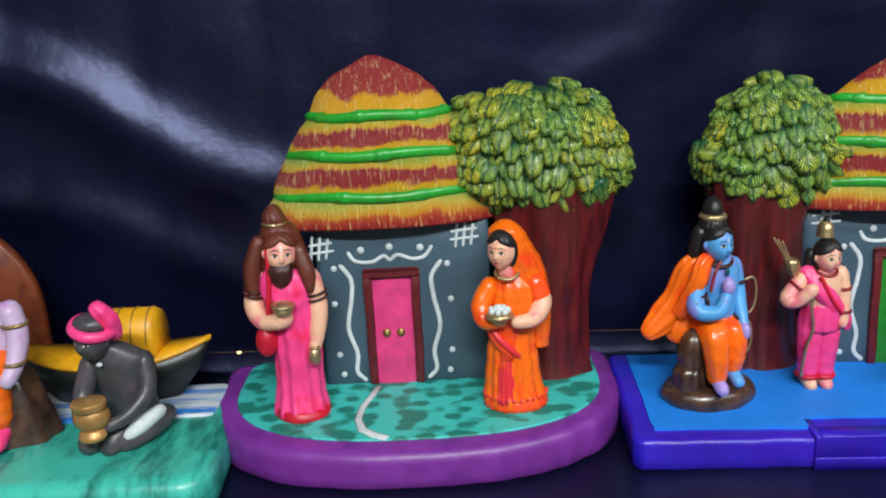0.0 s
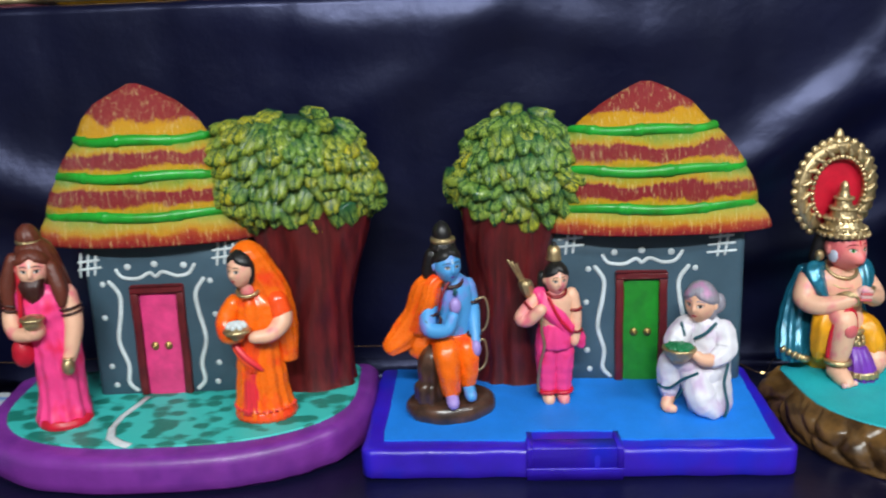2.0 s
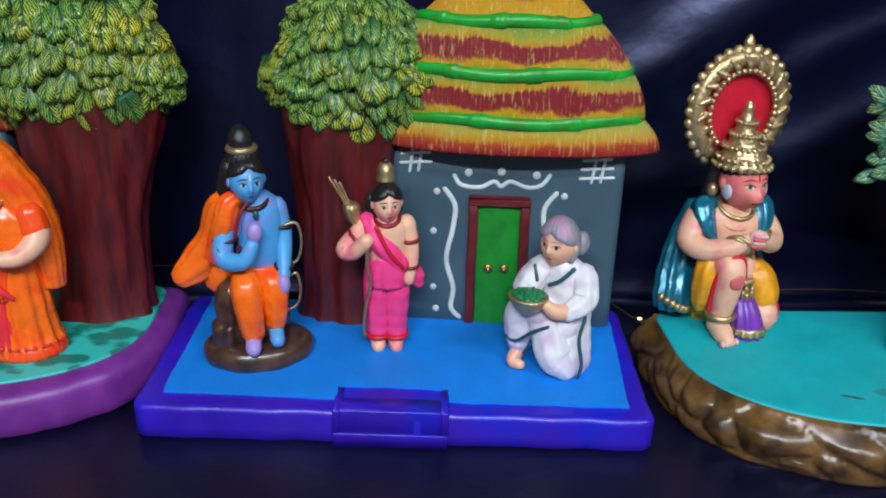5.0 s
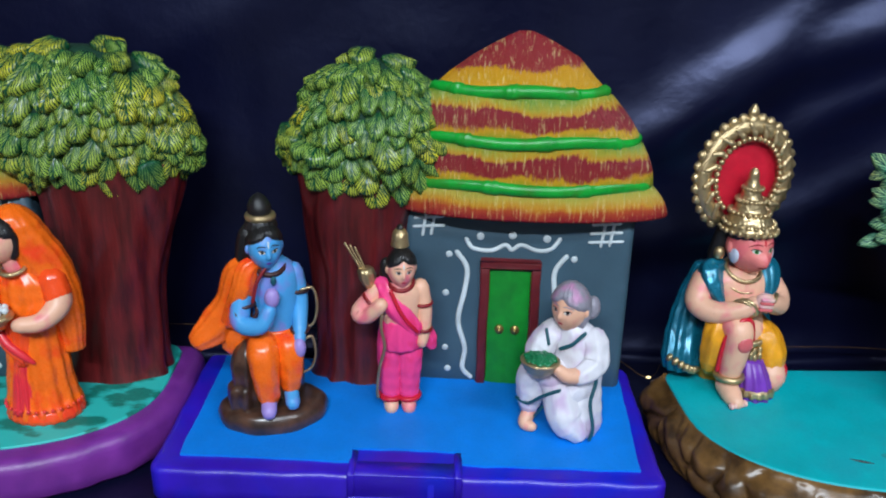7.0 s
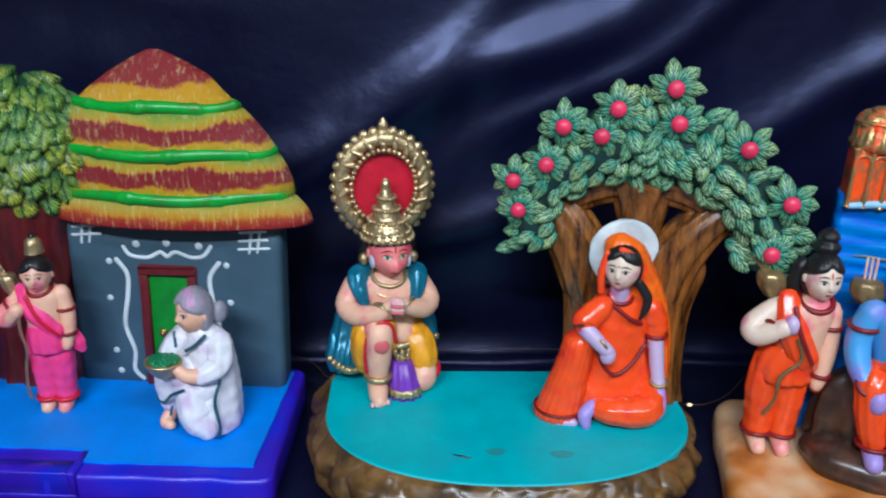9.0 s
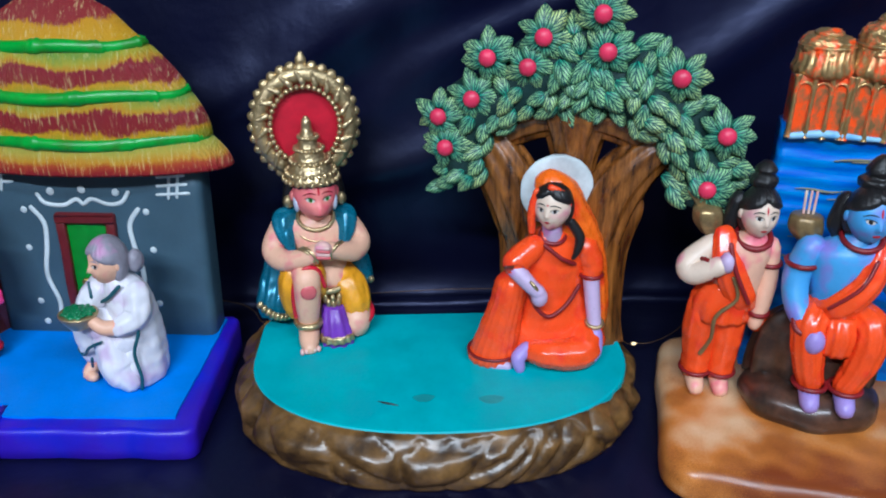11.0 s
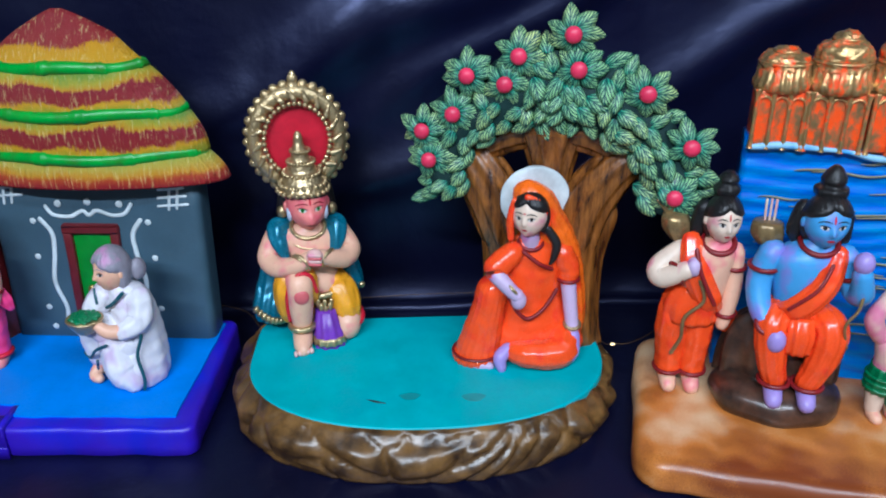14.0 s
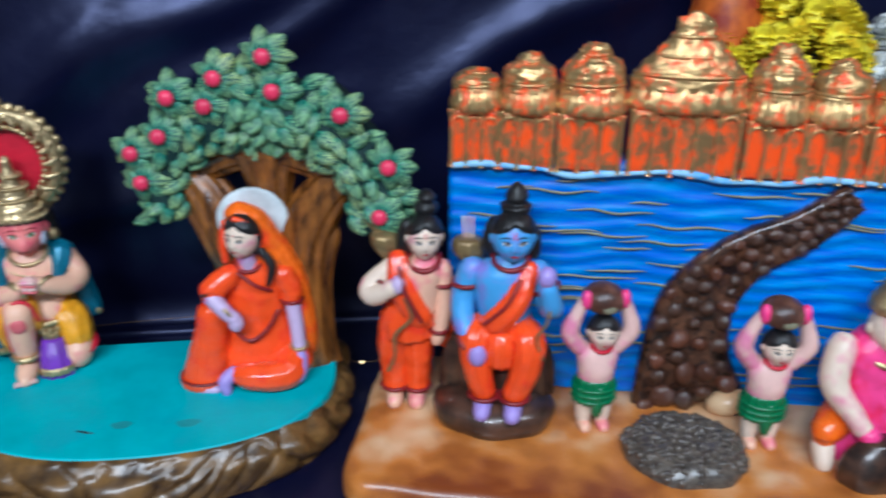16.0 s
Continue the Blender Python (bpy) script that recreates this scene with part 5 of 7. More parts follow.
class Doll:
    """A painted plaster figure, shaped in shares of its height: u to the right, d to the front, w up."""

    def __init__(self, name, m, height, label, category="figurine", group="painted figurines", slim=1.0):
        self.slim = slim
        self.bm, self.h, self.m, self.mats = bmesh.new(), height, m, []
        self.name, self.label, self.category, self.group = name, label, category, group

    def mat(self, material):
        if material not in self.mats:
            self.mats.append(material)
        return self.mats.index(material)

    def at(self, u, d, w):
        return Vector((u * self.slim, -d, w)) * self.h

    def ball(self, c, r, material, turn=(0, 0, 0)):
        r = r if isinstance(r, tuple) else (r, r, r)
        ball(self.bm, self.at(*c), (r[0] * self.h * self.slim, r[1] * self.h, r[2] * self.h), self.mat(material), turn)

    def limb(self, pts, material, squash=1.0, folds=0, depth=0.0, seg=14):
        tube(self.bm, [(*self.at(u, d, w), r * self.h * (0.35 + 0.65 * self.slim)) for u, d, w, r in pts], self.mat(material), max(seg, 28) if material in CLOTHS else seg, squash, folds, depth,
             steps=12 if material in CLOTHS else 6, rumple=(1.7 * (len(pts) - 1), 0.018) if material in CLOTHS and len(pts) > 2 and squash == 1.0 else (0, 0.0))

    def robe(self, stack, material, folds=0, depth=0.0, sway=0.0, seg=64):
        robe(self.bm, [(u * self.h * self.slim, -d * self.h, w * self.h, a * self.h * self.slim, b * self.h) for u, d, w, a, b in stack], self.mat(material), seg, folds, depth, sway, 1.5 * (len(stack) - 1) if material in CLOTHS and len(stack) > 4 else 0, 0.016)

    def hoop(self, c, a, b, r, material, turn=(0, 0, 0), arc=(0, 360)):
        hoop(self.bm, self.at(*c), a * self.h * (0.35 + 0.65 * self.slim), b * self.h, r * self.h, self.mat(material), turn, arc=arc)

    def head(self, c, r, yaw, skin, hair=None, line=0.42, lips=RED, mark=None, muzzle=0.0, iris=HAIR, ears=True, brows=HAIR):
        """A moulded doll's head turned by yaw degrees: nose, sockets, lips and chin in relief, thin painted eyes, brows and lips, a hair cap."""
        ru, rd, rw = r
        ca, sa = math.cos(radians(yaw)), math.sin(radians(yaw))

        def put(x, f, z):
            x, f, z = x * ru, f * rd, z * rw
            return self.at(c[0] + x * ca + f * sa, c[1] - x * sa + f * ca, c[2] + z)

        def bell(x, w):
            return math.exp(-(x / w) ** 2)

        def relief(x, f, z, grow=1.0):
            jaw = 1 - 0.24 * max(0.0, -z) ** 1.6
            push = 0.0
            if f > 0:
                ridge = max(0.0, (0.20 - z) / 0.40) ** 1.2 if z > -0.20 else bell(z + 0.20, 0.07)
                push = (1 - 0.75 * min(1.0, muzzle * 4)) * 0.22 * bell(x, 0.13) * ridge
                push += 0.05 * bell(x, 0.20) * bell(z + 0.48, 0.09) + 0.08 * bell(x, 0.24) * bell(z + 0.82, 0.16)
                push -= 0.07 * bell(abs(x) - 0.37, 0.19) * bell(z - 0.05, 0.13)
                push += 0.04 * bell(abs(x) - 0.42, 0.22) * bell(z + 0.28, 0.2)
                push += muzzle * bell(x, 0.42) * bell(z + 0.44, 0.30) + 0.25 * muzzle * bell(x, 0.13) * bell(z + 0.26, 0.08)
            return put(x * jaw * grow, (f + push) * grow, z * grow)

        def shell(material, radius, rows=30, seg=64):
            rings = []
            for j in range(1, rows):
                b = math.pi * j / rows
                ring = []
                for k in range(seg):
                    t = 2 * k / seg - 1
                    a = math.pi * t * (0.45 + 0.55 * t * t)
                    n = (math.sin(b) * math.sin(a), math.sin(b) * math.cos(a), -math.cos(b))
                    ring.append(relief(*n, radius(*n)) if material is skin else put(*(v * radius(*n) for v in n)))
                rings.append(ring)
            skin_rings(self.bm, rings, self.mat(material))

        def on(x, z, lift):
            return relief(x, math.sqrt(max(0.02, 1 - x * x - z * z)), z, 1 + lift)

        def dab(x, z, w, h, material, lift=0.012, slant=0.0, sharp=0.0):
            ring = []
            for k in range(18):
                a = 2 * math.pi * k / 18
                dx, dz = w * math.cos(a), h * math.sin(a) * abs(math.sin(a)) ** sharp
                ring.append(self.bm.verts.new(on(x + dx, z + dz + slant * dx, lift)))
            mid = self.bm.verts.new(on(x, z, lift))
            for k in range(18):
                self.bm.faces.new((ring[k - 1], ring[k], mid)).material_index = self.mat(material)

        def line_of(pts, w, material, lift=0.016):
            rows = []
            for k, (x, z) in enumerate(pts):
                g = w * (0.35 + 0.65 * math.sin(math.pi * (k + 0.6) / (len(pts) + 0.2)))
                rows.append((self.bm.verts.new(on(x, z + g, lift)), self.bm.verts.new(on(x, z - g, lift))))
            for (a, b), (p, q) in zip(rows, rows[1:]):
                self.bm.faces.new((a, b, q, p)).material_index = self.mat(material)

        shell(skin, lambda x, f, z: 1.0)
        for e in (-1, 1):
            x = e * 0.37
            dab(x, 0.04, 0.175, 0.075, EYEWHITE, 0.012, e * 0.08, 0.35)
            dab(x + 0.01, 0.045, 0.082, 0.078, iris, 0.020)
            if iris is not HAIR:
                dab(x + 0.01, 0.045, 0.045, 0.045, HAIR, 0.026)
            line_of([(x + q * 0.22, 0.075 + 0.055 * (1 - q * q) + e * q * 0.02) for q in (-1, -0.6, -0.2, 0.2, 0.6, 1)], 0.020, HAIR, 0.024)
            line_of([(x + q * 0.27 + e * 0.02, 0.23 + 0.07 * (1 - q * q) - e * q * 0.03) for q in (-1, -0.6, -0.2, 0.2, 0.6, 1)], 0.024, brows, 0.014)
            if ears:
                p = put(e * 0.98, -0.06, -0.02)
                ball(self.bm, p, (0.13 * rd * self.h, 0.17 * rd * self.h, 0.22 * rw * self.h), self.mat(skin), seg=12, rows=8)
        if lips:
            dab(0.0, -0.48 - 0.2 * min(1, muzzle), 0.19 + 0.3 * muzzle, 0.055, lips, 0.014, 0.0, 0.3)
        if mark:
            dab(0.0, 0.36 if ears else 0.30, 0.045, 0.15 if ears else 0.055, mark, 0.016)
        if hair:
            def cap(x, f, z):
                edge = max(z - line - 0.14 * bell(x, 0.22) + 0.32 * x * x, min((0.02 - f) * 1.3, (z + 0.75) * 1.5))
                t = min(1.0, max(0.0, edge / 0.16 + 0.5))
                return 0.88 + 0.26 * t * t * (3 - 2 * t) + 0.012 * math.sin(34 * math.atan2(x, f + 0.4) + 9 * z) * t
            shell(hair, cap)

    def done(self):
        ob = new(self.name, to_mesh(self.name, self.bm, self.mats))
        ob.matrix_world = self.m
        return tagged(ob, self.label, self.category, self.group)


# bearded standing doll in pink
D = Doll("standing_figurine", pose(-0.1570, 0.695, 0.041, 0, 3, 0), 0.203, "bearded doll in a pink robe holding a gold pot", slim=0.86)
D.robe([(0.02, 0.02, 0.0, 0.135, 0.11), (0.02, 0.02, 0.03, 0.145, 0.115), (0.015, 0, 0.15, 0.125, 0.10), (0.01, 0, 0.35, 0.125, 0.10), (0.0, 0, 0.5, 0.125, 0.095), (-0.03, 0, 0.60, 0.15, 0.10), (-0.04, 0, 0.68, 0.13, 0.085), (-0.05, 0, 0.735, 0.05, 0.05)], PINKROBE, 11, 0.075, 5)
D.robe([(0.03, 0.03, -0.002, 0.145, 0.115), (0.03, 0.03, 0.02, 0.15, 0.12), (0.025, 0.025, 0.045, 0.138, 0.112)], RED)
D.limb([(-0.165, 0.0, 0.66, 0.052), (-0.205, 0.02, 0.55, 0.052), (-0.15, 0.085, 0.485, 0.045), (-0.05, 0.13, 0.495, 0.038)], SKIN)
D.limb([(0.095, 0.0, 0.66, 0.052), (0.135, 0.03, 0.53, 0.048), (0.13, 0.06, 0.42, 0.040), (0.115, 0.08, 0.35, 0.032)], SKIN)
D.ball((-0.035, 0.115, 0.51), (0.055, 0.05, 0.05), SKIN)
D.ball((-0.025, 0.14, 0.558), (0.052, 0.048, 0.036), GOLD)
D.hoop((-0.025, 0.14, 0.578), 0.050, 0.046, 0.009, GOLD)
D.ball((0.118, 0.10, 0.325), (0.034, 0.034, 0.046), GOLD)
D.hoop((0.118, 0.10, 0.365), 0.020, 0.02, 0.007, GOLD)
D.robe([(-0.06, -0.05, 0.50, 0.16, 0.05), (-0.055, -0.045, 0.60, 0.175, 0.07), (-0.055, -0.03, 0.72, 0.150, 0.08), (-0.055, -0.02, 0.82, 0.115, 0.085), (-0.06, -0.01, 0.89, 0.09, 0.08), (-0.07, -0.01, 0.93, 0.045, 0.045)], BROWNHAIR, 17, 0.05, 2)
D.limb([(-0.165, 0.02, 0.83, 0.035), (-0.20, 0.035, 0.70, 0.045), (-0.195, 0.05, 0.60, 0.03)], BROWNHAIR, folds=5, depth=0.08)
D.limb([(0.045, 0.03, 0.80, 0.035), (0.085, 0.045, 0.70, 0.042), (0.10, 0.06, 0.63, 0.025)], BROWNHAIR, folds=5, depth=0.08)
D.head((-0.048, 0.035, 0.79), (0.085, 0.082, 0.098), 16, SKIN, BROWNHAIR, 0.50, None, WHITE)
D.robe([(-0.040, 0.07, 0.63, 0.02, 0.02), (-0.040, 0.08, 0.67, 0.052, 0.035), (-0.045, 0.085, 0.72, 0.066, 0.040), (-0.048, 0.07, 0.755, 0.068, 0.035)], BEARD, 7, 0.06)
D.robe([(-0.075, -0.005, 0.90, 0.055, 0.055), (-0.08, -0.005, 0.93, 0.062, 0.06), (-0.085, -0.005, 0.965, 0.05, 0.05), (-0.085, -0.005, 0.995, 0.022, 0.022)], BROWNHAIR, 9, 0.05, 3)
D.hoop((-0.078, -0.005, 0.915), 0.055, 0.055, 0.01, GOLD)
D.limb([(-0.105, 0.085, 0.82, 0.012), (-0.10, 0.10, 0.70, 0.012), (-0.11, 0.105, 0.56, 0.012), (-0.125, 0.10, 0.42, 0.012)], RED)
D.ball((-0.135, 0.075, 0.385), (0.060, 0.05, 0.078), RED)
for u, w in ((-0.195, 0.615), (-0.2, 0.59), (0.12, 0.60), (0.125, 0.575)):
    D.hoop((u, 0.02, w), 0.054, 0.054, 0.006, BEARD, (0, 12 if u < 0 else -12, 0))
D.done()

# standing doll in orange
D = Doll("standing_figurine", pose(0.0495, 0.692, 0.0415), 0.179, "doll in an orange veiled robe holding a gold plate", slim=0.93)
D.robe([(0.01, 0.02, 0.0, 0.165, 0.12), (0.01, 0.02, 0.04, 0.172, 0.13), (0.0, 0.01, 0.12, 0.155, 0.115), (0.0, 0, 0.30, 0.135, 0.105), (0.01, 0, 0.45, 0.12, 0.095), (0.02, 0, 0.58, 0.14, 0.10), (0.02, 0, 0.66, 0.13, 0.09), (0.0, 0, 0.725, 0.06, 0.06)], ORANGE, 13, 0.085, 2)
D.robe([(0.01, 0.025, -0.002, 0.172, 0.125), (0.01, 0.025, 0.02, 0.182, 0.135), (0.01, 0.02, 0.055, 0.172, 0.128)], SCARLET, 22, 0.04)
D.robe([(-0.03, 0.06, 0.28, 0.045, 0.055), (-0.03, 0.055, 0.40, 0.07, 0.06), (-0.01, 0.05, 0.50, 0.10, 0.065)], SCARLET, 13, 0.06)
D.robe([(-0.045, 0.088, 0.045, 0.070, 0.060), (-0.045, 0.075, 0.14, 0.058, 0.055), (-0.040, 0.064, 0.26, 0.046, 0.052), (-0.030, 0.055, 0.36, 0.030, 0.045)], CRIMSONCLOTH, 15, 0.10)
D.limb([(-0.125, 0.085, 0.47, 0.018), (-0.075, 0.115, 0.40, 0.020), (-0.01, 0.118, 0.34, 0.018), (0.03, 0.108, 0.30, 0.010)], CRIMSONCLOTH)
D.limb([(-0.135, 0.075, 0.44, 0.012), (-0.085, 0.105, 0.37, 0.014), (-0.02, 0.112, 0.31, 0.012)], SCARLET)
for k in range(16):
    a = math.pi * (k - 7.5) / 15
    D.ball((0.01 + 0.178 * math.sin(a), 0.025 + 0.135 * math.cos(a), 0.075), (0.009, 0.007, 0.009), CRIMSONCLOTH)
D.robe([(0.155, -0.04, 0.30, 0.055, 0.05), (0.15, -0.045, 0.45, 0.075, 0.07), (0.12, -0.045, 0.60, 0.10, 0.09), (0.06, -0.035, 0.75, 0.125, 0.10), (0.01, -0.02, 0.86, 0.115, 0.10), (-0.015, -0.01, 0.94, 0.095, 0.09), (-0.02, -0.005, 0.985, 0.05, 0.05), (-0.02, 0, 1.0, 0.012, 0.012)], ORANGE, 13, 0.04, 3)
D.limb([(-0.115, 0.02, 0.66, 0.052), (-0.165, 0.05, 0.57, 0.056), (-0.15, 0.10, 0.50, 0.045), (-0.07, 0.15, 0.51, 0.032)], ORANGE)
D.limb([(0.13, 0.02, 0.66, 0.056), (0.165, 0.05, 0.57, 0.056), (0.11, 0.12, 0.51, 0.045), (0.02, 0.15, 0.505, 0.036)], SKIN)
D.limb([(0.13, 0.02, 0.67, 0.064), (0.155, 0.035, 0.60, 0.064)], SCARLET)
D.ball((-0.075, 0.16, 0.55), (0.080, 0.070, 0.026), GOLD)
D.ball((-0.075, 0.155, 0.525), (0.045, 0.045, 0.03), GOLD)
rnd = random.Random(2)
for k in range(14):
    a = 2 * math.pi * k / 7
    D.ball((-0.075 + (0.046 if k < 7 else 0.02) * math.cos(a), 0.16 + (0.04 if k < 7 else 0.018) * math.sin(a), 0.578 + (0.008 if k > 6 else 0)), 0.017, WHITE)
D.head((-0.045, 0.055, 0.855), (0.078, 0.076, 0.098), -30, SKIN, HAIR, 0.55, RED, RED, ears=False)
D.limb([(-0.02, 0.03, 0.73, 0.046), (-0.035, 0.04, 0.79, 0.045)], SKIN)
D.hoop((-0.02, 0.05, 0.735), 0.058, 0.055, 0.011, GOLD, (20, 0, 0))
D.done()

# seated blue doll on a rock
D = Doll("seated_figurine", pose(0.2365, 0.697, 0.0335, 0, 0, 10), 0.198, "blue doll in orange cloth seated on a brown rock", slim=0.83)
D.robe([(0.0, 0, 0.0, 0.265, 0.165), (0.0, 0, 0.03, 0.280, 0.17), (0.0, 0, 0.065, 0.265, 0.16), (0.0, 0, 0.085, 0.22, 0.135), (0.0, 0, 0.09, 0.10, 0.07)], ROCK, 9, 0.015)
D.robe([(-0.135, 0.02, 0.07, 0.085, 0.075), (-0.135, 0.02, 0.16, 0.085, 0.075), (-0.125, 0.02, 0.19, 0.07, 0.065), (-0.125, 0.02, 0.26, 0.075, 0.068), (-0.12, 0.02, 0.33, 0.058, 0.055), (-0.115, 0.02, 0.37, 0.02, 0.02)], ROCK, 7, 0.08)
D.robe([(0.03, -0.05, 0.06, 0.13, 0.08), (0.03, -0.05, 0.25, 0.13, 0.09), (0.03, -0.04, 0.36, 0.10, 0.08)], ROCK, 5, 0.05)
D.robe([(0.02, -0.02, 0.30, 0.12, 0.09), (0.02, -0.01, 0.37, 0.135, 0.10), (0.025, -0.005, 0.43, 0.115, 0.085)], ORANGE, 9, 0.04)
D.limb([(-0.02, 0.0, 0.37, 0.075), (-0.035, 0.09, 0.355, 0.075), (-0.03, 0.115, 0.25, 0.062), (-0.02, 0.11, 0.155, 0.052)], ORANGE, folds=6, depth=0.04)
D.limb([(0.065, 0.0, 0.37, 0.072), (0.09, 0.07, 0.35, 0.068), (0.095, 0.085, 0.25, 0.056), (0.09, 0.075, 0.18, 0.046)], ORANGE, folds=6, depth=0.04)
D.limb([(-0.02, 0.11, 0.14, 0.036), (-0.022, 0.165, 0.115, 0.036)], VIOLETSKIN)
D.limb([(0.09, 0.08, 0.16, 0.034), (0.095, 0.135, 0.13, 0.034)], BLUESKIN)
D.robe([(0.025, -0.01, 0.40, 0.105, 0.080), (0.035, -0.01, 0.52, 0.115, 0.085), (0.035, -0.01, 0.62, 0.122, 0.085), (0.035, -0.01, 0.685, 0.105, 0.07), (0.018, -0.005, 0.735, 0.05, 0.045)], BLUESKIN)
D.limb([(0.128, -0.01, 0.660, 0.044), (0.150, 0.0, 0.55, 0.041), (0.148, 0.04, 0.46, 0.035), (0.142, 0.09, 0.39, 0.026)], BLUESKIN)
D.limb([(-0.035, 0.035, 0.72, 0.030), (-0.085, 0.045, 0.70, 0.046), (-0.115, 0.05, 0.62, 0.050), (-0.150, 0.02, 0.54, 0.045), (-0.175, -0.02, 0.45, 0.050)], ORANGE, 0.8, 7, 0.09, 28)
D.limb([(0.0, 0.075, 0.715, 0.007), (-0.045, 0.088, 0.66, 0.008), (-0.070, 0.095, 0.58, 0.008)], DARKRED)
D.ball((0.03, 0.085, 0.660), (0.014, 0.010, 0.020), BORDER)
D.ball((0.14, 0.10, 0.365), (0.032, 0.032, 0.045), VIOLETSKIN)
D.limb([(-0.10, 0.02, 0.63, 0.046), (-0.135, 0.07, 0.49, 0.046), (-0.04, 0.125, 0.485, 0.038), (0.005, 0.12, 0.55, 0.032)], BLUESKIN)
D.ball((0.02, 0.115, 0.60), (0.036, 0.028, 0.042), VIOLETSKIN)
D.limb([(-0.04, -0.01, 0.69, 0.065), (-0.12, -0.02, 0.65, 0.075), (-0.17, -0.05, 0.52, 0.075), (-0.245, -0.06, 0.42, 0.085), (-0.33, -0.05, 0.365, 0.060)], ORANGE, 0.6, 7, 0.10, 28)
D.limb([(-0.13, -0.06, 0.62, 0.07), (-0.12, -0.07, 0.45, 0.085), (-0.16, -0.05, 0.34, 0.075)], ORANGE, 0.6, 7, 0.10, 28)
D.head((-0.002, 0.03, 0.785), (0.082, 0.080, 0.090), 14, BLUESKIN, HAIR, 0.55, VIOLETCLOTH, WHITE)
D.limb([(-0.075, -0.01, 0.83, 0.045), (-0.10, -0.02, 0.74, 0.042), (-0.085, -0.02, 0.67, 0.03)], HAIR)
D.robe([(-0.015, 0.0, 0.86, 0.078, 0.07), (-0.015, 0.0, 0.885, 0.07, 0.065), (-0.015, 0, 0.90, 0.06, 0.058)], HAIR, 17, 0.05)
D.hoop((-0.015, 0.0, 0.905), 0.052, 0.05, 0.016, GOLD)
D.robe([(-0.018, 0, 0.90, 0.05, 0.05), (-0.018, 0, 0.945, 0.055, 0.052), (-0.02, 0, 0.98, 0.035, 0.035), (-0.02, 0, 0.998, 0.01, 0.01)], HAIR)
D.hoop((0.02, 0.02, 0.705), 0.062, 0.058, 0.010, BEARD, (24, 0, 0))
D.hoop((0.148, -0.005, 0.585), 0.046, 0.045, 0.008, BEARD)
D.hoop((0.146, 0.05, 0.43), 0.038, 0.036, 0.008, BEARD, (20, 0, 0))
D.hoop((-0.118, 0.03, 0.55), 0.052, 0.05, 0.008, BEARD)
D.hoop((-0.105, 0.06, 0.53), 0.050, 0.048, 0.008, BEARD, (40, 30, 0))
D.limb([(0.16, 0.05, 0.60, 0.006), (0.215, 0.05, 0.605, 0.006), (0.235, 0.05, 0.53, 0.006), (0.215, 0.05, 0.45, 0.006), (0.165, 0.05, 0.425, 0.006)], GOLD)
D.limb([(0.165, 0.05, 0.375, 0.006), (0.205, 0.05, 0.385, 0.006), (0.22, 0.05, 0.31, 0.006), (0.20, 0.05, 0.245, 0.006), (0.15, 0.05, 0.22, 0.006)], GOLD)
D.done()

# standing pink doll with a quiver
D = Doll("standing_figurine", pose(0.3425, 0.709, 0.0340), 0.168, "doll in pink cloth with a gold quiver of arrows", slim=0.82)
for u, w0 in ((-0.048, 0.0), (0.062, 0.004)):
    D.limb([(u * 0.8, -0.01, 0.42, 0.085), (u, 0.0, 0.30, 0.080), (u, 0.0, 0.18, 0.068), (u, 0.0, 0.09, 0.062)], PINKROBE, folds=7, depth=0.03)
    D.hoop((u, 0.0, 0.075), 0.062, 0.06, 0.014, RED)
    D.limb([(u, 0.0, 0.05, 0.048), (u + 0.005, 0.05, 0.028, 0.042)], SKIN)
D.robe([(0.01, 0, 0.36, 0.13, 0.09), (0.01, 0, 0.44, 0.135, 0.092), (0.015, 0, 0.52, 0.115, 0.085)], PINKROBE, 11, 0.04)
D.robe([(0.01, 0, 0.48, 0.112, 0.082), (0.01, 0, 0.60, 0.125, 0.085), (0.01, 0, 0.68, 0.125, 0.08), (0.005, 0, 0.735, 0.05, 0.045)], SKIN)
D.limb([(-0.10, 0.02, 0.70, 0.05), (-0.02, 0.075, 0.60, 0.058), (0.09, 0.06, 0.48, 0.05)], PINKROBE, 0.5, 6, 0.08)
D.limb([(-0.05, 0.085, 0.69, 0.012), (0.02, 0.10, 0.57, 0.012), (0.11, 0.075, 0.47, 0.012)], RED)
D.limb([(-0.115, 0.0, 0.67, 0.048), (-0.235, 0.03, 0.56, 0.052), (-0.19, 0.06, 0.55, 0.046), (-0.11, 0.09, 0.62, 0.042)], SKIN)
D.limb([(0.125, 0.0, 0.68, 0.050), (0.15, 0.01, 0.56, 0.046), (0.15, 0.03, 0.46, 0.038), (0.14, 0.05, 0.40, 0.030)], SKIN)
D.limb([(0.13, 0.0, 0.50, 0.035), (0.175, 0.0, 0.40, 0.05), (0.20, 0.0, 0.36, 0.03)], PINKROBE, 0.6, 6, 0.1)
D.head((0.01, 0.03, 0.79), (0.085, 0.080, 0.095), 12, SKIN, HAIR, 0.48, RED, WHITE)
D.limb([(-0.08, -0.01, 0.80, 0.035), (-0.09, -0.01, 0.72, 0.03)], HAIR)
D.robe([(0.0, 0, 0.90, 0.056, 0.052), (0.0, 0, 0.925, 0.05, 0.048), (0.0, 0, 0.96, 0.046, 0.044), (0, 0, 0.985, 0.025, 0.025)], GOLD)
D.ball((0.0, 0, 0.985), 0.022, HAIR)
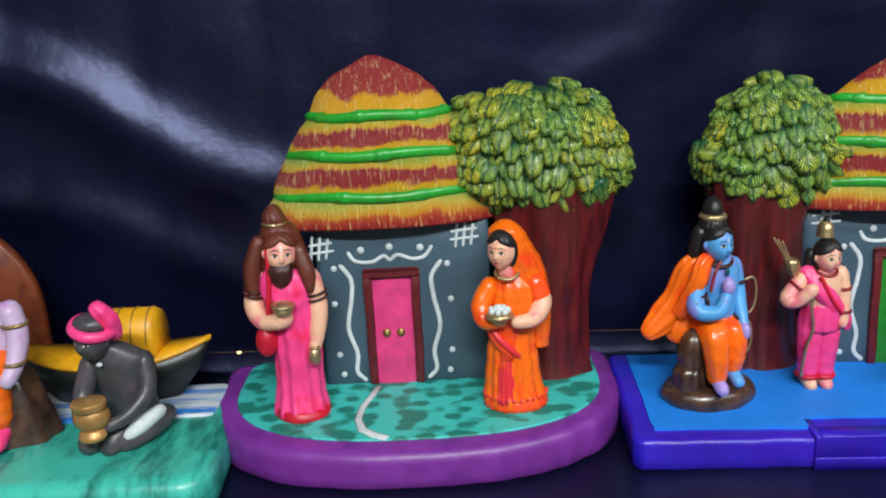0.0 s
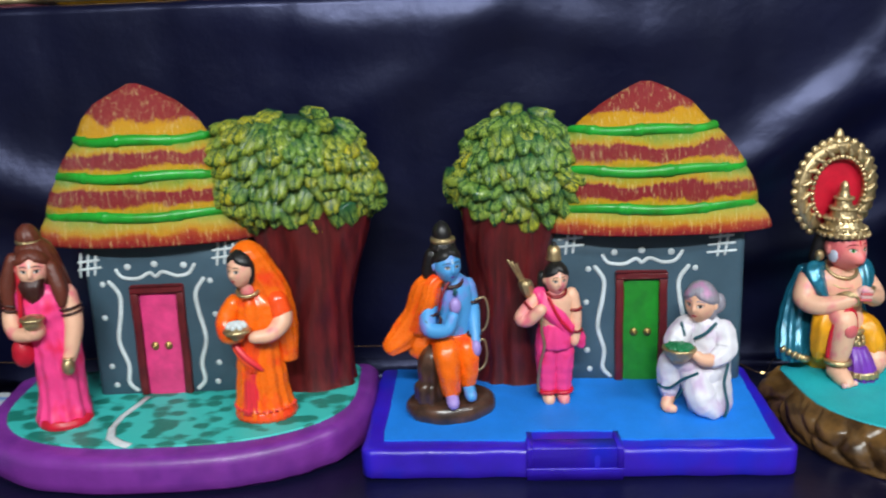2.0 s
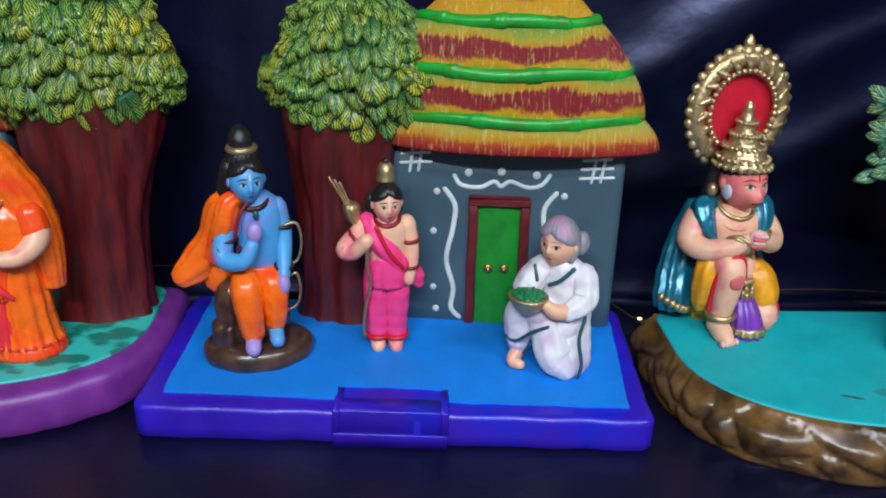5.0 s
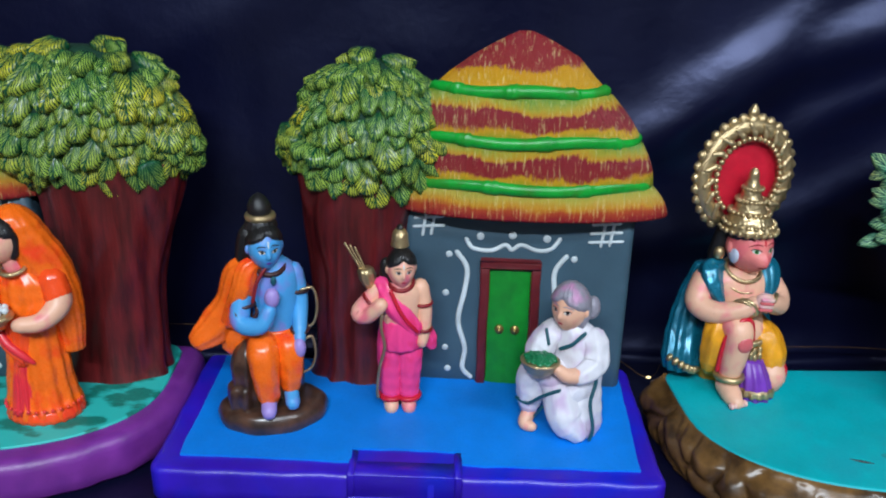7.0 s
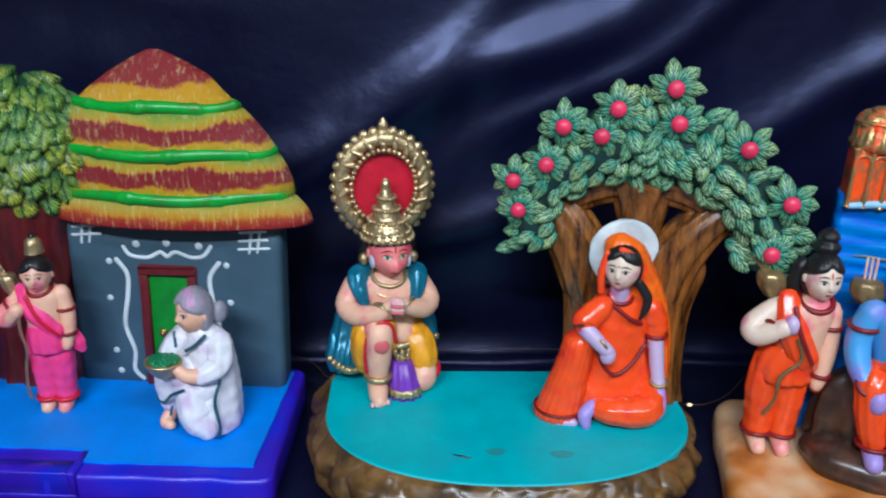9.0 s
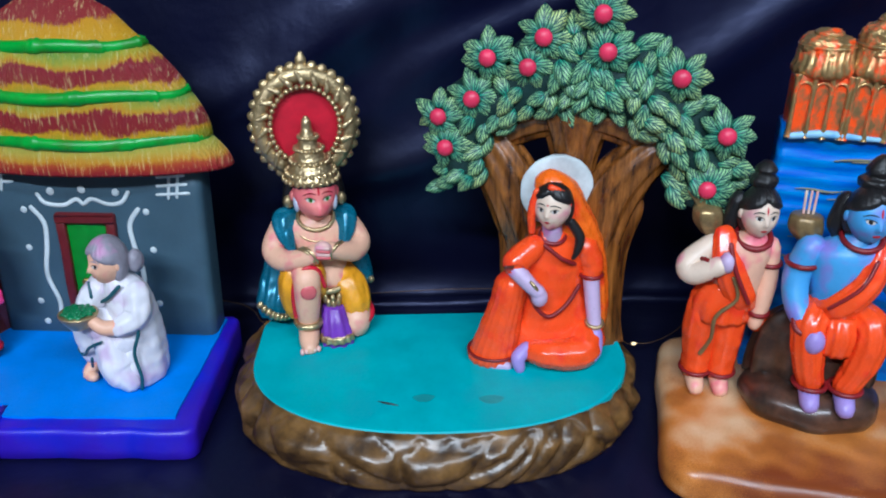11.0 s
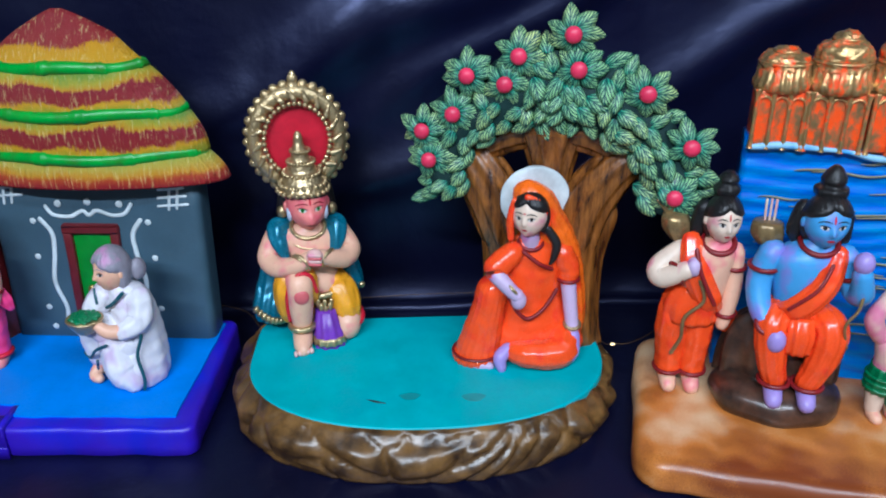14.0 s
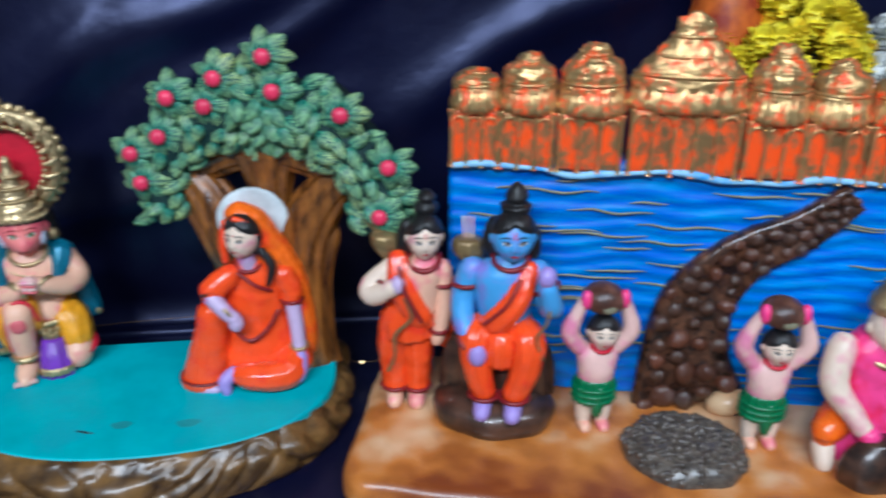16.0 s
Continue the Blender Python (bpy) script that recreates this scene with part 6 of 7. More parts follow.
D.robe([(-0.165, -0.02, 0.66, 0.03, 0.03), (-0.185, -0.02, 0.70, 0.048, 0.045), (-0.20, -0.02, 0.75, 0.052, 0.048), (-0.205, -0.02, 0.77, 0.042, 0.04)], GOLD, 8, 0.06)
for k in range(3):
    D.limb([(-0.20 - 0.012 * k, -0.02, 0.75, 0.006), (-0.285 - 0.03 * k + 0.02, -0.03, 0.87 + 0.012 * k, 0.006)], GOLD)
D.limb([(-0.10, 0.10, 0.60, 0.009), (-0.105, 0.10, 0.50, 0.009), (-0.085, 0.10, 0.40, 0.009), (-0.115, 0.09, 0.28, 0.009), (-0.13, 0.08, 0.15, 0.009), (-0.125, 0.07, 0.10, 0.011)], GOLD)
D.hoop((0.01, 0.02, 0.715), 0.065, 0.06, 0.012, DARKRED, (25, 0, 0))
D.hoop((0.14, 0.005, 0.60), 0.05, 0.048, 0.009, DARKRED)
D.hoop((0.15, 0.03, 0.47), 0.042, 0.04, 0.009, DARKRED)
D.hoop((-0.165, 0.02, 0.615), 0.055, 0.052, 0.009, DARKRED, (0, 40, 0))
D.done()

# kneeling white doll with a bowl
D = Doll("kneeling_figurine", pose(0.4815, 0.687, 0.0335, 0, 0, -22), 0.134, "kneeling grey-haired doll in white holding a bowl of greens", slim=0.90)
D.robe([(0.10, 0.03, 0.0, 0.15, 0.15), (0.11, 0.03, 0.04, 0.175, 0.18), (0.10, 0.01, 0.16, 0.175, 0.19), (0.09, -0.02, 0.30, 0.165, 0.17), (0.08, -0.02, 0.45, 0.165, 0.15), (0.07, -0.01, 0.58, 0.16, 0.13), (0.05, 0, 0.68, 0.12, 0.10), (0.02, 0.01, 0.735, 0.06, 0.06)], WHITEROBE, 9, 0.03, 5)
D.limb([(0.05, 0.06, 0.30, 0.15), (-0.10, 0.10, 0.40, 0.12), (-0.20, 0.12, 0.38, 0.095), (-0.205, 0.10, 0.24, 0.095), (-0.21, 0.10, 0.15, 0.075)], WHITEROBE, folds=8, depth=0.04, seg=28)
D.limb([(-0.02, 0.12, 0.33, 0.11), (0.06, 0.16, 0.14, 0.12), (0.14, 0.17, 0.07, 0.085)], WHITEROBE, folds=8, depth=0.03, seg=28)
D.limb([(-0.20, 0.11, 0.10, 0.05), (-0.215, 0.17, 0.045, 0.045), (-0.16, 0.19, 0.04, 0.035)], SKIN)
D.limb([(-0.10, 0.03, 0.64, 0.085), (-0.17, 0.08, 0.54, 0.09), (-0.18, 0.14, 0.46, 0.06)], WHITEROBE, folds=6, depth=0.05)
D.limb([(0.18, 0.02, 0.62, 0.09), (0.21, 0.08, 0.50, 0.085), (0.14, 0.17, 0.45, 0.065)], WHITEROBE, folds=6, depth=0.05)
D.limb([(0.15, 0.16, 0.45, 0.055), (0.06, 0.22, 0.46, 0.050), (0.0, 0.24, 0.50, 0.04)], SKIN)
D.head((0.005, 0.04, 0.825), (0.125, 0.118, 0.145), -22, SKIN, GREYHAIR, 0.40, RED, brows=GREYHAIR)
D.ball((0.135, -0.06, 0.80), (0.055, 0.06, 0.075), GREYHAIR)
D.limb([(0.015, 0.02, 0.68, 0.06), (0.0, 0.03, 0.74, 0.06)], SKIN)
D.robe([(-0.125, 0.235, 0.44, 0.05, 0.05), (-0.125, 0.235, 0.48, 0.10, 0.085), (-0.125, 0.235, 0.525, 0.125, 0.105), (-0.125, 0.235, 0.540, 0.122, 0.102)], GOLD)
D.hoop((-0.125, 0.235, 0.537), 0.120, 0.10, 0.010, GOLD)
for k in range(40):
    a, q = 2.4 * k, math.sqrt(k / 40) * 0.10
    D.ball((-0.125 + q * math.cos(a), 0.235 + 0.85 * q * math.sin(a), 0.548 + 0.018 * (1 - q / 0.1)), (0.022, 0.018, 0.012), GREENCLOTH, (20 * math.cos(k), 30 * math.sin(k), 0))
D.limb([(0.17, 0.14, 0.52, 0.012), (0.235, 0.12, 0.42, 0.012), (0.22, 0.17, 0.28, 0.012), (0.255, 0.18, 0.12, 0.012), (0.24, 0.18, 0.03, 0.012)], BORDER)
D.limb([(0.13, 0.11, 0.70, 0.013), (0.06, 0.135, 0.63, 0.013), (-0.02, 0.125, 0.58, 0.013)], BORDER)
D.limb([(-0.13, 0.10, 0.68, 0.011), (-0.10, 0.13, 0.60, 0.011)], BORDER)
D.limb([(-0.29, 0.15, 0.20, 0.011), (-0.20, 0.19, 0.20, 0.011), (-0.09, 0.235, 0.30, 0.011), (0.02, 0.235, 0.36, 0.011)], BORDER)
D.limb([(-0.14, 0.20, 0.13, 0.010), (-0.09, 0.235, 0.22, 0.010)], BORDER)
D.done()

# kneeling crowned doll with a golden arch
D = Doll("kneeling_figurine", pose(0.6430, 0.750, 0.0440) @ pose(0, 0, 0, 0, 0, 9), 0.252, "kneeling crowned doll with a golden halo and teal shawl", slim=0.94)
# raised leg: thigh, shin, ankle ring, foot with toes
D.limb([(-0.02, 0.02, 0.215, 0.070), (-0.055, 0.11, 0.262, 0.056), (-0.058, 0.150, 0.245, 0.050), (-0.060, 0.145, 0.15, 0.046), (-0.062, 0.135, 0.075, 0.036)], SKIN, seg=22)
D.ball((-0.055, 0.192, 0.225), (0.030, 0.012, 0.030), MUZZLE)
D.limb([(-0.062, 0.130, 0.040, 0.040), (-0.066, 0.185, 0.024, 0.036), (-0.066, 0.215, 0.018, 0.026)], SKIN)
for k in range(5):
    D.ball((-0.096 + 0.0155 * k, 0.232 - 0.003 * k, 0.014), (0.0085, 0.014, 0.011), PINKSKIN)
D.hoop((-0.061, 0.137, 0.080), 0.044, 0.044, 0.012, GOLD)
D.limb([(-0.025, 0.03, 0.255, 0.060), (-0.090, 0.075, 0.262, 0.050), (-0.116, 0.095, 0.20, 0.046), (-0.115, 0.085, 0.12, 0.036), (-0.105, 0.07, 0.07, 0.02)], YELLOW, folds=7, depth=0.06, seg=24)
D.limb([(-0.055, 0.09, 0.296, 0.026), (-0.018, 0.125, 0.275, 0.026), (-0.008, 0.125, 0.21, 0.022), (0.0, 0.10, 0.16, 0.016)], YELLOW, folds=5, depth=0.06)
D.limb([(-0.108, 0.130, 0.10, 0.008), (-0.112, 0.142, 0.18, 0.008), (-0.100, 0.150, 0.25, 0.008), (-0.060, 0.160, 0.302, 0.008), (-0.015, 0.152, 0.288, 0.008), (0.006, 0.145, 0.22, 0.008)], RED)
# kneeling leg
D.limb([(0.06, 0.02, 0.205, 0.070), (0.110, 0.075, 0.165, 0.066), (0.122, 0.105, 0.105, 0.058)], YELLOW, folds=8, depth=0.05, seg=28)
D.limb([(0.122, 0.105, 0.085, 0.056), (0.118, 0.135, 0.050, 0.050), (0.100, 0.06, 0.035, 0.045)], SKIN)
D.hoop((0.122, 0.108, 0.093), 0.061, 0.060, 0.011, RED, (28, 10, 0))
D.robe([(0.0, -0.02, 0.0, 0.10, 0.075), (0.0, -0.02, 0.08, 0.115, 0.08), (0.02, -0.01, 0.18, 0.10, 0.075)], YELLOW, 9, 0.05)
# sash with gold hem, belt of drops
D.robe([(0.042, 0.165, 0.0, 0.062, 0.045), (0.042, 0.160, 0.04, 0.058, 0.042), (0.038, 0.140, 0.09, 0.050, 0.042), (0.036, 0.115, 0.13, 0.040, 0.035)], VIOLETCLOTH, 9, 0.10)
D.robe([(0.042, 0.170, 0.018, 0.064, 0.048), (0.042, 0.168, 0.040, 0.061, 0.046)], GOLD, 13, 0.09)
# torso: slim waist, broad chest
D.robe([(0.035, 0.02, 0.17, 0.082, 0.075), (0.030, 0.035, 0.215, 0.080, 0.080), (0.020, 0.02, 0.275, 0.082, 0.078), (0.004, 0.01, 0.345, 0.112, 0.082), (-0.006, 0.0, 0.405, 0.122, 0.076), (-0.008, 0, 0.445, 0.06, 0.055)], SKIN, seg=40)
D.hoop((0.032, 0.035, 0.200), 0.086, 0.082, 0.013, GOLD, (12, -8, 0))
for k in range(9):
    a = (k - 4) * 0.30
    D.ball((0.034 + 0.088 * math.sin(a), 0.038 + 0.088 * math.cos(a), 0.185 - 0.030 * math.cos(a * 1.2)), (0.011, 0.010, 0.020), GOLD)
for k in range(3):
    D.ball((0.018 + 0.018 * k, 0.134, 0.145 - 0.010 * (k == 1)), (0.010, 0.009, 0.018), GOLD)
# arms meeting at the breast
D.limb([(-0.125, 0.0, 0.395, 0.050), (-0.166, 0.03, 0.325, 0.047), (-0.135, 0.085, 0.305, 0.041), (-0.06, 0.135, 0.330, 0.034), (-0.012, 0.152, 0.362, 0.028)], SKIN, seg=20)
D.limb([(0.108, 0.0, 0.395, 0.050), (0.150, 0.03, 0.335, 0.046), (0.125, 0.085, 0.320, 0.040), (0.07, 0.130, 0.345, 0.033), (0.03, 0.150, 0.365, 0.028)], SKIN, seg=20)
D.ball((0.008, 0.165, 0.372), (0.034, 0.026, 0.030), PINKSKIN)
for k in range(4):
    D.limb([(-0.012, 0.186 - 0.002 * k, 0.388 - 0.0125 * k, 0.0075), (0.026, 0.188 - 0.002 * k, 0.384 - 0.0125 * k, 0.0075)], MUZZLE if k % 2 else PINKSKIN)
for c, t in (((-0.040, 0.143, 0.342), (0, 66, 35)), ((-0.050, 0.138, 0.337), (0, 66, 35)), ((0.056, 0.138, 0.352), (0, -66, -35))):
    D.hoop(c, 0.035, 0.035, 0.0075, GOLD, t)
# shawl: shoulder pieces, flared skirt with a gold hem
for u in (-0.118, 0.100):
    D.limb([(u * 0.75, 0.005, 0.442, 0.030), (u * 1.02, 0.012, 0.425, 0.046), (u * 1.02, 0.045, 0.385, 0.036), (u * 0.85, 0.078, 0.335, 0.014)], TEALCLOTH, 0.9, 6, 0.08, 26)
D.robe([(-0.165, -0.005, 0.045, 0.075, 0.05), (-0.165, -0.01, 0.10, 0.085, 0.055), (-0.135, -0.05, 0.2, 0.085, 0.05), (-0.09, -0.07, 0.32, 0.09, 0.04), (-0.05, -0.06, 0.43, 0.09, 0.04)], TEALCLOTH, 11, 0.10, 3)
D.robe([(0.170, -0.03, 0.135, 0.035, 0.03), (0.145, -0.04, 0.18, 0.060, 0.04), (0.11, -0.06, 0.28, 0.07, 0.04), (0.06, -0.06, 0.42, 0.08, 0.04)], TEALCLOTH, 9, 0.08, 3)
for k in range(9):
    t = k / 8
    D.ball((-0.242 + 0.125 * t, 0.020 + 0.050 * math.sin(math.pi * t), 0.100 - 0.052 * t), (0.012, 0.012, 0.016), GOLD, (0, 30, 0))
D.ball((0.198, -0.01, 0.150), (0.014, 0.012, 0.014), GOLD)
D.head((-0.003, 0.040, 0.530), (0.082, 0.082, 0.094), 8, ROSE, None, lips=DARKRED, mark=RED, muzzle=0.30, iris=DOORGREEN, brows=DARKRED)
for s in (-1, 1):
    D.ball((-0.003 + s * 0.067, 0.058, 0.510), (0.014, 0.028, 0.036), FOAMWHITE)
    D.ball((-0.003 + s * 0.096, 0.012, 0.495), (0.021, 0.02, 0.024), GOLD)
    D.limb([(-0.003 + s * 0.074, -0.01, 0.575, 0.03), (-0.003 + s * 0.092, -0.018, 0.475, 0.030)], HAIR)
D.hoop((-0.005, 0.034, 0.440), 0.064, 0.056, 0.008, GOLD, (35, 0, 0))
D.hoop((-0.005, 0.034, 0.420), 0.078, 0.072, 0.006, GOLD, (48, 0, 0))
D.robe([(-0.004, 0.030, 0.560, 0.080, 0.076), (-0.004, 0.030, 0.590, 0.090, 0.086), (-0.006, 0.030, 0.615, 0.080, 0.078)], HAIR, 21, 0.02)
D.robe([(-0.008, 0.022, 0.584, 0.080, 0.074), (-0.008, 0.032, 0.583, 0.096, 0.09), (-0.010, 0.032, 0.608, 0.088, 0.085), (-0.012, 0.032, 0.623, 0.075, 0.072), (-0.012, 0.022, 0.648, 0.066, 0.064), (-0.012, 0.022, 0.658, 0.054, 0.052), (-0.014, 0.020, 0.688, 0.046, 0.046), (-0.014, 0.020, 0.698, 0.036, 0.036), (-0.016, 0.019, 0.728, 0.030, 0.03), (-0.016, 0.019, 0.753, 0.020, 0.02), (-0.016, 0.019, 0.783, 0.016, 0.016), (-0.016, 0.019, 0.798, 0.006, 0.006)], ORNATE, 26, 0.03)
for w, r, d in ((0.590, 0.098, 0.032), (0.612, 0.088, 0.030), (0.648, 0.070, 0.022), (0.688, 0.050, 0.020), (0.728, 0.034, 0.019)):
    for k in range(22):
        a = 2 * math.pi * k / 22
        D.ball((-0.012 + r * math.sin(a), d + r * 0.95 * math.cos(a), w), 0.0068 + 0.03 * r, GOLD)
D.robe([(-0.018, -0.045, 0.585, 0.03, 0.012), (-0.018, -0.045, 0.620, 0.10, 0.013), (-0.018, -0.045, 0.700, 0.135, 0.013), (-0.018, -0.045, 0.790, 0.137, 0.013), (-0.018, -0.045, 0.860, 0.10, 0.013), (-0.018, -0.045, 0.905, 0.03, 0.012)], RED)
D.hoop((-0.018, -0.04, 0.755), 0.158, 0.170, 0.030, GOLD, (90, 0, 0), (-62, 242))
for k in range(27):
    a = radians(-58 + 296 * k / 26)
    D.ball((-0.018 + 0.182 * math.cos(a), -0.04, 0.755 + 0.196 * math.sin(a)), (0.023, 0.016, 0.019), GOLD, (0, -math.degrees(a), 0))
for k in range(31):
    a = radians(-50 + 280 * k / 30)
    D.ball((-0.018 + 0.124 * math.cos(a), -0.012, 0.755 + 0.134 * math.sin(a)), 0.0105, GOLD)
for k in range(15):
    a = radians(-40 + 260 * k / 14)
    D.limb([(-0.018 + 0.140 * math.cos(a), -0.012, 0.755 + 0.150 * math.sin(a), 0.012), (-0.018 + 0.168 * math.cos(a + 0.12), -0.012, 0.755 + 0.182 * math.sin(a + 0.12), 0.007)], ORNATE)
D.robe([(-0.018, -0.04, 0.915, 0.035, 0.02), (-0.018, -0.04, 0.945, 0.028, 0.02), (-0.018, -0.04, 0.96, 0.018, 0.016), (-0.018, -0.04, 0.975, 0.020, 0.017), (-0.018, -0.04, 1.0, 0.006, 0.006)], GOLD)
D.done()

# seated doll in scarlet with a white disc
D = Doll("seated_figurine", pose(0.8345, 0.688, 0.0440), 0.173, "seated doll in scarlet robe with a white halo disc")
D.robe([(-0.215, 0.05, 0.0, 0.115, 0.105), (-0.215, 0.05, 0.03, 0.125, 0.115), (-0.205, 0.05, 0.07, 0.118, 0.105), (-0.18, 0.05, 0.20, 0.10, 0.09), (-0.15, 0.05, 0.34, 0.085, 0.085), (-0.135, 0.05, 0.44, 0.08, 0.08), (-0.13, 0.05, 0.49, 0.04, 0.04)], SCARLET, 19, 0.05, 1)
D.hoop((-0.212, 0.05, 0.055), 0.128, 0.118, 0.008, DARKRED)
D.robe([(0.06, -0.02, 0.0, 0.25, 0.13), (0.06, -0.02, 0.10, 0.26, 0.135), (0.07, -0.03, 0.22, 0.22, 0.125), (0.07, -0.03, 0.36, 0.165, 0.11), (0.07, -0.03, 0.50, 0.165, 0.105), (0.075, -0.03, 0.60, 0.155, 0.095), (0.065, -0.025, 0.68, 0.08, 0.06)], SCARLET, 9, 0.025, 4)
D.limb([(0.26, 0.05, 0.12, 0.095), (0.20, 0.15, 0.085, 0.085), (0.05, 0.16, 0.085, 0.072), (-0.03, 0.13, 0.085, 0.055)], SCARLET, folds=9, depth=0.04, seg=30)
D.limb([(-0.06, 0.13, 0.10, 0.035), (-0.10, 0.16, 0.065, 0.038), (-0.095, 0.18, 0.02, 0.028)], VIOLETSKIN)
D.limb([(-0.22, 0.14, 0.012, 0.022), (-0.15, 0.15, 0.012, 0.022)], LILAC)
D.limb([(-0.04, 0.05, 0.62, 0.06), (-0.12, 0.08, 0.56, 0.065), (-0.13, 0.09, 0.54, 0.055)], SCARLET)
D.limb([(-0.13, 0.10, 0.53, 0.045), (-0.065, 0.15, 0.47, 0.038), (-0.02, 0.16, 0.43, 0.036)], LILAC)
D.ball((-0.015, 0.16, 0.405), (0.040, 0.035, 0.050), LILAC)
D.hoop((-0.055, 0.15, 0.46), 0.040, 0.040, 0.010, GOLD, (0, 60, 30))
D.limb([(0.215, 0.0, 0.60, 0.065), (0.255, 0.01, 0.52, 0.062), (0.26, 0.02, 0.47, 0.056)], SCARLET)
D.hoop((0.26, 0.02, 0.455), 0.055, 0.052, 0.009, DARKRED)
D.limb([(0.26, 0.02, 0.45, 0.042), (0.275, 0.05, 0.30, 0.038), (0.285, 0.09, 0.19, 0.034)], LILAC)
D.hoop((0.283, 0.085, 0.215), 0.040, 0.038, 0.010, GOLD, (15, 0, 0))
D.limb([(0.287, 0.10, 0.16, 0.038), (0.285, 0.14, 0.09, 0.036), (0.278, 0.155, 0.05, 0.022)], VIOLETSKIN)
D.robe([(0.335, -0.06, 0.10, 0.03, 0.06), (0.33, -0.06, 0.20, 0.05, 0.07), (0.30, -0.06, 0.36, 0.07, 0.08), (0.25, -0.06, 0.54, 0.09, 0.085), (0.17, -0.045, 0.70, 0.11, 0.085), (0.10, -0.03, 0.82, 0.115, 0.085), (0.06, -0.015, 0.92, 0.10, 0.08), (0.04, -0.01, 0.965, 0.06, 0.055), (0.035, -0.005, 0.99, 0.015, 0.015)], ORANGE, 11, 0.04, 3)
D.head((0.042, 0.045, 0.825), (0.088, 0.084, 0.112), -28, PALE, HAIR, 0.55, RED, RED, ears=False)
D.limb([(-0.035, 0.04, 0.90, 0.018), (-0.055, 0.04, 0.80, 0.020), (-0.05, 0.04, 0.70, 0.018)], SCARLET)
D.limb([(0.02, 0.085, 0.935, 0.016), (0.085, 0.085, 0.90, 0.016), (0.13, 0.06, 0.80, 0.016), (0.135, 0.05, 0.72, 0.014)], SCARLET)
D.limb([(0.125, 0.06, 0.76, 0.022), (0.175, 0.075, 0.68, 0.024), (0.165, 0.085, 0.61, 0.018), (0.15, 0.085, 0.575, 0.01)], HAIR)
D.limb([(0.06, 0.0, 0.64, 0.05), (0.05, 0.02, 0.72, 0.048)], LILAC)
D.hoop((0.055, 0.02, 0.665), 0.060, 0.055, 0.010, DARKRED, (25, 0, 0))
D.limb([(-0.06, 0.10, 0.40, 0.010), (-0.01, 0.115, 0.31, 0.010), (0.05, 0.12, 0.275, 0.010), (0.13, 0.105, 0.33, 0.010), (0.19, 0.08, 0.42, 0.010)], DARKRED)
D.limb([(0.01, 0.08, 0.64, 0.010), (0.09, 0.10, 0.58, 0.010), (0.16, 0.08, 0.54, 0.010)], DARKRED)
D.robe([(0.085, -0.10, 0.670, 0.04, 0.02), (0.085, -0.10, 0.705, 0.11, 0.022), (0.085, -0.10, 0.785, 0.165, 0.024), (0.085, -0.10, 0.855, 0.176, 0.024), (0.085, -0.10, 0.925, 0.165, 0.024), (0.085, -0.10, 0.995, 0.11, 0.022), (0.085, -0.10, 1.027, 0.04, 0.02)], WHITE)
D.done()


def coast_pose(u, w, turn=0.0, z=0.0305):
    return COAST @ pose(u, -w, z, 0, 0, turn)


# standing doll in scarlet with a quiver
D = Doll("standing_figurine", coast_pose(-0.030, 0.040, 4), 0.207, "pale doll in scarlet cloth with a bronze quiver", slim=0.81)
for u in (-0.075, 0.045):
    D.limb([(u * 0.7, -0.01, 0.42, 0.085), (u, 0.0, 0.30, 0.082), (u, 0.0, 0.18, 0.07), (u, 0.0, 0.085, 0.064)], SCARLET, folds=8, depth=0.04, seg=24)
    D.hoop((u, 0.0, 0.085), 0.066, 0.062, 0.009, DARKRED)
    D.limb([(u, 0.01, 0.05, 0.044), (u + 0.004, 0.06, 0.026, 0.038)], SKIN)
D.robe([(0.0, 0, 0.34, 0.145, 0.095), (0.0, 0, 0.42, 0.145, 0.095), (0.02, 0, 0.50, 0.12, 0.085)], SCARLET, 11, 0.04)
D.robe([(0.04, 0, 0.46, 0.115, 0.082), (0.05, 0, 0.57, 0.125, 0.088), (0.06, 0, 0.66, 0.13, 0.08), (0.08, 0, 0.715, 0.055, 0.05)], SKIN)
D.limb([(-0.045, 0.03, 0.70, 0.045), (-0.02, 0.075, 0.60, 0.060), (0.06, 0.08, 0.47, 0.060), (0.10, 0.06, 0.42, 0.04)], SCARLET, 0.5, 7, 0.09, 24)
D.limb([(-0.06, 0.0, 0.66, 0.052), (-0.18, 0.02, 0.575, 0.056), (-0.165, 0.06, 0.545, 0.052), (-0.06, 0.10, 0.605, 0.042)], PALE)
D.ball((-0.035, 0.105, 0.62), (0.038, 0.035, 0.042), LILAC)
D.limb([(0.17, 0.0, 0.65, 0.050), (0.185, 0.01, 0.52, 0.046), (0.175, 0.03, 0.42, 0.040), (0.155, 0.05, 0.34, 0.030)], SKIN)
D.limb([(0.16, -0.01, 0.42, 0.04), (0.185, -0.02, 0.33, 0.055), (0.19, -0.02, 0.29, 0.03)], SCARLET, 0.6, 6, 0.1)
D.head((0.088, 0.03, 0.80), (0.085, 0.082, 0.094), 9, PALE, HAIR, 0.50, RED, RED)
D.limb([(0.0, -0.01, 0.83, 0.04), (-0.02, -0.01, 0.74, 0.035), (-0.015, -0.01, 0.70, 0.02)], HAIR)
D.robe([(0.09, 0, 0.90, 0.055, 0.05), (0.092, 0, 0.925, 0.062, 0.055), (0.094, 0, 0.945, 0.042, 0.04), (0.094, 0, 0.965, 0.048, 0.045), (0.094, 0, 0.99, 0.02, 0.02)], HAIR, 7, 0.04)
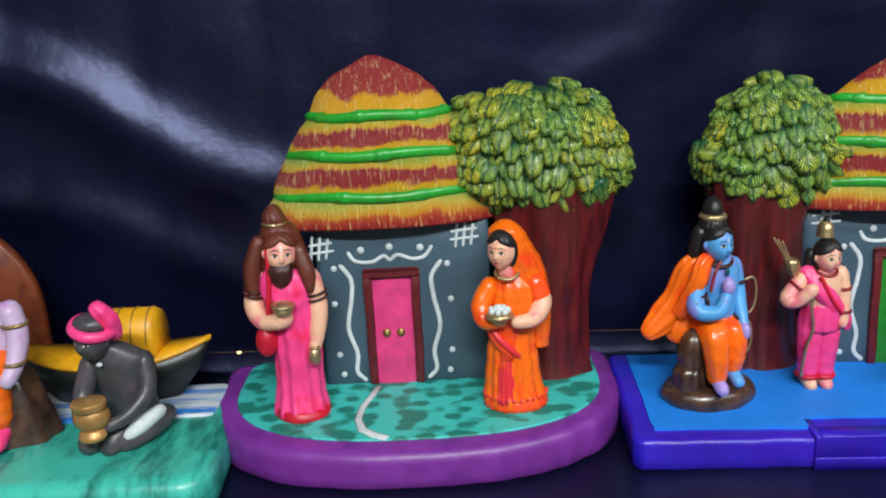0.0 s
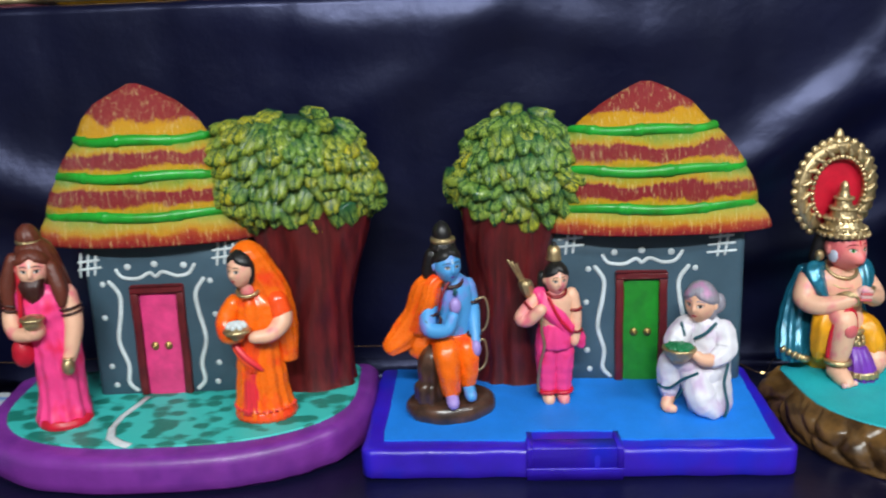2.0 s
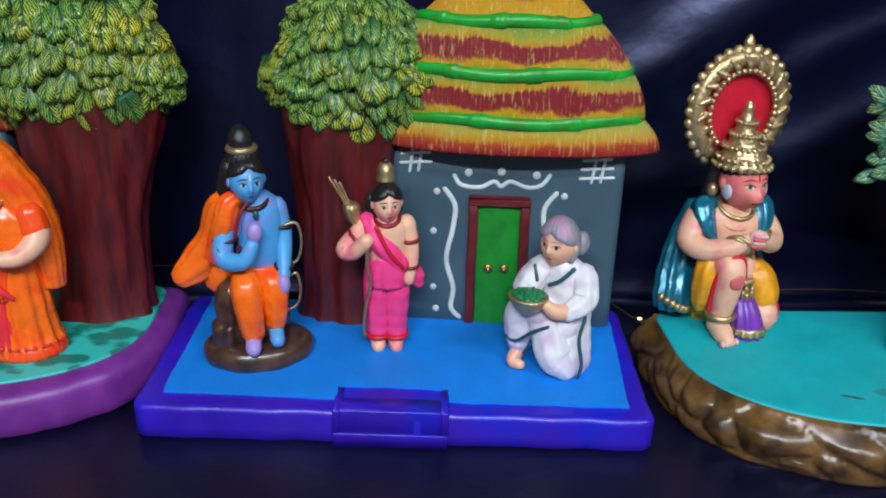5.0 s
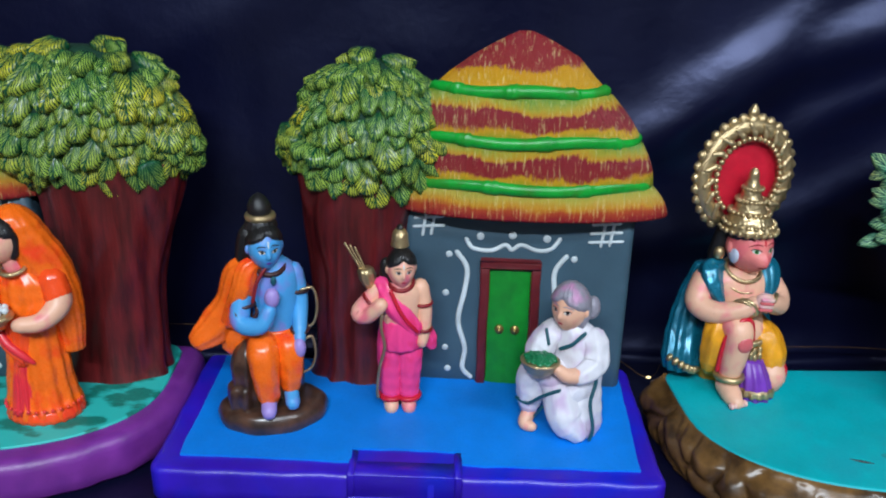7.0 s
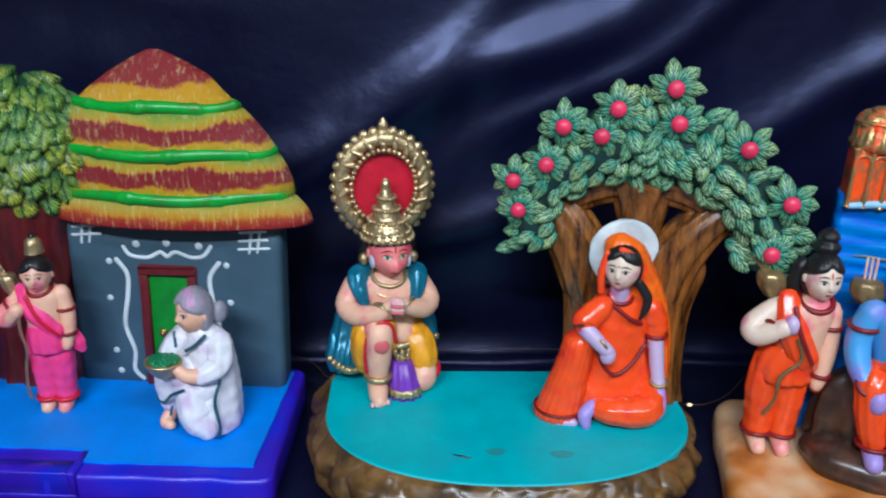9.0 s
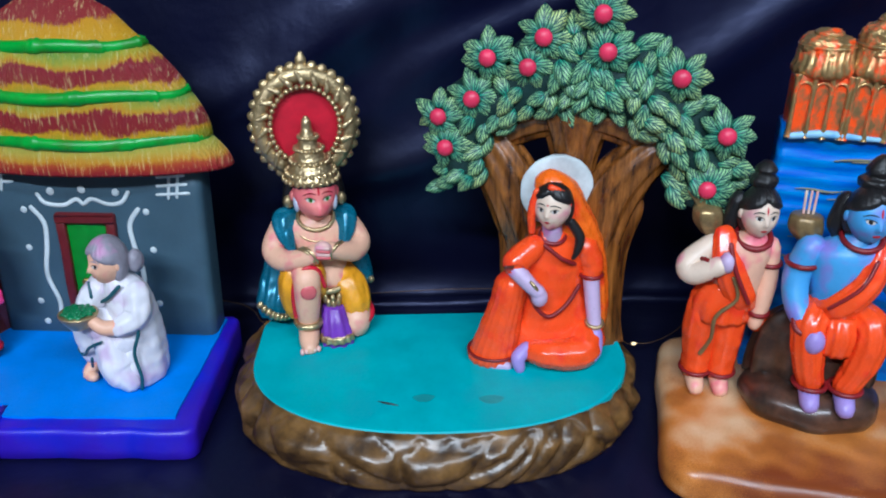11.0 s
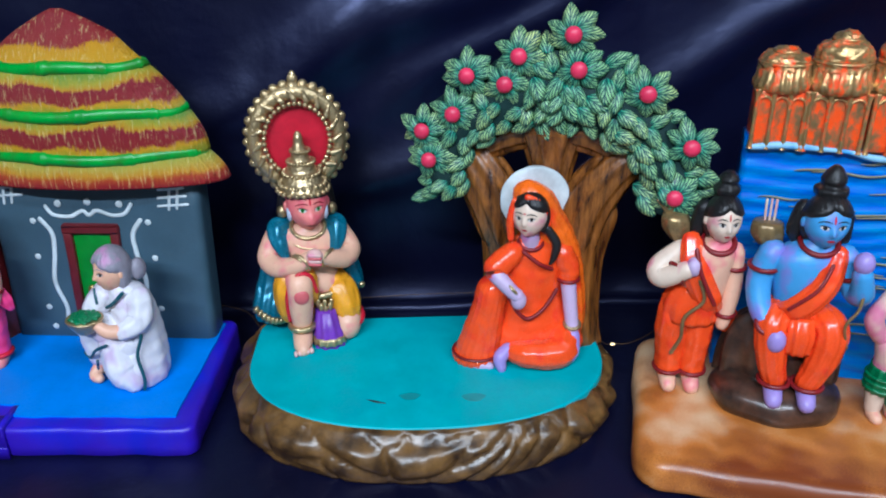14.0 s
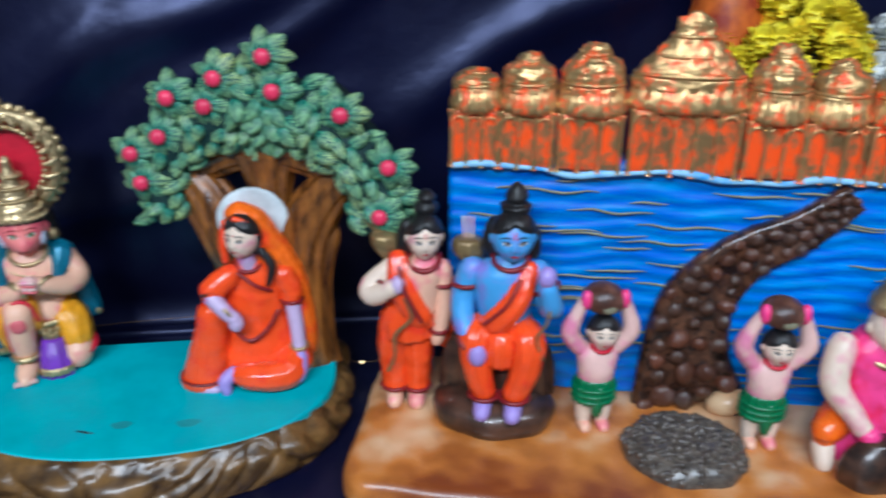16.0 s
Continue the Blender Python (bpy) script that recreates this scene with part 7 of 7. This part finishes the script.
D.robe([(-0.10, -0.04, 0.68, 0.04, 0.04), (-0.115, -0.04, 0.73, 0.07, 0.06), (-0.125, -0.04, 0.775, 0.066, 0.058), (-0.13, -0.04, 0.79, 0.04, 0.04)], OLDGOLD, 8, 0.05)
for k in range(4):
    D.limb([(-0.13 - 0.01 * k, -0.04, 0.78, 0.006), (-0.155 - 0.022 * k, -0.04, 0.84, 0.006)], OLDGOLD)
D.limb([(0.0, 0.12, 0.565, 0.008), (0.03, 0.125, 0.48, 0.008), (-0.05, 0.125, 0.40, 0.009), (-0.055, 0.12, 0.30, 0.008), (-0.09, 0.11, 0.22, 0.010)], OLDGOLD)
D.hoop((0.085, 0.02, 0.70), 0.070, 0.065, 0.012, DARKRED, (28, 0, 0))
D.hoop((0.18, 0.005, 0.59), 0.05, 0.048, 0.009, DARKRED)
D.hoop((0.165, 0.035, 0.385), 0.042, 0.04, 0.009, DARKRED)
D.hoop((-0.115, 0.075, 0.575), 0.047, 0.046, 0.009, DARKRED, (0, 78, 30))
D.limb([(-0.03, 0.095, 0.69, 0.010), (0.0, 0.13, 0.60, 0.010), (0.08, 0.13, 0.47, 0.010)], DARKRED)
D.done()

# seated blue doll on a boulder
D = Doll("seated_figurine", coast_pose(0.048, 0.052, -2), 0.220, "blue doll in scarlet cloth seated on a dark boulder", slim=0.87)
D.robe([(0.0, 0, 0.0, 0.265, 0.175), (0.0, 0, 0.04, 0.285, 0.185), (0.0, 0, 0.09, 0.265, 0.17), (0.0, -0.01, 0.125, 0.20, 0.12)], ROCK, 7, 0.03)
D.robe([(0.0, -0.06, 0.08, 0.255, 0.10), (0.0, -0.06, 0.22, 0.25, 0.10), (0.0, -0.06, 0.33, 0.21, 0.09), (-0.02, -0.06, 0.40, 0.10, 0.05)], ROCK, 9, 0.09, 3)
D.robe([(0.03, -0.01, 0.34, 0.13, 0.09), (0.03, 0, 0.42, 0.135, 0.095), (0.03, 0, 0.47, 0.115, 0.085)], SCARLET, 11, 0.04)
D.limb([(-0.03, 0.0, 0.41, 0.075), (-0.078, 0.08, 0.40, 0.068), (-0.068, 0.10, 0.29, 0.060), (-0.035, 0.10, 0.17, 0.048)], SCARLET, folds=11, depth=0.05, seg=44)
D.limb([(0.09, 0.0, 0.41, 0.075), (0.150, 0.08, 0.40, 0.068), (0.142, 0.10, 0.29, 0.060), (0.10, 0.10, 0.17, 0.048)], SCARLET, folds=11, depth=0.05, seg=44)
D.robe([(0.03, 0.11, 0.30, 0.05, 0.03), (0.03, 0.11, 0.38, 0.06, 0.04), (0.03, 0.09, 0.44, 0.05, 0.03)], SCARLET, 9, 0.1)
for u in (-0.035, 0.10):
    D.hoop((u, 0.10, 0.165), 0.060, 0.056, 0.009, DARKRED)
    D.limb([(u, 0.11, 0.14, 0.040), (u, 0.165, 0.115, 0.036)], VIOLETSKIN)
D.robe([(0.03, 0, 0.44, 0.105, 0.082), (0.025, 0, 0.55, 0.13, 0.09), (0.025, 0, 0.645, 0.145, 0.085), (0.04, 0, 0.69, 0.10, 0.065), (0.05, 0, 0.73, 0.05, 0.045)], BLUESKIN)
D.limb([(0.13, 0.04, 0.68, 0.038), (0.09, 0.10, 0.58, 0.046), (0.0, 0.105, 0.48, 0.05), (-0.07, 0.06, 0.45, 0.03)], SCARLET, 0.5, 6, 0.1, 24)
D.limb([(-0.115, 0.0, 0.65, 0.055), (-0.15, 0.01, 0.54, 0.052), (-0.135, 0.06, 0.44, 0.045), (-0.08, 0.12, 0.375, 0.034)], BLUESKIN)
D.ball((-0.065, 0.135, 0.355), (0.042, 0.036, 0.048), VIOLETSKIN)
D.limb([(0.17, 0.0, 0.655, 0.052), (0.225, 0.03, 0.545, 0.052), (0.235, 0.08, 0.56, 0.046), (0.215, 0.10, 0.64, 0.038)], BLUESKIN)
D.ball((0.21, 0.105, 0.685), (0.040, 0.035, 0.042), VIOLETSKIN)
D.head((0.058, 0.03, 0.80), (0.090, 0.082, 0.094), 10, BLUESKIN, HAIR, 0.52, RED, RED)
D.limb([(-0.025, -0.01, 0.83, 0.036), (-0.045, -0.01, 0.75, 0.034), (-0.04, -0.01, 0.71, 0.02)], HAIR)
D.limb([(0.14, -0.01, 0.81, 0.03), (0.145, -0.01, 0.73, 0.028)], HAIR)
D.robe([(0.06, 0, 0.89, 0.062, 0.055), (0.06, 0, 0.915, 0.066, 0.06), (0.06, 0, 0.93, 0.044, 0.042), (0.062, 0, 0.95, 0.05, 0.046), (0.062, 0, 0.985, 0.028, 0.028), (0.062, 0, 1.0, 0.01, 0.01)], HAIR, 7, 0.04)
D.robe([(-0.125, -0.05, 0.66, 0.045, 0.04), (-0.14, -0.05, 0.70, 0.068, 0.055), (-0.145, -0.05, 0.745, 0.062, 0.05), (-0.145, -0.05, 0.755, 0.03, 0.03)], OLDGOLD, 8, 0.05)
for k in range(3):
    D.limb([(-0.16 + 0.018 * k, -0.05, 0.74, 0.005), (-0.165 + 0.02 * k, -0.05, 0.835, 0.005)], PALE)
D.hoop((0.05, 0.02, 0.715), 0.070, 0.065, 0.010, DARKRED, (25, 0, 0))
D.hoop((-0.14, 0.005, 0.595), 0.056, 0.054, 0.009, DARKRED)
D.hoop((-0.10, 0.10, 0.405), 0.046, 0.044, 0.010, DARKRED, (40, 10, 0))
D.hoop((0.205, 0.015, 0.60), 0.054, 0.052, 0.009, DARKRED, (0, -20, 0))
D.limb([(0.10, 0.105, 0.665, 0.007), (0.055, 0.14, 0.58, 0.007), (-0.04, 0.135, 0.49, 0.007)], DARKRED)
D.limb([(0.235, 0.10, 0.62, 0.006), (0.225, 0.13, 0.52, 0.006), (0.185, 0.14, 0.45, 0.006), (0.215, 0.12, 0.35, 0.006)], OLDGOLD)
D.done()


def rock_bearer(m, label):
    D = Doll("small_figurine", m, 0.142, label, group="small figurines lifting rocks", slim=0.88)
    for u in (-0.06, 0.07):
        D.limb([(u, 0, 0.28, 0.07), (u, 0.01, 0.16, 0.062), (u, 0.01, 0.06, 0.05)], PALE)
        D.limb([(u, 0.02, 0.035, 0.045), (u, 0.075, 0.025, 0.038)], SKIN)
    D.robe([(0.0, 0, 0.19, 0.14, 0.10), (0.0, 0, 0.25, 0.145, 0.11), (0.0, 0, 0.36, 0.125, 0.10)], GREENCLOTH, 14, 0.06)
    D.robe([(0.005, 0.07, 0.12, 0.025, 0.04), (0.005, 0.08, 0.2, 0.045, 0.04), (0.005, 0.07, 0.33, 0.04, 0.04)], GREENCLOTH, 7, 0.08)
    D.robe([(0.0, 0, 0.33, 0.12, 0.09), (0.0, 0.01, 0.42, 0.125, 0.10), (0, 0, 0.53, 0.14, 0.09), (0, 0, 0.59, 0.07, 0.06)], PINKSKIN)
    for s in (-1, 1):
        D.limb([(s * 0.12, 0, 0.55, 0.055), (s * 0.205, 0.02, 0.67, 0.058), (s * 0.17, 0.03, 0.80, 0.044), (s * 0.13, 0.04, 0.88, 0.038)], PINKSKIN)
        D.ball((s * 0.125, 0.06, 0.90), (0.036, 0.04, 0.06), PINKROBE)
    D.head((0.01, 0.045, 0.68), (0.100, 0.092, 0.105), -6, PALE, HAIR, 0.48)
    D.hoop((0.01, 0.04, 0.585), 0.062, 0.055, 0.012, RED, (20, 0, 0))
    D.ball((0.0, 0.02, 0.89), (0.145, 0.12, 0.095), REDROCK, (0, 6, 0))
    for w in (0.22, 0.26, 0.30):
        D.hoop((0.0, 0.004, w), 0.140, 0.108, 0.010, GREENCLOTH)
    D.ball((0.01, 0.12, 0.87), (0.05, 0.02, 0.035), SEALINE)
    return D.done()


rock_bearer(coast_pose(0.134, 0.054, 12), "small doll in green holding a brown rock overhead")
rock_bearer(coast_pose(0.273, 0.059, 6), "small doll in green holding a brown rock overhead")

# crouching crowned doll with a boulder
D = Doll("kneeling_figurine", coast_pose(0.356, 0.055, 12), 0.172, "crouching pink doll in a gold crown with a dark boulder")
D.robe([(0.0, 0, 0.0, 0.20, 0.14), (0, 0, 0.10, 0.21, 0.15), (0, 0, 0.25, 0.18, 0.14), (0, 0, 0.42, 0.17, 0.13), (0, 0, 0.56, 0.19, 0.12), (0, 0, 0.65, 0.12, 0.09)], PINKROBE)
D.limb([(-0.19, 0, 0.58, 0.07), (-0.23, 0.06, 0.42, 0.065), (-0.16, 0.16, 0.30, 0.05), (-0.13, 0.20, 0.25, 0.045)], PALE)
D.limb([(0.19, 0, 0.58, 0.07), (0.23, 0.06, 0.42, 0.065), (0.16, 0.16, 0.30, 0.05), (0.13, 0.20, 0.25, 0.045)], PALE)
D.ball((-0.11, 0.22, 0.235), (0.05, 0.045, 0.045), PINKROBE)
D.ball((0.11, 0.22, 0.235), (0.05, 0.045, 0.045), PINKROBE)
D.limb([(-0.14, 0.02, 0.20, 0.09), (-0.22, 0.08, 0.17, 0.075), (-0.24, 0.10, 0.13, 0.05)], ORANGE)
D.limb([(-0.24, 0.10, 0.10, 0.055), (-0.25, 0.15, 0.035, 0.045)], PALE)
D.head((0.0, 0.05, 0.70), (0.115, 0.108, 0.125), -4, PALE, None, lips=DARKRED, muzzle=0.28)
D.robe([(0.0, 0.03, 0.78, 0.115, 0.105), (0.0, 0.03, 0.82, 0.12, 0.11), (0, 0.02, 0.87, 0.085, 0.08), (0, 0.02, 0.93, 0.06, 0.055), (0, 0.02, 0.98, 0.03, 0.03), (0, 0.02, 1.0, 0.01, 0.01)], GOLD, 22, 0.03)
D.hoop((0, 0.05, 0.575), 0.10, 0.09, 0.016, GOLD, (30, 0, 0))
D.robe([(-0.04, 0.26, -0.002, 0.18, 0.09), (-0.04, 0.26, 0.08, 0.195, 0.10), (-0.04, 0.25, 0.17, 0.16, 0.085), (-0.04, 0.25, 0.23, 0.09, 0.05)], ROCK, 5, 0.06)
D.done()

# kneeling dark doll with a pot, beside the boat
D = Doll("kneeling_figurine", pose(-0.3110, 0.655, 0.0385), 0.142, "kneeling charcoal doll in a pink turban holding a clay pot")
D.limb([(0.10, -0.08, 0.10, 0.10), (0.02, 0.08, 0.10, 0.095), (-0.02, 0.16, 0.06, 0.075)], GREYSKIN)
D.limb([(0.22, -0.14, 0.10, 0.08), (0.18, 0.0, 0.11, 0.09), (0.07, 0.12, 0.075, 0.085)], GREYSKIN)
D.limb([(-0.02, -0.05, 0.10, 0.09), (-0.12, 0.10, 0.085, 0.09), (-0.15, 0.15, 0.075, 0.08)], GREYSKIN)
D.limb([(0.24, -0.02, 0.19, 0.045), (0.16, 0.10, 0.16, 0.055), (0.10, 0.15, 0.12, 0.04)], WHITE)
D.robe([(0.06, -0.06, 0.08, 0.18, 0.14), (0.06, -0.06, 0.22, 0.165, 0.13), (0.045, -0.04, 0.40, 0.165, 0.125), (0.04, -0.02, 0.55, 0.20, 0.12), (0.03, 0, 0.64, 0.13, 0.09), (0.0, 0.02, 0.69, 0.07, 0.06)], GREYSKIN)
D.limb([(0.19, -0.02, 0.55, 0.066), (0.215, 0.05, 0.38, 0.055), (0.13, 0.16, 0.27, 0.045), (0.02, 0.22, 0.22, 0.040)], GREYSKIN)
D.limb([(-0.13, 0.0, 0.55, 0.072), (-0.18, 0.07, 0.38, 0.062), (-0.17, 0.18, 0.27, 0.05), (-0.12, 0.22, 0.24, 0.045)], GREYSKIN)
D.head((-0.055, 0.08, 0.735), (0.108, 0.108, 0.13), -22, GREYSKIN, None, lips=None, mark=RED)
D.ball((-0.05, 0.06, 0.845), (0.12, 0.115, 0.065), GREYSKIN)
D.hoop((-0.045, 0.065, 0.815), 0.118, 0.115, 0.035, PINKROBE, (12, 14, 0))
D.limb([(0.02, 0.10, 0.94, 0.055), (0.06, 0.07, 0.86, 0.06), (0.07, 0.04, 0.76, 0.045)], PINKROBE, folds=6, depth=0.06)
D.ball((-0.07, 0.235, 0.30), (0.110, 0.10, 0.10), COPPER)
D.robe([(-0.07, 0.245, 0.36, 0.100, 0.09), (-0.07, 0.25, 0.40, 0.105, 0.095), (-0.07, 0.25, 0.41, 0.10, 0.088)], COPPER)
D.robe([(-0.07, 0.27, 0.165, 0.07, 0.06), (-0.07, 0.265, 0.19, 0.085, 0.07), (-0.07, 0.25, 0.23, 0.07, 0.06)], COPPER)
D.ball((-0.02, 0.125, 0.59), (0.02, 0.012, 0.014), WHITE)
D.done()

# seated lilac doll at the end of the row
D = Doll("seated_figurine", pose(-0.4300, 0.672, 0.0385), 0.19, "lilac doll in orange cloth seated on a dark rock")
D.robe([(0.05, 0, 0.0, 0.22, 0.15), (0.04, 0, 0.12, 0.20, 0.14), (0.02, -0.02, 0.32, 0.15, 0.12), (0.02, -0.02, 0.40, 0.08, 0.06)], ROCK, 7, 0.06)
for u in (-0.06, 0.06):
    D.limb([(u, 0, 0.42, 0.08), (u, 0.10, 0.40, 0.08), (u, 0.12, 0.25, 0.068), (u, 0.12, 0.16, 0.058)], ORANGE)
    D.limb([(u, 0.12, 0.10, 0.045), (u, 0.19, 0.06, 0.042)], PINKROBE)
D.robe([(0, 0, 0.38, 0.125, 0.09), (0, 0, 0.55, 0.13, 0.09), (0, 0, 0.66, 0.14, 0.08), (0, 0, 0.72, 0.06, 0.05)], LILAC)
for s in (-1, 1):
    D.limb([(s * 0.145, 0, 0.66, 0.055), (s * 0.17, 0.02, 0.54, 0.05), (s * 0.16, 0.08, 0.42, 0.042), (s * 0.14, 0.13, 0.36, 0.04)], LILAC)
    D.hoop((s * 0.158, 0.01, 0.60), 0.056, 0.054, 0.010, OLDGOLD)
    D.hoop((s * 0.16, 0.08, 0.43), 0.048, 0.046, 0.010, OLDGOLD)
D.ball((0, 0.03, 0.80), (0.08, 0.08, 0.092), LILAC)
D.ball((0, 0, 0.85), (0.098, 0.088, 0.075), HAIR)
D.robe([(0, 0, 0.89, 0.06, 0.055), (0, 0, 0.95, 0.055, 0.05), (0, 0, 1.0, 0.01, 0.01)], HAIR)
D.done()

# orange arched panel behind it
bm = bmesh.new()
pts = [(-0.100, 0.0)] + [(-0.10 * math.cos(math.pi * k / 24), 0.125 + 0.10 * math.sin(math.pi * k / 24)) for k in range(25)] + [(0.100, 0.0)]
skin_rings(bm, [[(x * g, y, 0.002 + z) for x, z in pts] for y, g in ((-0.006, 0.96), (-0.004, 1.0), (0.006, 1.0), (0.008, 0.96))])
panel = solo("arched_panel", bm, PANELBROWN, "orange-brown arched plaster panel", "panel")
panel.matrix_world = pose(-0.538, 0.792, 0.0)

# ---- fairy-light wire along the back of the shelf ----
wire = thing("fairy_lights", Matrix.Translation((0.5, 0.82, 0.0)), "thin copper wire of small warm fairy lights", "string lights")
bm = bmesh.new()
stops = [(-1.35, 0.0, 0.05), (-0.96, -0.01, 0.07), (-0.725, -0.068, 0.080), (-0.50, -0.005, 0.06), (-0.15, 0.0, 0.05), (0.04, -0.005, 0.03), (0.0855, -0.040, 0.0235), (0.14, 0.0, 0.03), (0.36, 0.005, 0.03), (0.425, -0.075, 0.021), (0.4405, -0.086, 0.0205), (0.475, -0.080, 0.024), (0.60, 0.0, 0.035), (0.95, 0.01, 0.03)]
tube(bm, [(x, y, z, 0.0005) for x, y, z in stops], 0, 5, steps=8)
part("wire", bm, WIRE, wire)
for k in (2, 6, 10):
    x, y, z = stops[k]
    bm = bmesh.new()
    ball(bm, (x, y - 0.001, z), (0.0026, 0.0015, 0.0015), seg=10, rows=6)
    part("bulb", bm, bulb_mat, wire, "tiny warm bulb")

# ---- flowers beyond the city ----
def bouquet(name, m, label, petal, count, radius, seed, pot):
    rnd = random.Random(seed)
    root = thing(name, m, label, "flowers")
    bm = bmesh.new()
    robe(bm, [(0, 0, 0, 0.035, 0.035), (0, 0, 0.05, 0.055, 0.055), (0, 0, 0.13, 0.060, 0.060), (0, 0, 0.17, 0.040, 0.040), (0, 0, 0.185, 0.046, 0.046)], folds=10, depth=0.02)
    part("pot", bm, pot, root, "round clay flower pot")
    for k in range(count):
        a, b = rnd.uniform(0, 6.283), rnd.uniform(-0.5, 1.4)
        c = Vector((radius * math.cos(b) * math.cos(a), radius * 0.8 * math.cos(b) * math.sin(a), 0.245 + radius * 0.9 * math.sin(b)))
        bm = bmesh.new()
        ball(bm, c, 0.0125, seg=8, rows=6)
        for j in range(60):
            n = Vector((rnd.gauss(0, 1), rnd.gauss(0, 1), rnd.gauss(0, 1))).normalized()
            q = n.to_track_quat("Z", "Y").to_matrix().to_4x4()
            w = rnd.uniform(0.005, 0.008)
            pts = [Vector((0, 0, 0.004)), Vector((w, 0, 0.012)), Vector((w * 0.5, 0.0015, 0.0185)), Vector((-w * 0.5, 0.0015, 0.0185)), Vector((-w, 0, 0.012))]
            bm.faces.new([bm.verts.new(c + (q @ p)) for p in pts])
        part("flower_head", bm, petal, root, smooth=False)


bouquet("flower_pot", pose(1.380, 0.80, 0.055), "orange pot of yellow chrysanthemums", YELLOWPETAL, 72, 0.072, 3, ORANGECLAY)
bouquet("flower_pot", pose(1.505, 0.80, 0.045), "orange pot of white chrysanthemums", WHITEPETAL, 30, 0.05, 5, ORANGECLAY)
bm = bmesh.new()
robe(bm, [(0, 0, 0.0, 0.03, 0.03), (0, 0, 0.04, 0.040, 0.040), (0, 0, 0.16, 0.044, 0.044), (0, 0, 0.30, 0.042, 0.042), (0, 0, 0.36, 0.036, 0.036), (0, 0, 0.40, 0.026, 0.026), (0, 0, 0.42, 0.03, 0.03)])
jar = solo("clay_jar", bm, ORANGECLAY, "tall orange-brown clay jar beside the flowers", "jar")
jar.matrix_world = pose(1.322, 0.820, 0.0)

# ---- small bases on the shelf above ----
PINKBASE = paint("pink_base_paint", (0.72, 0.20, 0.22), 0.4)
for x, w, mat, words in ((-0.30, 0.07, PINKBASE, "pink painted base with a gold rim on the upper step"), (-0.13, 0.075, BOATYELLOW, "yellow painted base with a gold rim on the upper step"), (0.03, 0.07, PINKBASE, "pink painted base with a gold rim on the upper step")):
    root = thing("display_base", pose(x, 0.955, 0.452), words, "base")
    bm = bmesh.new()
    plate(bm, box_outline(-w, w, -0.045, 0.05, 0.02), 0.0, 0.03, 0, 0.005)
    part("block", bm, mat, root)
    bm = bmesh.new()
    pts = box_outline(-w - 0.001, w + 0.001, -0.046, 0.051, 0.021)
    skin_rings(bm, [[(px * g, py * g, z) for px, py in pts] for g, z in ((0.98, 0.002), (1.02, 0.004), (1.02, 0.009), (0.98, 0.011))])
    part("gold_rim", bm, GOLD, root)

# ---- ceiling lamps of the room ----
for x, y in ((0.1, -1.35), (1.5, -0.75)):
    root = thing("tube_light", pose(x, y, 1.86), "white ceiling tube light", "lamp", "tube lights")
    bm = bmesh.new()
    slab(bm, -0.65, 0.65, -0.04, 0.04, 0.005, 0.045, 0.004)
    part("housing", bm, WHITE, root)
    bm = bmesh.new()
    tube(bm, [(-0.6, 0, -0.008, 0.013), (0.6, 0, -0.008, 0.013)], 0, 12)
    part("tube", bm, lamp_mat, root, "lit white tube")
